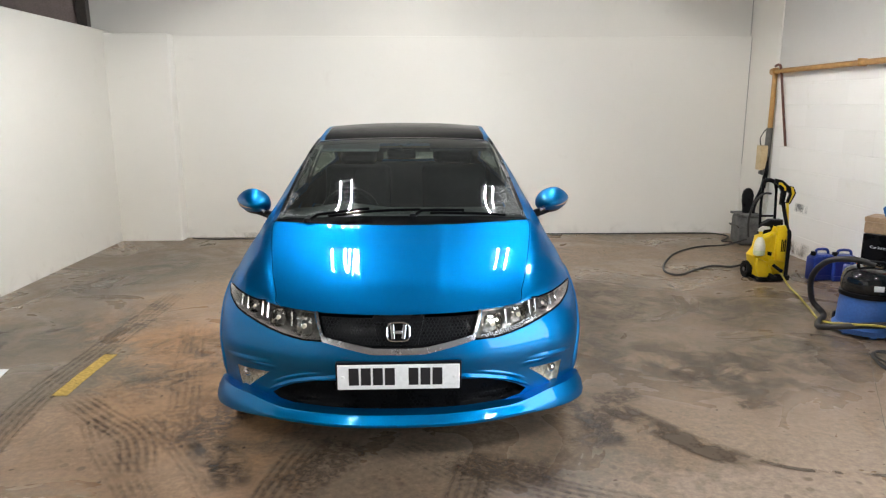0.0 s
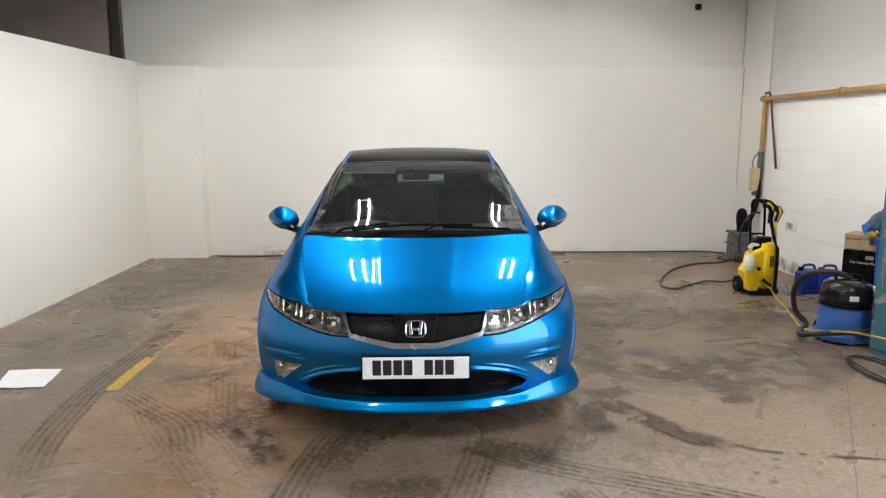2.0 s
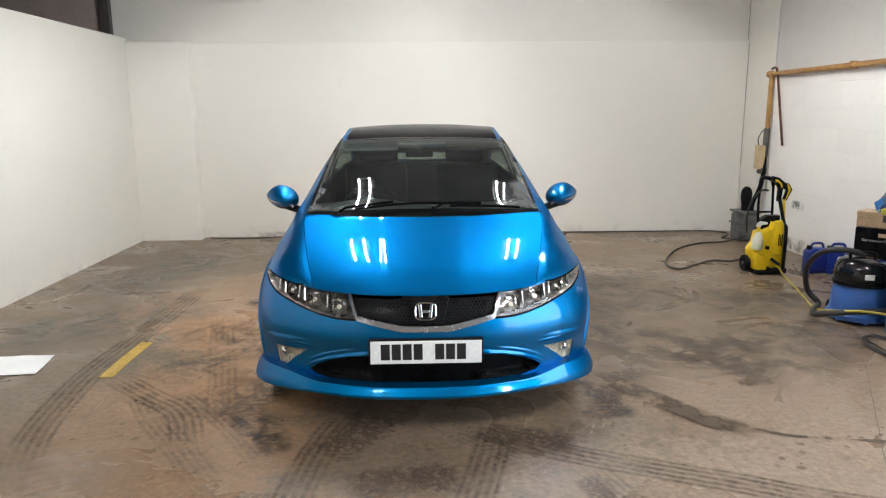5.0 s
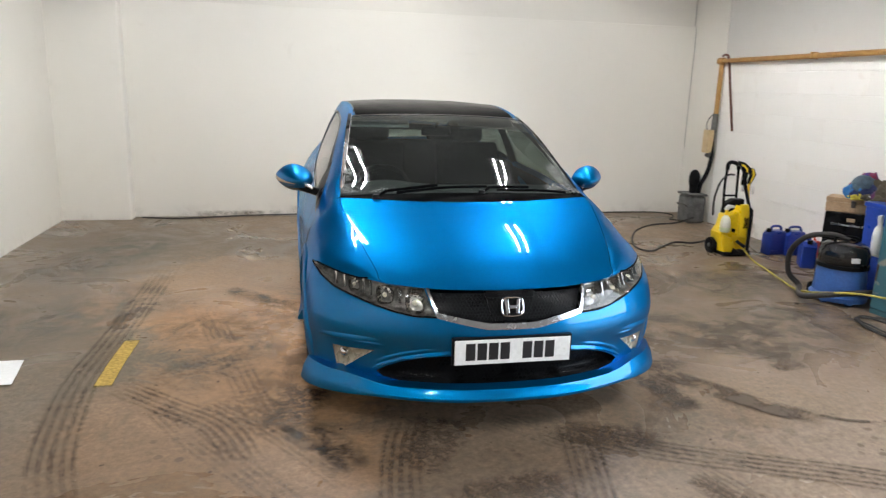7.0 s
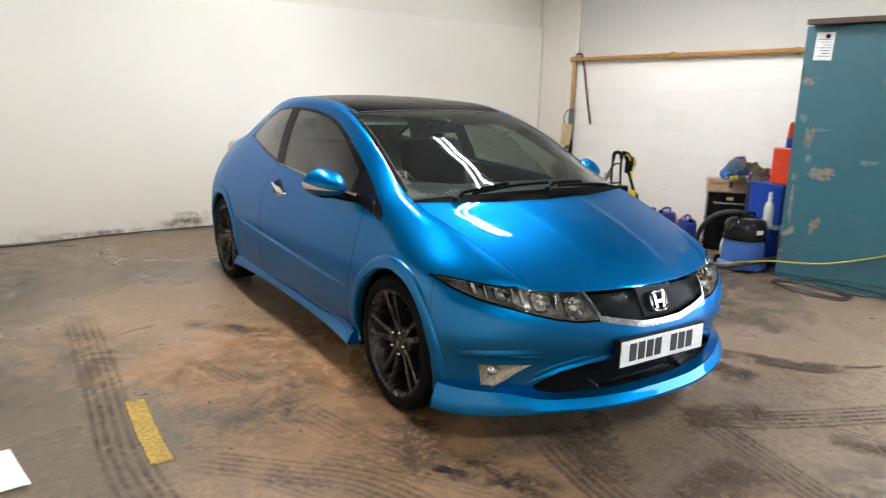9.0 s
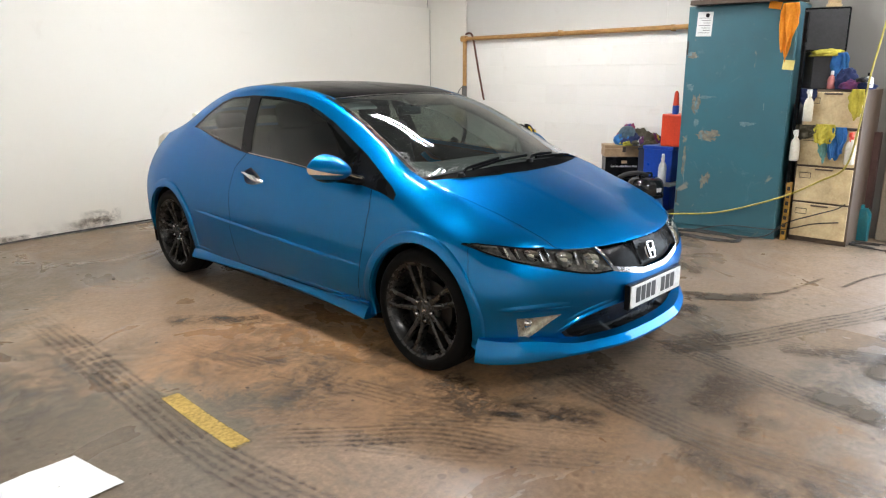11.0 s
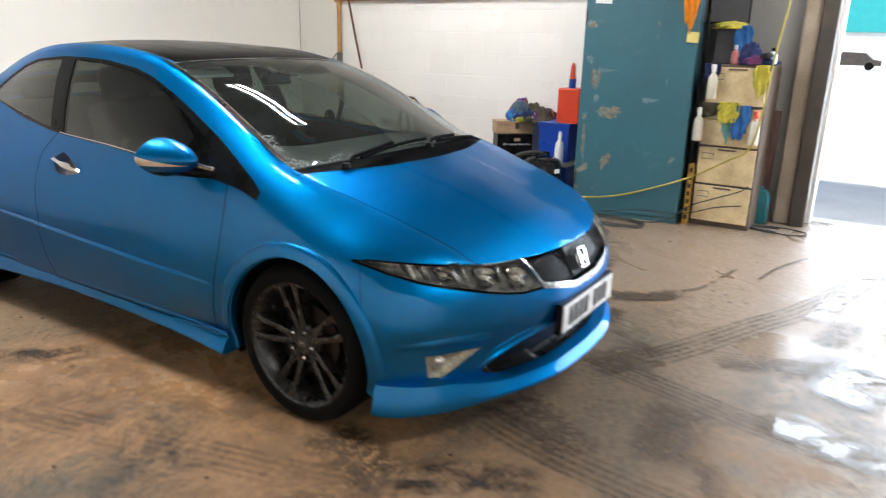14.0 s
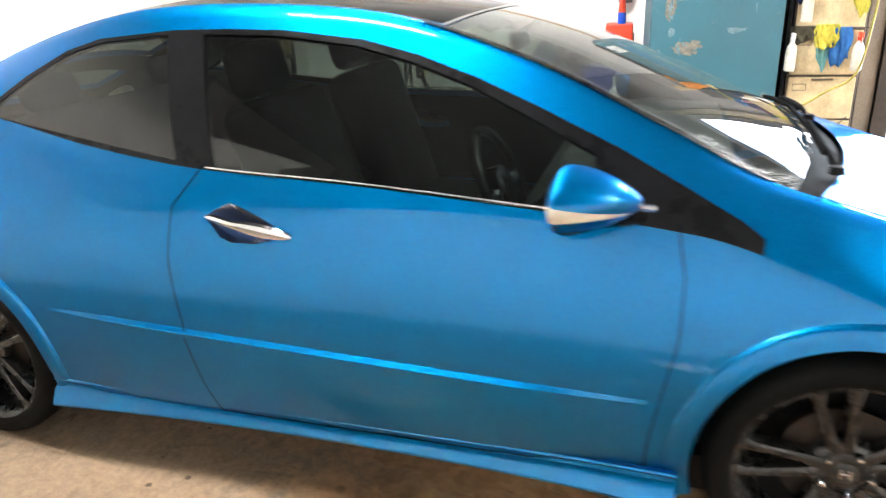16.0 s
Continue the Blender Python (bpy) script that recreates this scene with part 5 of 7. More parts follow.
# wheels: tyre, alloy with five pairs of spokes, nuts, cap, brake disc
def wheel(cy, cz, sd):
    w = new("wheel")
    w.parent, w.matrix_basis = CAR, pose(sd * 0.758, cy, cz) @ (Matrix.Identity(4) if sd > 0 else pose(0, 0, 0, 0, 0, 180))
    tagged(w, "anthracite five-twin-spoke alloy wheel with a black tyre")
    R0, hw = 0.317, 0.108
    tyre = part("tyre", lathe([(0.225, -hw + 0.012), (0.250, -hw), (0.285, -hw), (0.306, -hw + 0.012), (R0, -hw + 0.035), (R0, -0.055), (R0 - 0.006, -0.053), (R0 - 0.006, -0.047), (R0, -0.045),
                               (R0, -0.004), (R0 - 0.006, -0.002), (R0 - 0.006, 0.004), (R0, 0.006), (R0, 0.045), (R0 - 0.006, 0.047), (R0 - 0.006, 0.053), (R0, 0.055), (R0, hw - 0.035),
                               (0.306, hw - 0.012), (0.290, hw - 0.002), (0.272, hw), (0.256, hw - 0.002), (0.247, hw - 0.012), (0.240, hw - 0.020)], 64, "x"), M["rubber"], w, smooth=True, angle=50)
    rim = part("rim", lathe([(0.19, -0.09), (0.222, -0.095), (0.205, -0.02), (0.222, 0.05), (0.236, 0.080), (0.248, 0.092), (0.252, 0.096), (0.250, 0.100), (0.242, 0.096), (0.232, 0.084), (0.224, 0.066)], 64, "x"), M["rim"], w, smooth=True, angle=50)
    part("brake_disc", lathe([(0.05, 0.02), (0.145, 0.02), (0.145, 0.0), (0.05, 0.0)], 40, "x"), M["disc"], w, smooth=True, angle=30)
    part("wheel_back", lathe([(0, -0.03), (0.205, -0.03)], 32, "x"), M["black"], w)
    for k in range(5):
        for off in (-1, 1):
            a0 = radians(103 + 72 * k + off * 13)
            a1 = radians(103 + 72 * k + off * 9.5)
            sp = bmesh.new()
            secs = []
            for t, half, xo, xi in ((0.0, 0.020, 0.068, 0.030), (0.22, 0.0145, 0.072, 0.034), (0.55, 0.0125, 0.082, 0.040), (0.86, 0.0140, 0.091, 0.050), (1.0, 0.024, 0.092, 0.048)):
                r = 0.055 + (0.240 - 0.055) * t
                a = a0 + (a1 - a0) * t
                c, s = math.cos(a), math.sin(a)
                cen = Vector((0, r * c, r * s))
                tan = Vector((0, -s, c))
                secs.append([cen + tan * half + Vector((xi, 0, 0)), cen + tan * half * 0.85 + Vector((xo - 0.004, 0, 0)), cen + tan * half * 0.45 + Vector((xo, 0, 0)),
                             cen - tan * half * 0.45 + Vector((xo, 0, 0)), cen - tan * half * 0.85 + Vector((xo - 0.004, 0, 0)), cen - tan * half + Vector((xi, 0, 0))])
            vv = [[sp.verts.new(p) for p in s_] for s_ in secs]
            for i in range(len(vv) - 1):
                for j in range(6):
                    sp.faces.new((vv[i][j], vv[i][(j + 1) % 6], vv[i + 1][(j + 1) % 6], vv[i + 1][j]))
            sp.faces.new(vv[0]), sp.faces.new(vv[-1])
            part("spoke", sp, M["rim"], w, smooth=True, angle=35)
        a = radians(103 + 72 * k + 36)
        part("wheel_nut", lathe([(0.0, 0.084), (0.005, 0.083), (0.0085, 0.078), (0.0095, 0.072), (0.0095, 0.055)], 8, "x", (0, 0.056 * math.cos(a), 0.056 * math.sin(a))), M["chrome"], w)
    part("hub", lathe([(0.0, 0.066), (0.03, 0.066), (0.036, 0.068), (0.045, 0.064), (0.074, 0.062), (0.082, 0.052), (0.084, 0.03)], 40, "x"), M["rim"], w, smooth=True, angle=50)
    part("centre_cap", lathe([(0.0, 0.071), (0.022, 0.070), (0.027, 0.067), (0.028, 0.064)], 28, "x"), M["rim"], w, smooth=True)
    for c0, c1 in ((-0.013, -0.007), (0.007, 0.013)):
        part("cap_bar", box(0.0695, 0.0725, c0, c1, -0.013, 0.013, 0.0008), M["satin"], w)
    part("cap_bar", box(0.0695, 0.0722, -0.0068, 0.0068, -0.003, 0.003, 0.0008), M["satin"], w)


for cy, cz in WHEELS.values():
    for sd in (-1, 1):
        wheel(cy, cz, sd)


# mirrors, handles, wipers
def mirror_set(sd):
    m = new("wing_mirror")
    m.parent = CAR
    tagged(m, "blue door mirror with a pale indicator strip and black base")
    b = bmesh.new()
    bmesh.ops.create_uvsphere(b, u_segments=40, v_segments=24, radius=1)
    shell, low, strip_ = bmesh.new(), bmesh.new(), bmesh.new()
    pts = []
    for v in b.verts:
        p = v.co.copy()
        taper = 1 - 0.42 * max(0, -p.y) ** 1.5
        x = 0.108 * p.x * (1 - 0.25 * max(0, -p.y))
        y = 0.035 * p.y if p.y > 0 else 0.150 * p.y
        z = (0.083 if p.z > 0 else 0.072) * p.z * taper * (1 - 0.28 * max(0, p.x) ** 2)
        v.co = Vector((0.915 + x - 0.02 * max(0, -p.y), 1.435 + y + 0.02 * p.x, 0.976 + z + 0.008 * p.x))
    for co, no in (((0, 1.47, 0.997), (0, -0.22, 1)), ((0, 1.47, 0.958), (0, 0.0, 1)), ((0, 1.47, 0.930), (0, 0, 1)), ((0.90, 0, 0), (1, 0, 0))):
        bmesh.ops.bisect_plane(b, geom=b.verts[:] + b.edges[:] + b.faces[:], plane_co=co, plane_no=no, dist=1e-5)

    def grab(test, name, material, push=0.0, label=""):
        o = bmesh.new()
        idx = {}
        for f in b.faces:
            c = f.calc_center_median()
            if test(c):
                for v in f.verts:
                    if v not in idx:
                        idx[v] = o.verts.new((v.co.x * sd, v.co.y - push, v.co.z))
                o.faces.new([idx[v] for v in f.verts])
        return part(name, o, material, m, label, smooth=True)

    lens = lambda q: 0.958 < q.z < 0.997 - 0.22 * (1.47 - q.y) and q.x > 0.90
    grab(lambda q: q.z > 0.930 and not lens(q), "mirror_cap", PAINT)
    grab(lambda q: q.z <= 0.930, "mirror_base", M["black"])
    grab(lens, "indicator", M["indicator"], 0.0, "pale smoked indicator lens")
    b.free()
    part("mirror_arm", loft_arm(sd), M["black"], m, smooth=True)
    part("arm_trim", tube([(sd * 0.85, 1.31, 0.955), (sd * 0.83, 1.285, 0.945), (sd * 0.81, 1.26, 0.938)], 0.009, 8), M["satin"], m, smooth=True)


def loft_arm(sd):
    return tube([(sd * 0.90, 1.40, 0.935), (sd * 0.85, 1.36, 0.925), (sd * 0.80, 1.32, 0.915), (sd * 0.76, 1.28, 0.91)], 0.024, 12)


for sd in (-1, 1):
    mirror_set(sd)
    # recessed door handle with a chrome pull
    hd = new("door_handle")
    hd.parent = CAR
    tagged(hd, "chrome pull handle in a dark recess")
    h, n = on_skin((0, 2.29, 0.85), 0)
    xo = -h.x
    cup = [(sd * (-on_skin((0, y, z), 0)[0].x + 0.0005), y, z) for y, z in HOLLOW]
    o = bmesh.new()
    edge = [o.verts.new(p) for p in cup]
    mid = o.verts.new((sd * (xo - 0.035), 2.328, 0.845))
    for i in range(len(cup)):
        o.faces.new((edge[i], edge[(i + 1) % len(cup)], mid))
    part("recess", o, M["recess"], hd, smooth=True)
    bar = []
    for t in np.linspace(0, 1, 14):
        y = 2.423 - 0.262 * t
        z = 0.861 - 0.036 * t
        hh, _ = on_skin((0, y, z), 0)
        w = 0.011 + 0.010 * max(0, math.sin(math.pi * max(0, t - 0.35) / 0.65)) - (0.007 if t > 0.97 else 0) - (0.005 if t < 0.03 else 0)
        o_ = 0.010 + 0.012 * math.sin(math.pi * t)
        bar.append([(sd * (-hh.x + o_ + 0.010 * math.cos(k * math.pi / 4)), y, z + w * math.sin(k * math.pi / 4)) for k in range(8)])
    loft(bar, "handle", M["chrome"], hd)
for x0, y0, x1, y1 in ((-0.50, 0.850, 0.10, 0.870), (0.06, 0.830, 0.56, 0.892)):
    wp = new("wiper")
    wp.parent = CAR
    tagged(wp, "black windscreen wiper resting on the glass")
    pts = []
    for t in np.linspace(0, 1, 12):
        x, y = x0 + (x1 - x0) * t, y0 + (y1 - y0) * t
        hh, _ = on_skin((-abs(x), y, 0), 2)
        pts.append((x, y, hh.z + 0.014))
    part("arm", tube([(x0, y0 - 0.01, pts[0][2] - 0.01), *[(a, b_, c + 0.016) for a, b_, c in pts[1:7]]], 0.008, 6), M["scuttle"], wp, smooth=True)
    part("blade", tube(pts[2:], 0.0075, 6), M["scuttle"], wp, smooth=True)
    part("pivot", lathe([(0, 0.02), (0.016, 0.018), (0.02, 0.0)], 16, "z", (x0, y0 - 0.01, pts[0][2] - 0.012)), M["black"], wp, smooth=True)

# tail: lamps and spoiler bar, seen edge-on
spoil = []
for x in np.linspace(-0.52, 0.52, 25):
    y = 3.60 + 0.13 * (1 - (x / 0.52) ** 2)
    z = 1.165 + 0.035 * (1 - (x / 0.52) ** 2)
    spoil.append([(x, y + a, z + b_) for a, b_ in ((-0.05, -0.012), (-0.03, 0.008), (0.02, 0.014), (0.05, 0.004), (0.04, -0.012))])
loft(spoil[3:-3], "rear_spoiler", PAINT, CAR, "blue spoiler bar across the tailgate")
loft(spoil[:4], "spoiler_lamp", M["milky"], CAR, "pale lamp end of the spoiler bar")
loft(spoil[-4:], "spoiler_lamp", M["milky"], CAR, "pale lamp end of the spoiler bar")
for sd in (-1, 1):
    part("tail_lamp", prism([(3.86, 0.86), (4.02, 0.83), (3.95, 0.99), (3.84, 1.03)], "x", sd * 0.56, sd * 0.665, 0.012), M["milky"], CAR, "pale tail lamp cluster")

# cabin
dash = []
for x in np.linspace(-0.68, 0.68, 27):
    hump = 0.03 * math.exp(-((x + 0.36) / 0.18) ** 2)
    dash.append([(x, 1.02, 0.82), (x, 1.05, 0.93), (x, 1.30, 0.945 + hump), (x, 1.52, 0.925 + hump), (x, 1.60, 0.86), (x, 1.56, 0.60), (x, 1.05, 0.60)])
loft(dash, "dashboard", M["trim"], CAR, "dark grey dashboard")
wheel_in = new("steering_wheel")
wheel_in.parent, wheel_in.matrix_basis = CAR, pose(-0.36, 1.70, 0.84, 65)
tagged(wheel_in, "black steering wheel")
part("steering_rim", tube([(0.185 * math.cos(a), 0.185 * math.sin(a), 0) for a in np.linspace(0, 2 * math.pi, 33)], 0.015, 8), M["black"], wheel_in, smooth=True)
part("steering_boss", lathe([(0, 0.02), (0.07, 0.012), (0.075, -0.03)], 20, "z"), M["black"], wheel_in, smooth=True)
for a in (0, 180, 270):
    part("steering_spoke", box(0.05, 0.18, -0.018, 0.018, -0.008, 0.008, 0.004), M["satin"], wheel_in, at=pose(0, 0, 0, 0, 0, a))


def cushion(x, y, z, sx, sy, sz, tilt=0, round_=0.05):
    b = box(-sx / 2, sx / 2, -sy / 2, sy / 2, -sz / 2, sz / 2, round_, 4)
    b.transform(pose(x, y, z, tilt))
    return b


for sx in (-0.36, 0.36):
    st = new("front_seat")
    st.parent = CAR
    part("seat_cushion", cushion(sx, 2.02, 0.50, 0.50, 0.54, 0.16, 8), M["cloth"], st, smooth=True)
    part("seat_back", cushion(sx, 2.36, 0.82, 0.48, 0.15, 0.62, -18), M["cloth"], st, smooth=True)
    part("headrest", cushion(sx, 2.50, 1.20, 0.27, 0.10, 0.17, -12, 0.045), M["cloth"], st, smooth=True)
    for px in (-0.06, 0.06):
        part("headrest_post", tube([(sx + px, 2.46, 1.06), (sx + px, 2.49, 1.15)], 0.006, 6), M["satin"], st)
part("rear_bench", cushion(0, 2.95, 0.56, 1.15, 0.46, 0.16, 6), M["cloth"], CAR, smooth=True)
part("rear_backrest", cushion(0, 3.25, 0.82, 1.12, 0.14, 0.52, -22), M["cloth"], CAR, smooth=True)
for px in (-0.34, 0.34):
    part("rear_headrest", cushion(px, 3.38, 1.12, 0.24, 0.09, 0.12, -15, 0.04), M["cloth"], CAR, smooth=True)
part("cabin_floor", box(-0.72, 0.72, 1.0, 3.9, 0.27, 0.33, 0.01), M["trim"], CAR)
part("parcel_shelf", box(-0.60, 0.60, 3.36, 3.95, 0.93, 0.95, 0.005), M["trim"], CAR)
mir = new("interior_mirror")
mir.parent = CAR
part("mirror_glass_housing", cushion(-0.02, 1.72, 1.245, 0.19, 0.035, 0.065, -5, 0.016), M["black"], mir, smooth=True)
part("mirror_stalk", tube([(-0.02, 1.70, 1.27), (-0.02, 1.66, 1.30)], 0.01, 8), M["black"], mir)
for sx in (-0.36, 0.36):
    part("sun_visor", cushion(sx, 1.93, 1.288, 0.38, 0.15, 0.018, 24, 0.008), M["visor"] if sx < 0 else M["liner"], CAR)
bm.free()

# ---- along the right wall ----
def bottle(name, label, x, y, z, h, r, body, cap, trigger=False, turn=0):
    t = thing(name, label, "bottle", pose(x, y, z, 0, 0, turn))
    part("bottle_body", lathe([(0, 0), (r * 0.9, 0), (r, 0.01), (r, h * 0.52), (r * 0.8, h * 0.66), (r * 0.38, h * 0.75), (r * 0.36, h * 0.8), (0, h * 0.8)], 20), body, t, smooth=True)
    if trigger:
        part("spray_head", box(-0.05, 0.022, -0.013, 0.013, h * 0.86, h, 0.005), cap, t)
        part("neck_ring", lathe([(0, h * 0.78), (r * 0.45, h * 0.78), (r * 0.45, h * 0.87), (0, h * 0.87)], 16), cap, t)
        part("trigger", tube([(-0.035, 0, h * 0.87), (-0.042, 0, h * 0.78), (-0.035, 0, h * 0.72)], 0.005, 6), cap, t)
    else:
        part("cap", lathe([(0, h * 0.78), (r * 0.45, h * 0.78), (r * 0.42, h), (0, h)], 16), cap, t)
    return t


def hung_cloth(name, label, y0, y1, z0, z1, x, material, seed, taper=0.3, depth=0.035):
    """A cloth hung over an edge: pleated sheet with thickness, gathered at the top."""
    t = tagged(new(name), label, "cloth")
    nu, nv = 22, 26
    vs = []
    for j in range(nv + 1):
        f = j / nv
        for i in range(nu + 1):
            g = i / nu - 0.5
            w = (1 - taper) + taper * math.sin(math.pi * min(1, f * 0.75 + 0.2))
            hem = 0.22 * noise.noise(Vector((g * 3.1, seed * 1.7, 0))) * f
            y = (y0 + y1) / 2 + g * (y1 - y0) * w + 0.012 * noise.noise(Vector((f * 4, seed, g * 2)))
            z = z1 + (z0 - z1) * f * (1 - (0.3 + 0.5 * taper) * abs(g + 0.2 * math.sin(seed * 3))) + hem * (z1 - z0)
            xx = x - depth * (0.45 + 0.75 * noise.noise(Vector((g * 5.5 + 1.2 * f, f * 1.6, seed * 2.3))) + 0.25 * noise.noise(Vector((g * 12, f * 5, seed)))) * (0.45 + 0.55 * f)
            vs.append((xx, y, z))
    fs = [(j * (nu + 1) + i, j * (nu + 1) + i + 1, (j + 1) * (nu + 1) + i + 1, (j + 1) * (nu + 1) + i) for j in range(nv) for i in range(nu)]
    ob = link_mesh("sheet", vs, fs, material, t)
    so = ob.modifiers.new("thickness", "SOLIDIFY")
    so.thickness = 0.004
    return t


def cloth_heap(name, label, x, y, z, sx, sy, sz, material, seed):
    o = part(name, heap(seed, sx, sy, sz), material, None, "", smooth=True, at=pose(x, y, z), angle=70)
    return tagged(o, label, "cloth")


# tall teal cabinet
cab = thing("metal_cabinet", "tall chipped teal steel cabinet standing on the floor", "cabinet", pose(3.245, 0.935, 0, 0, 0, 6.9))
part("cabinet_body", box(0.004, 0.50, -0.458, 0.458, 0.0, 2.04, 0.006), M["teal"], cab)
part("cabinet_door", box(-0.014, 0.002, -0.452, 0.452, 0.045, 2.03, 0.005), M["teal"], cab)
part("plinth", box(-0.006, 0.002, -0.455, 0.455, 0.002, 0.040, 0.002), M["teal"], cab)
chips = random.Random(3)
for k, (cy, cz, w, h, pale) in enumerate(((0.385, 1.615, 0.11, 0.05, 0), (0.385, 1.33, 0.06, 0.05, 1), (0.325, 1.165, 0.075, 0.15, 0), (0.24, 1.245, 0.16, 0.025, 1), (0.31, 1.03, 0.05, 0.10, 1), (0.205, 0.885, 0.17, 0.11, 0),
                                          (0.40, 0.86, 0.04, 0.06, 0), (0.395, 0.64, 0.035, 0.34, 0), (0.19, 0.475, 0.085, 0.15, 0), (-0.26, 1.16, 0.03, 0.12, 1), (-0.13, 1.02, 0.12, 0.05, 1), (0.05, 0.57, 0.02, 0.02, 1), (-0.24, 0.56, 0.025, 0.02, 1))):
    for i in range(9 if w > 0.03 else 2):
        b = bmesh.new()
        near = 0.35 if i else 0.05
        oy, oz = cy + chips.uniform(-near, near) * w, cz + chips.uniform(-near, near) * h
        rw, rh = w * chips.uniform(0.10, 0.30 if i else 0.42), h * chips.uniform(0.10, 0.30 if i else 0.42)
        ringv = []
        for j in range(28):
            a = 2 * math.pi * j / 28
            c3 = Vector((math.cos(a) * 1.8, math.sin(a) * 1.8, k * 3.1 + i * 1.7))
            r = max(0.12, 1 + 0.9 * noise.noise(c3) + 0.5 * noise.noise(c3 * 3.1))
            ringv.append(b.verts.new((-0.0148 - 0.0001 * i, oy + rw * r * math.cos(a), oz + rh * r * math.sin(a))))
        b.faces.new(ringv)
        part("bare_patch", b, M["scuffed"] if pale or i % 4 == 3 else M["bare"], cab)
part("cabinet_hinge", tube([(-0.016, 0.44, 0.25), (-0.016, 0.44, 0.37)], 0.007, 8), M["steel"], cab)
part("cabinet_hinge", tube([(-0.016, 0.44, 1.62), (-0.016, 0.44, 1.74)], 0.007, 8), M["steel"], cab)
top = tagged(part("board", box(-0.02, 0.60, -0.47, 0.40, 2.044, 2.085, 0.004), M["brown"], None, at=pose(3.26, 0.96, 0, 0, -2.5, 9)), "dark brown board lying on the teal cabinet", "board")
sheet = tagged(part("paper_notice", box(-0.002, 0, -0.068, 0.068, -0.105, 0.105, 0), M["paper"], None, at=pose(3.194, 1.237, 1.882, 2, 0, 6.9)), "white printed notice fixed to the teal cabinet", "notice")
for k in range(7):
    part("print_line", box(-0.0032, -0.0022, -0.05, 0.05 - 0.02 * (k % 3), 0.05 - k * 0.021, 0.054 - k * 0.021, 0), M["grey"], sheet)
part("magnet", lathe([(0, -0.012), (0.016, -0.012), (0.018, -0.002)], 18, "x", (0, -0.02, 0.075)), M["black"], sheet, smooth=True)
tagged(part("sticky_note", box(-0.002, 0, -0.045, 0.045, -0.04, 0.04, 0), M["note"], None, at=pose(3.272, 0.512, 1.522, 4, 0, 6.9)), "yellow sticky note on the teal cabinet", "note")
hung_cloth("orange_cloth", "bright orange cloth hung on the cabinet edge", 0.450, 0.600, 1.55, 2.02, 3.235, M["orange"], 2.0, 0.55, 0.05)
tagged(part("orange_tag", box(-0.01, 0, -0.05, 0.05, -0.03, 0.03, 0.003), M["orange"], None, at=pose(3.25, 0.66, 2.01, 10, 0, 7)), "small orange label at the cabinet top", "label")

# filing cabinet
fc = thing("filing_cabinet", "stained cream filing cabinet with a brown frame", "cabinet", pose(3.412, 0.168, 0))
part("carcass", box(0.012, 0.56, -0.237, 0.237, 0.0, 1.32, 0.006), M["brown"], fc)
for k, (z0, z1) in enumerate(((0.045, 0.345), (0.362, 0.662), (0.680, 0.985), (1.002, 1.300))):
    dr = part("drawer_front", box(-0.008, 0.010, -0.222, 0.222, z0, z1, 0.005), M["cream"], fc)
    part("label_holder", tube([(-0.010, 0.10, z1 - 0.05), (-0.010, 0.19, z1 - 0.05), (-0.010, 0.19, z1 - 0.095), (-0.010, 0.10, z1 - 0.095), (-0.010, 0.10, z1 - 0.05)], 0.003, 6), M["brown"], dr)
    part("drawer_pull", box(-0.022, -0.006, -0.07, 0.07, z1 - 0.022, z1 - 0.008, 0.004), M["brown"], dr)
tagged(part("hanging_rail", tube([(3.385, -0.080, 1.005), (3.385, 0.420, 1.005)], 0.006, 8), M["steel"]), "thin steel rail across the drawers", "rail")
hung_cloth("navy_cloth", "navy cloth draped over the filing cabinet", 0.290, 0.440, 1.17, 1.325, 3.400, M["navy_cloth"], 1.3)
hung_cloth("lime_cloth", "pale yellow cloth draped over the filing cabinet", -0.070, 0.050, 1.06, 1.325, 3.400, M["lime_cloth"], 4.2, 0.5)
hung_cloth("olive_cloth", "dark olive cloth hung on the rail", 0.260, 0.440, 0.90, 1.025, 3.385, M["olive_cloth"], 5.5, 0.2, 0.06)
hung_cloth("yellow_cloth", "mustard yellow cloth hung on the rail", 0.110, 0.270, 0.86, 1.035, 3.372, M["lime_cloth"], 6.1, 0.2, 0.07)
hung_cloth("blue_cloth", "blue microfibre cloth hung on the rail", 0.020, 0.160, 0.72, 1.015, 3.378, M["blue_cloth"], 7.7, 0.3, 0.06)
hung_cloth("teal_cloth", "pale teal cloth hung on the rail", 0.150, 0.240, 0.72, 0.93, 3.392, M["teal_cloth"], 8.8, 0.3, 0.03)
for y, z, cap in ((0.335, 1.055, "white"), (-0.025, 0.715, "red"), (0.405, 0.715, "white")):
    bottle("spray_bottle", "milky trigger spray bottle hung on the cabinet", 3.345, y, z, 0.265, 0.038, M["milky"], M[cap], True)
tagged(part("grey_box", box(-0.09, 0.09, -0.075, 0.075, 0, 0.27, 0.008), M["dark_grey"], None, at=pose(3.60, 0.33, 1.322, 0, 0, 8)), "dark grey box standing on the filing cabinet", "box")
cloth_heap("crumpled_cloth", "blue cloths heaped on the filing cabinet", 3.58, 0.160, 1.322, 0.10, 0.10, 0.12, M["blue_cloth"], 3)
cloth_heap("crumpled_cloth", "mustard cloth draped in a heap", 3.58, 0.310, 1.592, 0.12, 0.13, 0.045, M["lime_cloth"], 4)
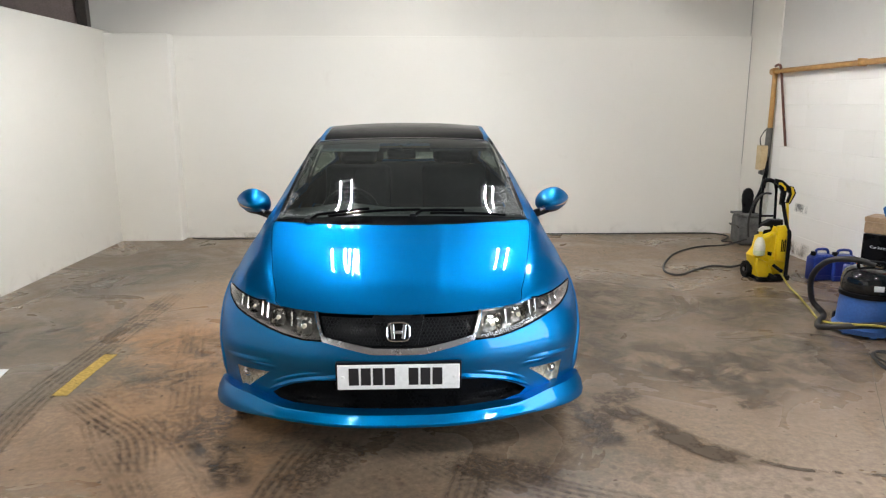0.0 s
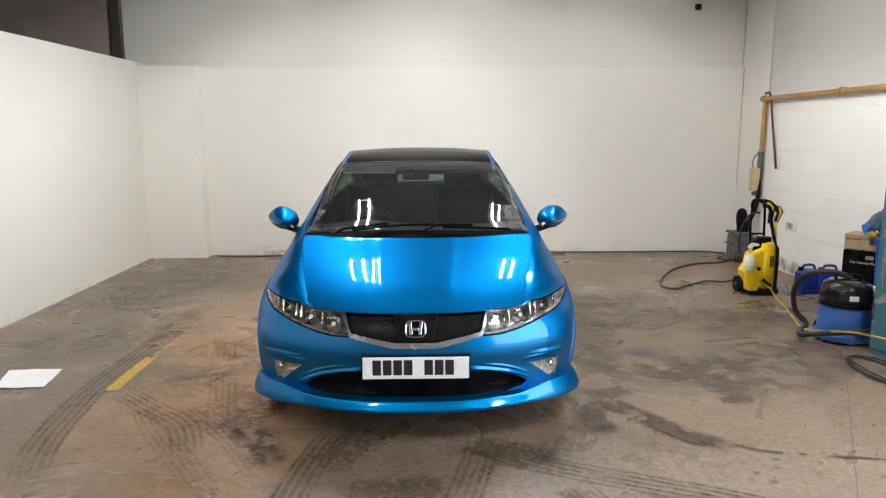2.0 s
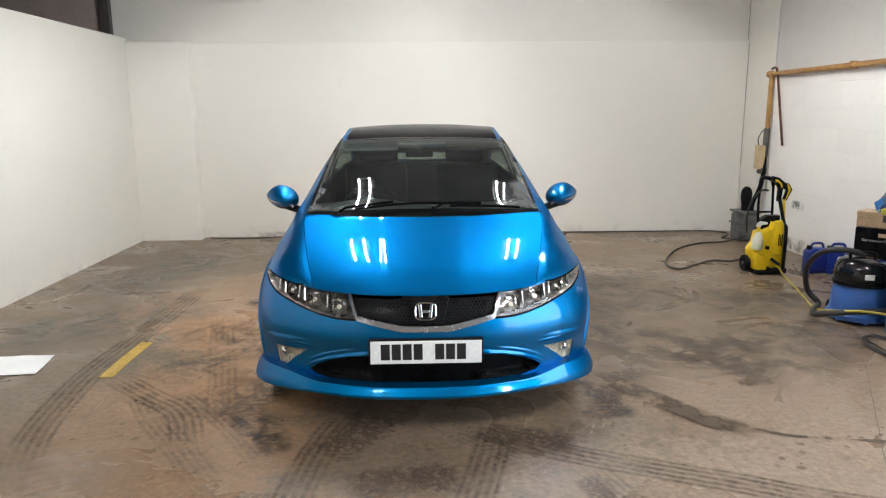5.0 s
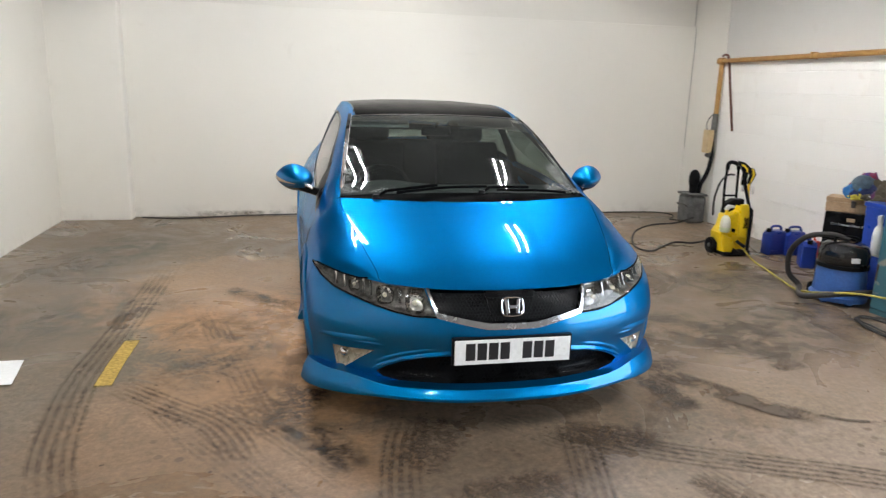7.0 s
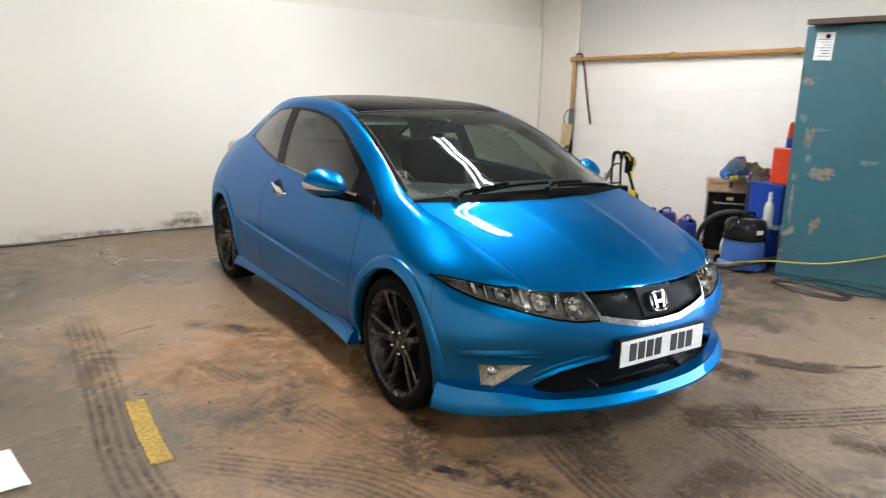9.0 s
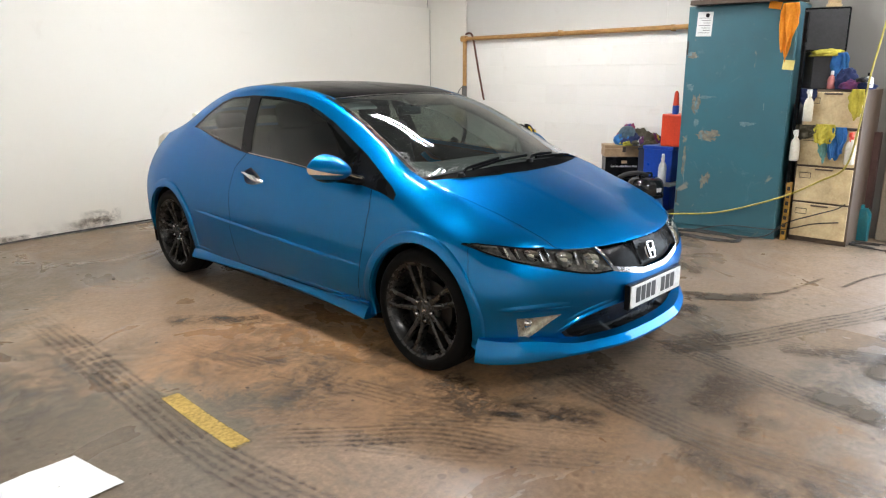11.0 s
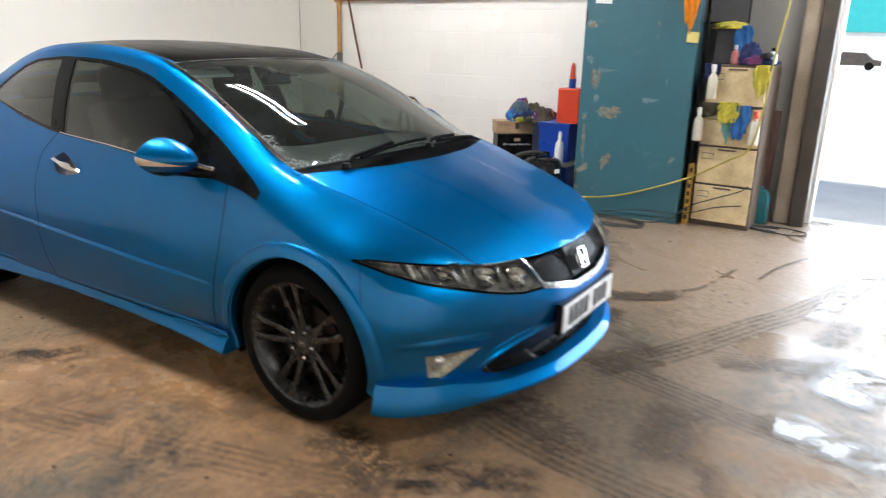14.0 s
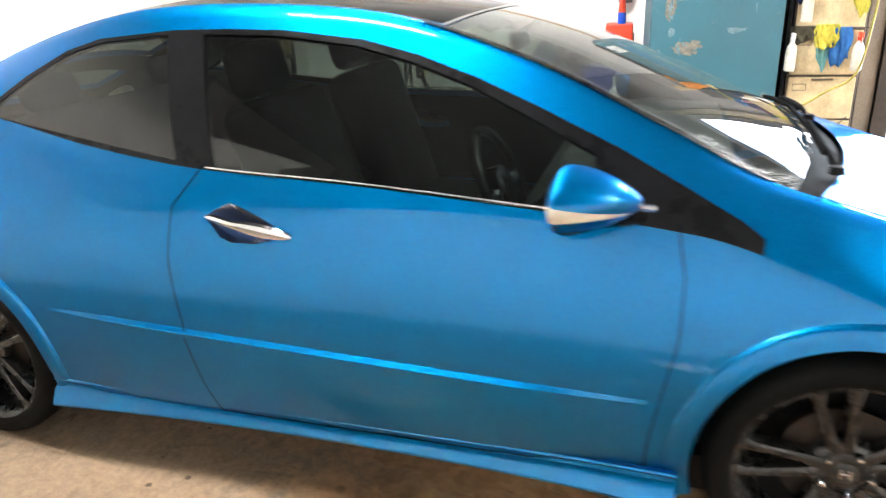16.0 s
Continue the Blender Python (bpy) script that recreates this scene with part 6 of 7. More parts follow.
hung_cloth("blue_cloth", "blue cloth trailing down from the heap", 0.110, 0.250, 1.36, 1.62, 3.52, M["blue_cloth"], 9.4, 0.4, 0.06)
cloth_heap("crumpled_cloth", "navy cloth bunched by the grey box", 3.52, 0.120, 1.322, 0.08, 0.08, 0.13, M["navy_cloth"], 31)
cloth_heap("crumpled_cloth", "plum cloth among the heap", 3.46, 0.070, 1.322, 0.06, 0.07, 0.07, M["magenta_cloth"], 33)
cloth_heap("crumpled_cloth", "dark cloths heaped on the filing cabinet", 3.55, 0.040, 1.322, 0.10, 0.13, 0.06, M["navy_cloth"], 5)
bottle("pink_bottle", "small pink bottle among the cloths", 3.48, 0.220, 1.322, 0.15, 0.03, M["pink"], M["white"])
bottle("white_bottle", "white bottle with a black lid lying on cloths", 3.52, -0.050, 1.335, 0.12, 0.035, M["white"], M["black"])
wb = thing("wall_box", "black metal box fixed high on the wall under a pale pipe", "wall box", pose(3.74, 0.405, 1.815, 0, 0, 18))
part("box_case", box(-0.17, 0.165, -0.188, 0.188, -0.185, 0.18, 0.012), M["black"], wb)
part("front_panel", box(-0.176, -0.168, -0.172, 0.172, -0.168, 0.163, 0.004), M["dark_grey"], wb)
part("pipe_stub", lathe([(0, 0.181), (0.062, 0.181), (0.062, 0.215), (0.052, 0.22), (0.052, 0.60), (0, 0.60)], 24, "z", (0.02, -0.06, 0)), M["beige"], wb, "pale pipe rising from the box", smooth=True, angle=40)
lv = thing("spirit_level", "ochre spirit level leaning between the cabinets", "spirit level", pose(3.345, 0.420, 0, 0, 3, 0))
part("level_body", box(-0.012, 0.012, -0.022, 0.022, 0, 0.52, 0.002), M["ochre"], lv)
for k in range(7):
    part("scale_bar", box(-0.0135, -0.0115, -0.014, 0.014, 0.05 + k * 0.066, 0.085 + k * 0.066, 0), M["ink"], lv)
# black strip draws the shade in the gap between the two cabinets
tagged(part("gap_shade_strip", box(3.36, 3.40, 0.425, 0.450, 0, 1.95, 0.002), M["black"]), "narrow black strip standing in for the shaded gap between the cabinets", "batten")
jug = thing("teal_canister", "teal plastic canister on the floor by the door jamb", "canister", pose(3.80, -0.07, 0))
part("canister_body", prism([(-0.08, 0), (0.08, 0), (0.08, 0.24), (0.05, 0.29), (-0.05, 0.29), (-0.08, 0.24)], "x", -0.05, 0.05, 0.02), M["teal_plastic"], jug, smooth=True)
part("canister_cap", lathe([(0, 0.32), (0.025, 0.32), (0.027, 0.285)], 16), M["teal_plastic"], jug, smooth=True)
tagged(part("brown_board", box(3.88, 3.955, -0.12, -0.02, 0, 0.95, 0.004), M["rust_board"]), "dark red-brown board leaning by the jamb", "board")

# yellow hose, cables
tagged(part("yellow_hose", tube([(3.285, 3.09, 0.11), (3.28, 2.90, 0.02), (3.20, 2.58, 0.012), (3.10, 2.25, 0.012), (2.96, 1.85, 0.04), (2.95, 1.52, 0.12), (3.08, 1.36, 0.15), (3.20, 0.97, 0.20), (3.26, 0.47, 0.385),
                                   (3.30, 0.16, 0.565), (3.29, -0.02, 0.70), (3.30, -0.075, 1.02), (3.32, -0.10, 1.42), (3.40, -0.14, 1.85), (3.6, -0.17, 2.6), (3.75, -0.18, 3.3)], 0.0078, 8, 8), M["hose"], smooth=True), "dull yellow air hose trailing over the floor and up the wall", "hose")


def floor_loop(cx, cy, rx, ry, turns, seed, r=0.006):
    pts = []
    for k in range(int(18 * turns) + 1):
        a = 2 * math.pi * k / 18
        w = 1 + 0.22 * noise.noise(Vector((a * 0.6, seed, 0)))
        pts.append((cx + rx * w * math.cos(a) + 0.02 * k / 18, cy + ry * w * math.sin(a), r + 0.010 * abs(noise.noise(Vector((a * 1.4, seed, 2)))) + 0.004 * (k / 18)))
    return tube(pts, r, 6, 3)


tagged(part("black_cable", floor_loop(2.98, 0.98, 0.13, 0.30, 3.2, 1.0), M["cable"], smooth=True), "black cable in loose loops on the floor", "cable")
tagged(part("black_cable", floor_loop(3.55, -0.28, 0.10, 0.22, 1.5, 3.0), M["cable"], smooth=True), "black cable coil by the filing cabinet", "cable")
tagged(part("black_cable", tube([(3.10, 1.2, 0.008), (3.14, 0.8, 0.01), (3.24, 0.55, 0.03), (3.33, 0.40, 0.16), (3.38, 0.2, 0.25), (3.39, 0.02, 0.33), (3.42, -0.05, 0.40)], 0.005, 6, 6), M["cable"], smooth=True), "black cable slung across the filing cabinet", "cable")
tagged(part("black_cable", tube([(3.13, 1.15, 0.02), (3.16, 0.85, 0.10), (3.28, 0.45, 0.10), (3.38, 0.2, 0.17), (3.39, 0.0, 0.21)], 0.005, 6, 6), M["cable"], smooth=True), "thin black cable slung across the filing cabinet", "cable")
tagged(part("black_hose", tube([(3.74, 4.68, 0.08), (3.51, 4.70, 0.012), (3.18, 4.62, 0.012), (2.83, 4.33, 0.012), (2.57, 3.92, 0.012), (2.42, 3.56, 0.012), (2.43, 3.38, 0.012), (2.52, 3.36, 0.012), (2.70, 3.52, 0.012), (2.94, 3.70, 0.012), (3.10, 3.62, 0.02), (3.16, 3.42, 0.10)], 0.010, 8, 8), M["cable"], smooth=True), "black pressure hose lying in a wide loop", "hose")
tagged(part("black_cable", tube([(-2.6, 5.40, 0.008), (-2.3, 5.32, 0.008), (-1.9, 5.36, 0.008), (-1.5, 5.43, 0.012), (-0.8, 5.45, 0.02), (0.2, 5.45, 0.02), (1.4, 5.452, 0.015), (2.6, 5.45, 0.012), (3.5, 5.44, 0.012), (3.70, 5.40, 0.010), (3.78, 5.25, 0.010), (3.70, 5.08, 0.010), (3.58, 4.95, 0.010), (3.64, 4.82, 0.02)], 0.008, 6, 8), M["cable"], smooth=True), "black cable along the foot of the back wall", "cable")

# pipework, switch and conduit on the wall
pw = thing("wall_pipe", "ochre-painted steel pipe running along the block wall", "pipe")
part("pipe_run", tube([(3.945, 4.80, 1.90), (3.945, 0.9, 1.92)], 0.026, 12), M["pipe"], pw, smooth=True)
part("pipe_drop", tube([(3.955, 4.80, 1.93), (3.952, 4.80, 1.28)], 0.027, 12), M["pipe"], pw, smooth=True)
part("elbow", lathe([(0, -0.04), (0.038, -0.04), (0.038, 0.04), (0, 0.04)], 16, "y", (3.945, 4.80, 1.90)), M["pipe"], pw, smooth=True)
for y in (3.3, 1.9):
    part("pipe_clip", box(3.915, 3.996, y - 0.010, y + 0.010, 1.878, 1.945, 0.004), M["pipe"], pw)
tagged(part("hanging_rod", tube([(3.93, 4.76, 1.955), (3.93, 4.69, 1.965), (3.935, 4.64, 1.90), (3.955, 4.56, 1.5), (3.97, 4.475, 1.12)], 0.013, 8, 6), M["rust"], smooth=True), "dark red-brown hose end hanging from the pipe", "hose")
tagged(part("pipe_lagging", tube([(3.950, 4.80, 1.30), (3.947, 4.80, 1.10), (3.94, 4.79, 0.98)], 0.034, 12, 4), M["grey"], smooth=True), "grey taped lagging round the pipe end", "pipe")
sw = thing("switch_box", "beige metal switch box on the wall", "switch", pose(3.932, 4.785, 0.975))
part("switch_case", box(-0.075, 0.0, -0.03, 0.085, -0.135, 0.135, 0.008), M["beige"], sw)
part("switch_knob", lathe([(0, -0.02), (0.02, -0.02), (0.024, 0.02)], 16, "x", (-0.045, 0, -0.16)), M["grey"], sw, smooth=True)
part("switch_plug", box(-0.04, 0.03, -0.035, 0.035, -0.19, -0.12, 0.008), M["grey"], sw)
tagged(part("conduit", tube([(3.94, 4.79, 1.00), (3.93, 4.76, 0.80), (3.90, 4.76, 0.62), (3.85, 4.79, 0.46), (3.84, 4.80, 0.357)], 0.026, 10, 8), M["black"], smooth=True), "thick black conduit dropping to the steel tank", "conduit")
tagged(part("wire", tube([(3.89, 4.84, 1.10), (3.89, 4.87, 1.18), (3.92, 4.84, 1.27), (3.94, 4.81, 1.28)], 0.006, 6, 6), M["cable"], smooth=True), "short wire over the switch box", "cable")
crn = thing("steel_drum", "sooty grey steel tank with a dark upright fitting in the corner", "tank", pose(3.82, 4.84, 0))
part("tank_body", box(-0.14, 0.08, -0.14, 0.14, 0, 0.33, 0.04, 4), M["sooty"], crn)
part("tank_lid", box(-0.15, 0.085, -0.15, 0.15, 0.331, 0.355, 0.008), M["sooty"], crn)
part("fitting", lathe([(0, 0.356), (0.048, 0.356), (0.05, 0.42), (0.062, 0.49), (0.064, 0.55), (0.052, 0.60), (0.028, 0.628), (0, 0.635)], 20, "z", (-0.03, 0.0, 0)), M["black"], crn, smooth=True)
part("handle_bar", tube([(-0.15, -0.1, 0.2), (-0.17, -0.1, 0.22), (-0.17, 0.1, 0.22), (-0.15, 0.1, 0.2)], 0.006, 6), M["steel"], crn)
sk = thing("wall_socket", "grey weatherproof socket on the wall by the cabinet", "socket", pose(3.96, 1.62, 1.27))
part("socket_case", box(-0.05, 0.035, -0.055, 0.055, -0.07, 0.07, 0.01), M["grey"], sk)
part("socket_lead", tube([(-0.02, 0, -0.07), (-0.03, 0.01, -0.25), (-0.03, 0.05, -0.5)], 0.006, 6, 4), M["cable"], sk)
cm = thing("security_camera", "small black dome camera high on the back wall", "camera", pose(3.34, 5.44, 3.02))
part("camera_arm", tube([(0, 0.06, 0.05), (0, 0.0, 0.05), (0, -0.03, 0.0)], 0.014, 8), M["white"], cm)
part("camera_head", lathe([(0, -0.05), (0.03, -0.045), (0.04, -0.01), (0.035, 0.02), (0, 0.03)], 18, "z", (0, -0.04, 0)), M["black"], cm, smooth=True)

# pressure washer
pwash = thing("pressure_washer", "yellow and black upright pressure washer on two wheels", "pressure washer", pose(3.238, 3.25, 0, 0, 0, 0) @ Matrix.Scale(0.96, 4))
part("washer_body", prism([(-0.13, 0.04), (0.03, 0.025), (0.15, 0.04), (0.155, 0.30), (0.15, 0.475), (0.035, 0.505), (0.02, 0.455), (-0.055, 0.425), (-0.10, 0.405), (-0.118, 0.30), (-0.165, 0.232), (-0.155, 0.15), (-0.138, 0.115)], "y", -0.12, 0.07, 0.02, 3), M["yellow"], pwash, "yellow plastic housing", smooth=True)
part("front_panel", prism([(0.022, 0.20), (0.10, 0.19), (0.104, 0.49), (0.085, 0.53), (0.015, 0.525), (0.012, 0.30)], "y", -0.155, -0.11, 0.012, 3), M["yellow"], pwash, smooth=True)
part("lower_cover", prism([(-0.125, 0.045), (-0.02, 0.04), (0.0, 0.10), (-0.06, 0.19), (-0.15, 0.225), (-0.155, 0.15)], "y", -0.15, -0.11, 0.014, 3), M["yellow"], pwash, smooth=True)
for k in range(3):
    part("print_bar", box(0.055 + 0.016 * k, 0.065 + 0.016 * k, -0.1575, -0.154, 0.285, 0.40 - 0.012 * (k == 1), 0.001), M["black"], pwash)
part("grip_hollow", prism([(-0.052, 0.285), (-0.005, 0.275), (-0.012, 0.235), (-0.05, 0.25)], "y", -0.1225, -0.10, 0.004), M["black"], pwash)
part("base", prism([(-0.14, 0.012), (0.16, 0.012), (0.165, 0.06), (0.05, 0.07), (-0.03, 0.035), (-0.13, 0.045)], "y", -0.165, 0.11, 0.012), M["black"], pwash)
part("foot_pedal", prism([(-0.06, 0.02), (0.045, 0.015), (0.035, 0.05), (-0.035, 0.09)], "y", -0.185, -0.15, 0.01), M["black"], pwash, smooth=True)
for wx in (-0.165, 0.175):
    wl = part("wheel", lathe([(0, -0.02), (0.055, -0.024), (0.078, -0.022), (0.083, 0), (0.078, 0.022), (0.055, 0.024), (0, 0.02)], 28, "x", (wx, 0.03, 0.083)), M["black"], pwash, smooth=True)
    part("hub", lathe([(0, -0.026), (0.02, -0.026), (0.022, 0.026), (0, 0.026)], 16, "x", (wx, 0.03, 0.083)), M["grey"], wl)
part("rear_housing", prism([(-0.075, 0.40), (0.14, 0.40), (0.13, 0.56), (0.02, 0.56), (-0.06, 0.52)], "y", -0.02, 0.08, 0.015), M["black"], pwash)
for wx in (-0.055, 0.085):
    part("handle_post", tube([(wx, 0.06, 0.50), (wx, 0.075, 0.70), (wx * 0.9, 0.07, 0.86)], 0.013, 8, 4), M["black"], pwash, smooth=True)
part("handle_grip", tube([(-0.05, 0.07, 0.85), (-0.045, 0.065, 0.91), (0.0, 0.062, 0.925), (0.06, 0.065, 0.90), (0.077, 0.07, 0.85)], 0.020, 10, 6), M["black"], pwash, smooth=True)
part("cross_bar", tube([(-0.055, 0.072, 0.585), (0.085, 0.072, 0.585)], 0.010, 8), M["black"], pwash)
gun = part("spray_gun", prism([(0.03, 0.945), (0.09, 0.93), (0.15, 0.88), (0.195, 0.87), (0.225, 0.81), (0.175, 0.705), (0.150, 0.715), (0.175, 0.80), (0.135, 0.835), (0.12, 0.70), (0.09, 0.70), (0.095, 0.82), (0.06, 0.885), (0.025, 0.90)], "y", -0.02, 0.03, 0.007), M["black"], pwash, smooth=True)
part("gun_inlay", prism([(0.165, 0.872), (0.188, 0.862), (0.205, 0.81), (0.172, 0.735), (0.160, 0.72), (0.182, 0.80)], "y", -0.026, 0.036, 0.003), M["yellow"], gun)
part("gun_trigger", prism([(0.045, 0.915), (0.075, 0.91), (0.118, 0.87), (0.122, 0.835), (0.108, 0.835), (0.10, 0.865), (0.07, 0.888), (0.048, 0.893)], "y", -0.026, 0.036, 0.003), M["yellow"], gun)
part("lance", tube([(0.105, -0.02, 0.72), (0.115, -0.12, 0.50), (0.118, -0.165, 0.44), (0.118, -0.165, 0.07)], 0.017, 10, 4), M["black"], pwash, smooth=True)
part("lance_tip", tube([(0.148, -0.02, 0.72), (0.152, -0.05, 0.50)], 0.012, 8), M["yellow"], pwash, smooth=True)
part("detergent_bottle", lathe([(0, 0.255), (0.042, 0.255), (0.05, 0.27), (0.05, 0.345), (0.036, 0.395), (0.016, 0.425), (0, 0.43)], 20, "z", (-0.135, -0.13, 0.0)), M["milky"], pwash, "milky white spray bottle", smooth=True)
part("bottle_fill", lathe([(0, 0.252), (0.044, 0.252), (0.052, 0.268), (0.052, 0.30), (0, 0.30)], 20, "z", (-0.135, -0.13, 0.0)), M["milky_green"], pwash, "green detergent showing in the bottle", smooth=True)
part("bottle_neck", lathe([(0, 0.475), (0.015, 0.475), (0.02, 0.425), (0, 0.425)], 16, "z", (-0.135, -0.13, 0.0)), M["yellow"], pwash, smooth=True)
part("bottle_trigger", prism([(-0.16, 0.475), (-0.15, 0.505), (-0.12, 0.525), (-0.055, 0.515), (-0.055, 0.495), (-0.11, 0.49), (-0.12, 0.47)], "y", -0.142, -0.118, 0.004), M["white"], pwash, smooth=True)
part("side_knob", lathe([(0, -0.02), (0.030, -0.02), (0.032, 0.012)], 18, "x", (0.172, -0.06, 0.30)), M["black"], pwash, smooth=True)
part("hose_outlet", tube([(0.0, -0.15, 0.16), (0.03, -0.19, 0.13), (0.06, -0.21, 0.11)], 0.016, 8, 4), M["black"], pwash, smooth=True)
part("supply_hose", tube([(0.02, 0.05, 0.80), (-0.06, 0.03, 0.80), (-0.14, 0.03, 0.72), (-0.165, 0.06, 0.55), (-0.14, 0.09, 0.38)], 0.010, 8, 8), M["cable"], pwash, smooth=True)


# jerrycans
def jerrycan(x, y, turn, material, label, s=1.0):
    j = thing("jerrycan", label, "jerrycan", pose(x, y, 0, 0, 0, turn) @ Matrix.Scale(s, 4), "jerrycans by the wall")
    part("can_body", prism([(-0.095, 0.0), (0.095, 0.0), (0.10, 0.02), (0.10, 0.19), (0.075, 0.235), (-0.06, 0.24), (-0.10, 0.20), (-0.10, 0.02)], "y", -0.065, 0.065, 0.015, 3), material, j, smooth=True)
    part("can_handle", tube([(-0.055, 0, 0.235), (-0.045, 0, 0.275), (0.045, 0, 0.275), (0.065, 0, 0.235)], 0.012, 8, 4), material, j, smooth=True)
    part("can_cap", lathe([(0, 0.27), (0.022, 0.27), (0.024, 0.235), (0, 0.235)], 16, "z", (-0.078, 0, -0.01)), M["black"], j, smooth=True)
    for k in (-0.045, 0.045):
        part("can_rib", box(-0.09, 0.09, k - 0.004 - 0.022, k + 0.004 - 0.022 if k < 0 else k + 0.004 - 0.022, 0.04, 0.05, 0.002), material, j)


jerrycan(3.71, 3.18, 4, M["blue_can"], "dark blue plastic jerrycan by the block wall")
jerrycan(3.885, 3.13, -6, M["blue_can"], "dark blue plastic jerrycan beside its pair")
jerrycan(3.69, 2.69, 60, M["blue_can"], "dark blue jerrycan with a white label", 1.0)
jerrycan(3.90, 2.90, 20, M["red"], "small red jerrycan behind the blue ones", 0.8)
tagged(part("white_tub", box(-0.06, 0.06, -0.05, 0.05, 0, 0.22, 0.012), M["milky"], None, at=pose(3.44, 2.02, 0, 0, 0, 20)), "white plastic tub with a label", "tub")

# crates and boxes beside the cabinet
cr = thing("black_crate", "black plastic crate under the boxes", "crate", pose(3.765, 2.30, 0, 0, 0, -50))
part("crate_body", box(-0.20, 0.20, -0.115, 0.115, 0, 0.34, 0.01), M["black"], cr)
for k in range(4):
    part("crate_rib", box(-0.206, -0.198, -0.11, 0.11, 0.05 + k * 0.075, 0.072 + k * 0.075, 0.002), M["black"], cr)
    part("crate_rib", box(-0.19, 0.19, -0.121, -0.113, 0.05 + k * 0.075, 0.072 + k * 0.075, 0.002), M["black"], cr)
mb = thing("mat_box", "black cardboard box with pale lettering bars", "box", pose(3.765, 2.30, 0.342, 0, 0, -50))
part("carton", box(-0.20, 0.20, -0.135, 0.11, 0, 0.232, 0.004), M["black"], mb)
txt = bpy.data.curves.new("lettering", "FONT")
txt.body, txt.size, txt.align_x = "Car Interior Floor Mats", 0.030, "CENTER"
txt.extrude = 0.0006
txt.materials.append(M["paper"])
lt = new("lettering", txt)
lt.parent, lt.matrix_basis = mb, pose(0, -0.1365, 0.125, 90, 0, 0)
part("logo_bar", box(-0.03, 0.03, -0.1375, -0.1355, 0.165, 0.195, 0.0), M["wood"], mb)
wbx = thing("wooden_box", "pale wooden box with a small clasp", "box", pose(3.772, 2.308, 0.576, 0, 0, -50))
part("box_body", box(-0.208, 0.208, -0.112, 0.112, 0, 0.085, 0.004), M["wood"], wbx)
part("box_lid", box(-0.211, 0.211, -0.115, 0.115, 0.088, 0.125, 0.005), M["wood"], wbx)
part("clasp", box(-0.018, 0.018, -0.121, -0.114, 0.05, 0.105, 0.002), M["steel"], wbx)
gc = thing("grey_crate", "dark blue-grey bin standing by the boxes", "bin", pose(3.80, 1.97, 0))
part("bin_body", prism([(-0.13, 0), (0.13, 0), (0.15, 0.68), (-0.15, 0.68)], "y", -0.08, 0.08, 0.012), M["navy_plastic"], gc)
part("bin_rim", box(-0.155, 0.155, -0.085, 0.085, 0.665, 0.69, 0.006), M["navy_plastic"], gc)
tb = thing("blue_tub", "blue plastic tub on the floor beside the cabinet", "tub", pose(3.62, 1.72, 0))
part("tub_body", prism([(-0.15, 0), (0.15, 0), (0.165, 0.34), (-0.165, 0.34)], "y", -0.14, 0.14, 0.012), M["blue_crate"], tb)
part("tub_lid", box(-0.17, 0.17, -0.147, 0.147, 0.34, 0.375, 0.006), M["milky"], tb)
bc = thing("blue_crate", "bright blue plastic crate stacked on the tub", "crate", pose(3.66, 1.75, 0.377))
part("crate_body", prism([(-0.15, 0), (0.15, 0), (0.165, 0.33), (-0.165, 0.33)], "y", -0.155, 0.155, 0.01), M["blue_crate"], bc)
part("crate_rim", box(-0.172, 0.172, -0.165, 0.165, 0.325, 0.36, 0.006), M["blue_crate"], bc)
rb = thing("red_case", "orange-red plastic case on the blue crate", "case", pose(3.64, 1.64, 0.739, 0, 0, 4))
part("case_body", box(-0.13, 0.13, -0.105, 0.105, 0, 0.32, 0.012), M["red"], rb)
part("case_grip", lathe([(0.03, -0.012), (0.055, -0.012), (0.055, 0.0), (0.03, 0.0)], 20, "y", (0.02, -0.105, 0.19)), M["black"], rb)
part("case_panel", box(0.02, 0.11, -0.112, -0.104, 0.10, 0.24, 0.006), M["black"], rb)
can = bottle("spray_can", "blue spray can with a tall orange nozzle on the red case", 3.550, 1.618, 1.06, 0.15, 0.032, M["blue_crate"], M["red"])
part("nozzle", lathe([(0.030, 0.085), (0.027, 0.12), (0.020, 0.20), (0.010, 0.225), (0, 0.226)], 18), M["red"], can, "orange-red nozzle cone", smooth=True)
bottle("spray_bottle", "white trigger spray bottle beside the cabinet", 3.40, 1.64, 0.376, 0.30, 0.04, M["white"], M["white"], True, 30)
bottle("white_canister", "white plastic bottle on the floor by the crate", 3.33, 1.97, 0, 0.30, 0.055, M["white"], M["white"])
bottle("white_canister", "pale bottle with a green label on the floor", 3.40, 1.44, 0, 0.22, 0.045, M["milky"], M["white"])
for k, (x, y, sx, sy, sz, m_, lab) in enumerate(((3.76, 2.28, 0.11, 0.10, 0.11, "blue_cloth", "blue cloths heaped on the wooden box"), (3.80, 2.18, 0.11, 0.10, 0.10, "navy_cloth", "navy cloths heaped on the wooden box"),
                                                (3.72, 2.22, 0.09, 0.08, 0.04, "lime_cloth", "yellow strap bundled on the wooden box"))):
    cloth_heap("crumpled_cloth", lab, x, y, 0.702, sx, sy, sz, M[m_], 11 + k)
cloth_heap("crumpled_cloth", "plum and blue cloths heaped on the bin", 3.80, 1.99, 0.692, 0.13, 0.10, 0.12, M["magenta_cloth"], 21)
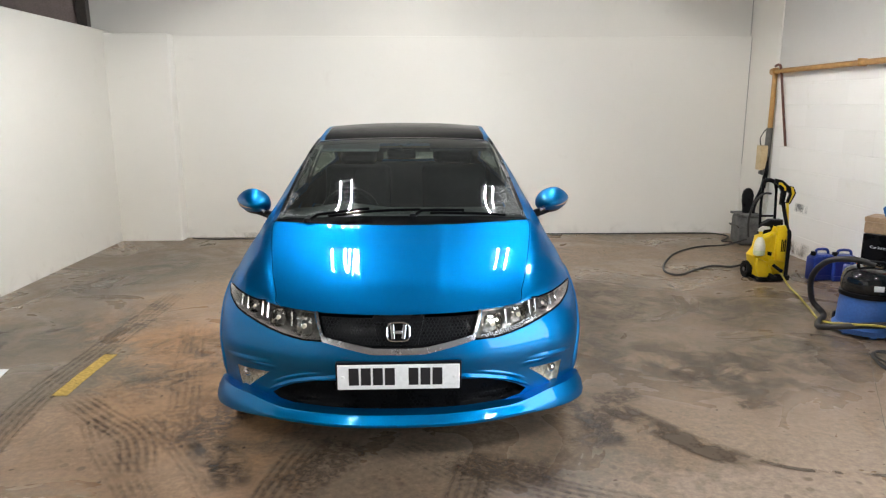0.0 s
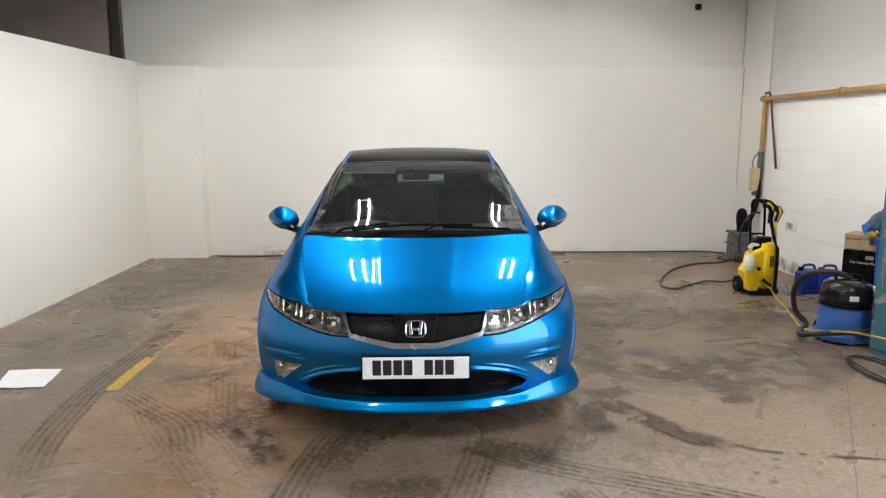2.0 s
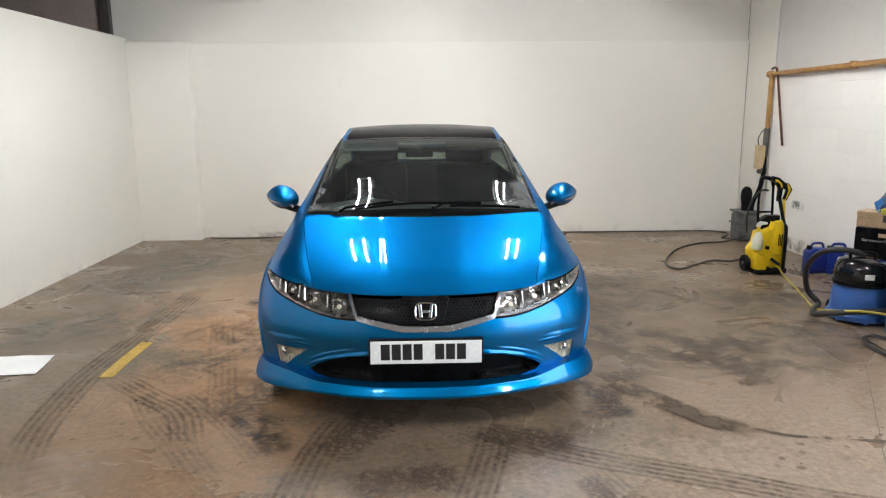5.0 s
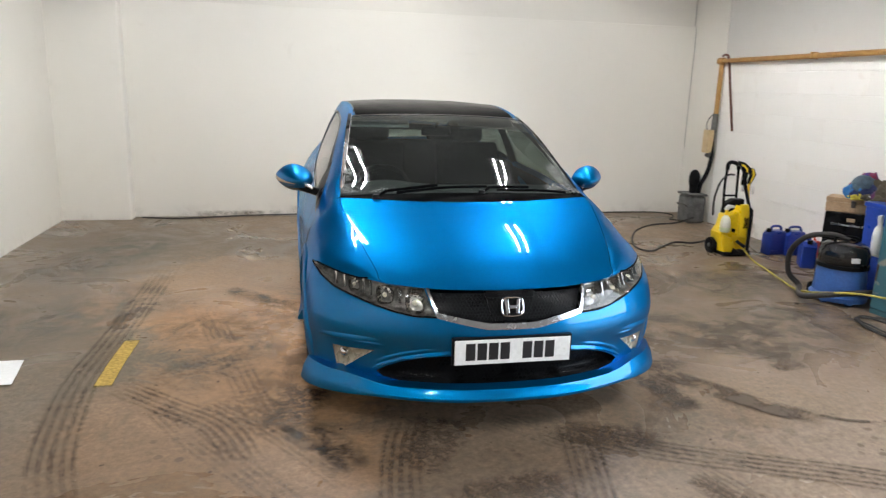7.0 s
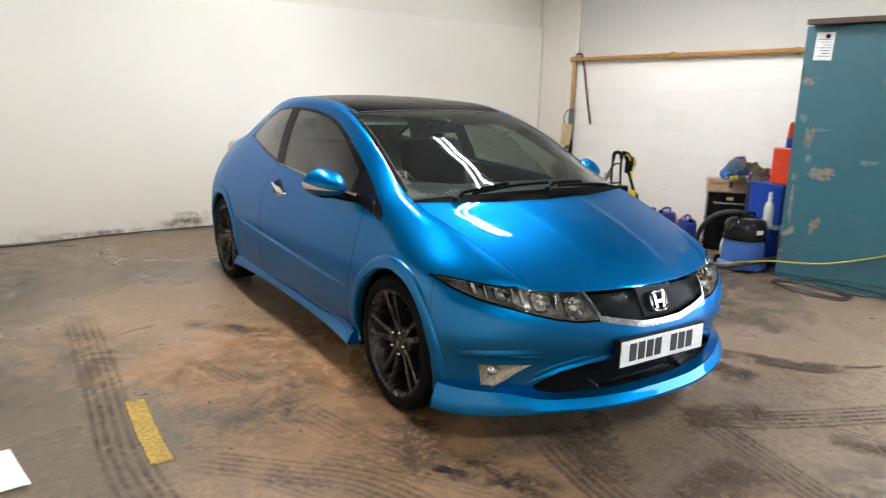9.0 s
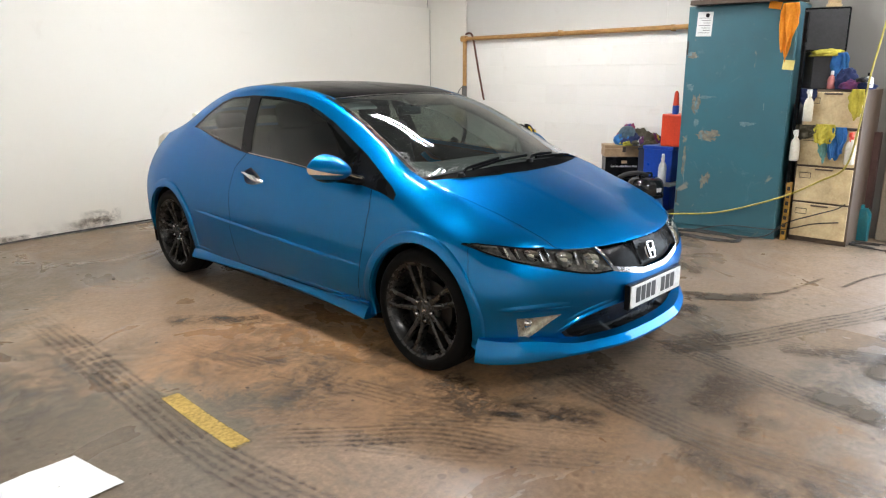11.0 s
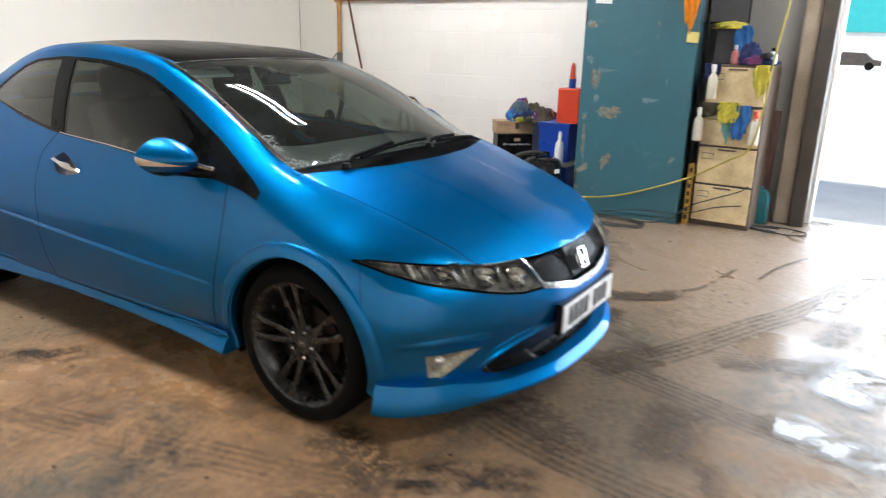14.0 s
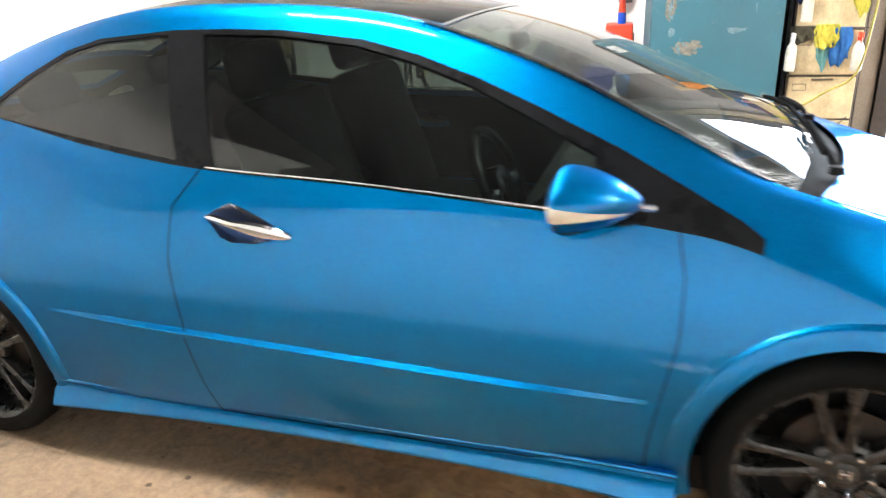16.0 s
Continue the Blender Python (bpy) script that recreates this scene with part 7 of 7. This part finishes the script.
cloth_heap("crumpled_cloth", "dark cloths heaped on the bin", 3.70, 1.94, 0.692, 0.10, 0.08, 0.07, M["olive_cloth"], 22)
cloth_heap("crumpled_cloth", "red and blue patterned cloth among the heap", 3.82, 2.26, 0.702, 0.09, 0.09, 0.17, M["red_cloth"], 23)
cloth_heap("crumpled_cloth", "dark cloth hanging off the wooden box", 3.85, 2.14, 0.702, 0.08, 0.09, 0.13, M["olive_cloth"], 26)
jumble = random.Random(8)
for k in range(14):
    jx, jy = jumble.uniform(3.66, 3.88), jumble.uniform(1.93, 2.34)
    on_bin = jy < 2.06
    colour = jumble.choice(("navy_cloth", "blue_cloth", "red_cloth", "olive_cloth", "magenta_cloth", "lime_cloth", "white_cloth", "black_cloth"))
    cloth_heap("crumpled_cloth", "small crumpled cloth in the jumble on the boxes", jx, jy, (0.69 if on_bin else 0.702) + jumble.uniform(0.0, 0.10), jumble.uniform(0.03, 0.07), jumble.uniform(0.03, 0.07), jumble.uniform(0.03, 0.08), M[colour], 40 + k)
for k in range(9):
    jx, jy = jumble.uniform(3.45, 3.68), jumble.uniform(-0.05, 0.27)
    colour = jumble.choice(("navy_cloth", "black_cloth", "blue_cloth", "olive_cloth", "white_cloth", "red_cloth"))
    cloth_heap("crumpled_cloth", "small crumpled cloth on the filing cabinet", jx, jy, 1.322 + jumble.uniform(0.0, 0.08), jumble.uniform(0.03, 0.06), jumble.uniform(0.03, 0.06), jumble.uniform(0.03, 0.07), M[colour], 60 + k)
dome = tagged(part("domed_cap", lathe([(0.0, 0.14), (0.05, 0.13), (0.10, 0.085), (0.125, 0.02), (0.128, 0.0)], 28), M["dome_cloth"], None, at=pose(3.78, 2.26, 0.79, 20, -25, 0) @ Matrix.Scale(0.85, 4), smooth=True), "grey-blue domed cap on the cloths", "cap")

# tub vacuum cleaner
vac = thing("vacuum_cleaner", "blue tub vacuum cleaner with a black dome and hose", "vacuum cleaner", pose(3.18, 1.70, 0, 0, 0, -15))
part("vac_tub", lathe([(0, 0.03), (0.17, 0.03), (0.185, 0.06), (0.178, 0.20), (0.168, 0.275), (0, 0.275)], 40), M["vac_blue"], vac, "mid-blue plastic tub", smooth=True, angle=50)
part("vac_skirt", lathe([(0.12, 0.02), (0.20, 0.025), (0.205, 0.06), (0.185, 0.085)], 40), M["vac_blue"], vac, smooth=True)
part("vac_band", lathe([(0.168, 0.27), (0.182, 0.272), (0.182, 0.30), (0.165, 0.305)], 40), M["black"], vac, smooth=True)
part("vac_dome", lathe([(0.168, 0.30), (0.178, 0.33), (0.174, 0.395), (0.158, 0.435), (0.125, 0.458), (0.07, 0.468), (0, 0.47)], 40), M["dome_black"], vac, "glossy black dome lid", smooth=True)
part("vac_handle", tube([(-0.08, 0.0, 0.455), (-0.07, 0, 0.495), (0.07, 0, 0.495), (0.08, 0, 0.455)], 0.012, 8, 4), M["black"], vac, smooth=True)
part("vac_label", box(-0.03, 0.03, -0.182, -0.172, 0.335, 0.372, 0.002), M["paper"], vac)
for a in (-150, -90, -30, 60, 120):
    part("castor", lathe([(0, -0.018), (0.028, -0.018), (0.03, 0), (0.028, 0.018), (0, 0.018)], 16, "x", (0.165 * math.cos(radians(a)), 0.165 * math.sin(radians(a)), 0.03)), M["vac_blue"], vac, smooth=True)
for a in (40, 140):
    part("rear_wheel", lathe([(0, -0.015), (0.05, -0.015), (0.055, 0), (0.05, 0.015), (0, 0.015)], 20, "x", (0.19 * math.cos(radians(a)), 0.19 * math.sin(radians(a)), 0.055)), M["black"], vac, smooth=True)
part("vac_hose", tube([(0.02, 0.0, 0.48), (-0.12, 0.02, 0.51), (-0.25, 0.10, 0.47), (-0.31, 0.20, 0.33), (-0.27, 0.28, 0.14), (-0.20, 0.22, 0.05), (-0.29, 0.02, 0.045), (-0.32, -0.14, 0.06), (-0.24, -0.24, 0.10), (0.0, -0.24, 0.125), (0.20, -0.20, 0.13)], 0.021, 10, 10), M["cable"], vac, "black ribbed hose", smooth=True)

# ---- floor: paper, paint line, tyre marks, stains ----
pp = bmesh.new()
pv = [[None] * 9 for _ in range(7)]
for j in range(7):
    for i in range(9):
        a, b = i / 8, j / 6
        p = (Vector((-2.725, 1.20, 0)).lerp(Vector((-2.380, 1.215, 0)), a)).lerp(Vector((-2.62, 0.865, 0)).lerp(Vector((-2.322, 0.875, 0)), a), b)
        pv[j][i] = pp.verts.new((p.x, p.y, 0.004 + 0.012 * max(0, b - 0.75) * a + 0.006 * max(0, noise.noise(Vector((a * 3, b * 3, 9))))))
for j in range(6):
    for i in range(8):
        pp.faces.new((pv[j][i], pv[j][i + 1], pv[j + 1][i + 1], pv[j + 1][i]))
tagged(part("paper_sheet", pp, M["paper"], smooth=True), "white sheet of paper lying on the floor", "paper")


def ribbon(name, label, pts, width, material, z=0.0022, cat="floor mark", n=40):
    """A thin mark on the floor along a smooth line, with its length and width as texture coordinates."""
    v = [Vector((*p, 0)) for p in pts]
    line = []
    for i in range(len(v) - 1):
        p0, p1, p2, p3 = v[max(i - 1, 0)], v[i], v[i + 1], v[min(i + 2, len(v) - 1)]
        for k in range(n // (len(v) - 1)):
            t = k / (n // (len(v) - 1))
            line.append(0.5 * (2 * p1 + (p2 - p0) * t + (2 * p0 - 5 * p1 + 4 * p2 - p3) * t * t + (3 * p1 - p0 - 3 * p2 + p3) * t ** 3))
    line.append(v[-1])
    vs, uv, fs = [], [], []
    for i, p in enumerate(line):
        d = (line[min(i + 1, len(line) - 1)] - line[max(i - 1, 0)]).normalized()
        w = Vector((-d.y, d.x, 0)) * width / 2
        for s in (-1, 1):
            vs.append((p.x + s * w.x, p.y + s * w.y, z))
            uv.append(((s + 1) / 2, i / (len(line) - 1)))
    for i in range(len(line) - 1):
        fs.append((2 * i, 2 * i + 1, 2 * i + 3, 2 * i + 2))
    o = link_mesh(name, vs, fs, material, None, False, uv)
    return tagged(o, label, cat, kind="stuff")


TREAD = stain_mat("tyre_tread_dirt", (0.078, 0.053, 0.034), 0.70, 4.0, 0.5, 5, least=0.27)
FAINT = stain_mat("faint_tyre_dirt", (0.080, 0.058, 0.042), 0.42, 4.0, 0.5, 5)
DAMP = stain_mat("damp_streak", (0.068, 0.046, 0.030), 1.4, 4.0, 0.35)
OIL = stain_mat("oily_blot", (0.035, 0.032, 0.029), 0.8, 9.0, 0.4)
SPLAT = stain_mat("wet_mud_splatter", (0.092, 0.062, 0.042), 0.85, 24.0, 0.45)
RUST = stain_mat("tan_mud_stain", (0.36, 0.22, 0.12), 0.55, 6.0, 0.7)
PUDDLE = stain_mat("water_film", (0.15, 0.13, 0.11), 1.8, 6.0, 0.04)
GREYDAMP = stain_mat("grey_damp_patch", (0.15, 0.138, 0.118), 0.6, 4.0, 0.4)
BROWNDAMP = stain_mat("brown_damp_patch", (0.105, 0.086, 0.064), 0.6, 4.5, 0.45)
YLINE = stain_mat("worn_yellow_paint", (0.52, 0.345, 0.07), 1.0, 60.0, 0.6, least=0.12, soft=0.09)
ribbon("paint_line", "worn yellow painted line on the concrete", [(-1.880, 0.78), (-1.884, 1.1), (-1.873, 1.47)], 0.097, YLINE, 0.0045)
tracks = [[(-1.95, 3.3), (-1.96, 2.4), (-1.98, 1.5), (-2.0, 0.92), (-1.96, 0.45), (-1.88, 0.0), (-1.7, -0.5)], [(-1.55, 2.1), (-1.35, 1.34), (-1.25, 0.99), (-1.12, 0.5), (-1.0, 0.1)],
          [(-1.82, 0.80), (-1.53, 0.53), (-1.27, 0.28), (-1.12, -0.08)], [(-0.38, 0.3), (-0.48, -0.05), (-0.54, -0.45), (-0.54, -0.7), (-0.50, -1.02), (-0.45, -1.4)],
          [(0.35, 0.05), (0.25, -0.35), (0.16, -0.7), (0.08, -1.15)], [(0.20, 0.06), (0.64, -0.23), (1.25, -0.5), (1.79, -0.74), (3.0, -1.1)], [(0.70, -0.36), (0.80, -0.65), (0.90, -0.95), (1.02, -1.35)],
          [(-1.45, 0.72), (-1.17, 0.39), (-0.95, 0.1), (-0.7, -0.3)], [(-1.70, 0.76), (-1.4, 0.24), (-1.16, -0.09), (-0.85, -0.55)], [(-0.02, 0.2), (0.2, -0.05), (0.45, -0.32)]]
for k, tr in enumerate(tracks):
    ribbon("tyre_mark", "dirty ribbed tyre track on the concrete", tr, (0.21, 0.19, 0.19, 0.20, 0.19, 0.20, 0.17, 0.17, 0.17, 0.16)[k], FAINT if k in (1, 7, 8, 9) else TREAD, 0.0024 + 0.00012 * k)
for k, (pts, w, mm) in enumerate((([(0.86, 0.84), (1.13, 0.49), (1.28, 0.26), (1.42, 0.06), (1.60, -0.06)], 0.20, DAMP), ([(1.54, 0.02), (1.70, -0.10), (1.90, -0.15), (2.3, -0.22)], 0.035, DAMP), ([(2.1, -0.38), (2.5, -0.45), (2.9, -0.6)], 0.03, DAMP),
                                  ([(-1.42, 2.5), (-1.2, 2.24), (-0.95, 2.0)], 0.20, OIL), ([(-0.95, 0.25), (-0.8, 0.05), (-0.7, -0.2)], 0.25, OIL), ([(0.75, 0.75), (0.95, 0.4), (1.0, 0.1)], 0.2, OIL))):
    ribbon("damp_streak", "dark damp streak on the concrete" if mm is DAMP else "dark oily stain on the concrete", pts, w, mm, 0.0040 + 0.0001 * k)
for k, (x, y, l_, w, a, mm) in enumerate(((-1.2, 1.75, 1.3, 0.6, 20, RUST), (-1.0, 0.8, 1.3, 0.6, 70, RUST), (-1.35, 1.15, 1.0, 0.5, 60, GREYDAMP), (-2.4, 2.0, 1.6, 1.0, 40, GREYDAMP), (1.6, 2.6, 1.6, 1.1, 80, BROWNDAMP), (-0.6, -0.9, 1.5, 0.9, 15, RUST),
                                          (2.3, 1.2, 1.6, 1.2, 30, BROWNDAMP), (1.5, 1.3, 1.5, 1.0, -40, BROWNDAMP), (2.7, 2.3, 1.4, 1.0, 10, BROWNDAMP), (-2.6, 3.6, 1.8, 1.0, 70, GREYDAMP), (0.7, -1.0, 1.2, 0.8, -20, GREYDAMP))):
    d = Vector((math.cos(radians(a)), math.sin(radians(a))))
    ribbon("mud_stain", "tan muddy stain spread on the concrete" if mm is RUST else "brown damp patch drying on the concrete" if mm is BROWNDAMP else "grey damp patch drying on the concrete", [(x - d.x * l_ / 2, y - d.y * l_ / 2), (x + 0.1 * d.y, y), (x + d.x * l_ / 2, y + d.y * l_ / 2)], w, mm, 0.0008 + 0.00008 * k)
for k, (pts, w) in enumerate((([(1.5, -0.78), (2.1, -0.87), (2.97, -1.05), (3.9, -1.27)], 0.14), ([(0.55, -0.95), (0.9, -1.05), (1.35, -1.25)], 0.34), ([(0.26, -0.7), (0.16, -1.05), (0.12, -1.45)], 0.26), ([(1.7, -1.45), (2.6, -1.35), (3.5, -1.2)], 0.7))):
    ribbon("puddle", "shallow puddle of water on the concrete", pts, w, PUDDLE, 0.0056 + 0.0001 * k, "puddle")
for k, (x, y, l_, w, a) in enumerate(((1.15, 0.68, 0.30, 0.20, 20), (0.98, 0.42, 0.34, 0.16, 60), (0.92, 0.22, 0.30, 0.20, 40), (0.47, -0.06, 0.5, 0.25, -20), (1.87, 0.56, 0.24, 0.14, 10), (-0.74, -0.68, 0.36, 0.20, 80), (-0.80, -0.92, 0.24, 0.16, 30),
                                      (-0.66, -1.02, 0.20, 0.12, 60), (-0.33, -0.65, 0.22, 0.12, 20), (0.73, -0.58, 0.30, 0.14, -60), (0.78, -0.80, 0.24, 0.12, -50), (-0.1, -0.45, 0.5, 0.3, 10), (-0.35, 0.0, 0.5, 0.3, 60), (-0.95, 0.45, 0.5, 0.3, 70), (1.7, 0.95, 0.25, 0.14, 0), (1.4, -0.9, 0.5, 0.2, -15))):
    d = Vector((math.cos(radians(a)), math.sin(radians(a))))
    ribbon("mud_splash", "ragged brown splash of wet mud on the concrete", [(x - d.x * l_ / 2, y - d.y * l_ / 2), (x + 0.03 * d.y, y), (x + d.x * l_ / 2, y + d.y * l_ / 2)], w, SPLAT, 0.0048 + 0.00004 * k)
rng = random.Random(5)
sp = bmesh.new()
for k in range(700):
    x, y = rng.uniform(-3.2, 3.2), rng.uniform(-2.2, 5.0)
    r = rng.choice((0.003, 0.004, 0.005, 0.006, 0.007, 0.009, 0.012))
    st, an = rng.uniform(0.4, 1), rng.uniform(0, 3.14)
    vs = []
    for i in range(9):
        a = 2 * math.pi * i / 9
        rr = r * rng.uniform(0.6, 1.3)
        px, py = rr * math.cos(a), rr * st * math.sin(a)
        vs.append(sp.verts.new((x + px * math.cos(an) - py * math.sin(an), y + px * math.sin(an) + py * math.cos(an), 0.0052)))
    sp.faces.new(vs)
tagged(part("dirt_specks", sp, M["dirt"]), "dark wet specks of dirt scattered on the floor", "dirt", kind="stuff")
gp = bmesh.new()
for a, b in (((-3.3, -1.35), (3.9, -1.0)), ((1.4, -1.45), (2.9, 1.2))):
    d = (Vector((*b, 0)) - Vector((*a, 0))).normalized()
    w = Vector((-d.y, d.x, 0)) * 0.0018
    prev = None
    for i in range(81):
        c = Vector((*a, 0)).lerp(Vector((*b, 0)), i / 80) + Vector((0.006 * noise.noise(Vector((i * 0.4, 1, 2))), 0.006 * noise.noise(Vector((i * 0.4, 5, 2))), 0.0012))
        cur = (gp.verts.new(c - w), gp.verts.new(c + w))
        if prev:
            gp.faces.new((prev[0], cur[0], cur[1], prev[1]))
        prev = cur
tagged(part("slab_joint", gp, M["joint"]), "thin dirt-filled joint between floor slabs", kind="structure")


# marks on the walls: damp dirt at the foot, a dark smear
def wall_mark(name, label, origin, u, v, material):
    """A thin patch of paint or dirt on a wall: a finely divided sheet from an origin along u and v."""
    o_, u_, v_ = Vector(origin), Vector(u), Vector(v)
    vs, uv = [], []
    for j in range(5):
        for i in range(5):
            vs.append(o_ + u_ * i / 4 + v_ * j / 4)
            uv.append((i / 4, j / 4))
    fs = [(j * 5 + i, j * 5 + i + 1, j * 5 + i + 6, j * 5 + i + 5) for j in range(4) for i in range(4)]
    return tagged(link_mesh(name, vs, fs, material, None, False, uv), label, "wall mark", kind="stuff")


GRIME = stain_mat("brown_wall_grime", (0.26, 0.18, 0.12), 0.6, 7.0, 0.7)
SMEAR = stain_mat("grey_smear", (0.30, 0.30, 0.30), 0.8, 8.0, 0.6)
wall_mark("wall_grime", "brown damp dirt at the foot of the back wall", (-1.02, 5.4660, -0.03), (0.60, 0, 0), (0, 0, 0.16), GRIME)
wall_mark("wall_grime", "flaking brown dirt low on the back wall", (-0.84, 5.4655, 0.05), (0.42, 0, 0), (0, 0, 0.15), GRIME)
wall_mark("wall_grime", "long smear of dirt along the foot of the back wall", (-2.2, 5.4660, -0.05), (1.3, 0, 0), (0, 0, 0.12), GRIME)
wall_mark("wall_smear", "grey smear on the block wall", (3.9905, 4.22, 0.46), (0, -0.26, 0), (0, 0, 0.10), SMEAR)
wall_mark("wall_grime", "brown dirt at the foot of the block wall", (3.9905, 4.40, 0.01), (0, -0.60, 0), (0, 0, 0.16), GRIME)
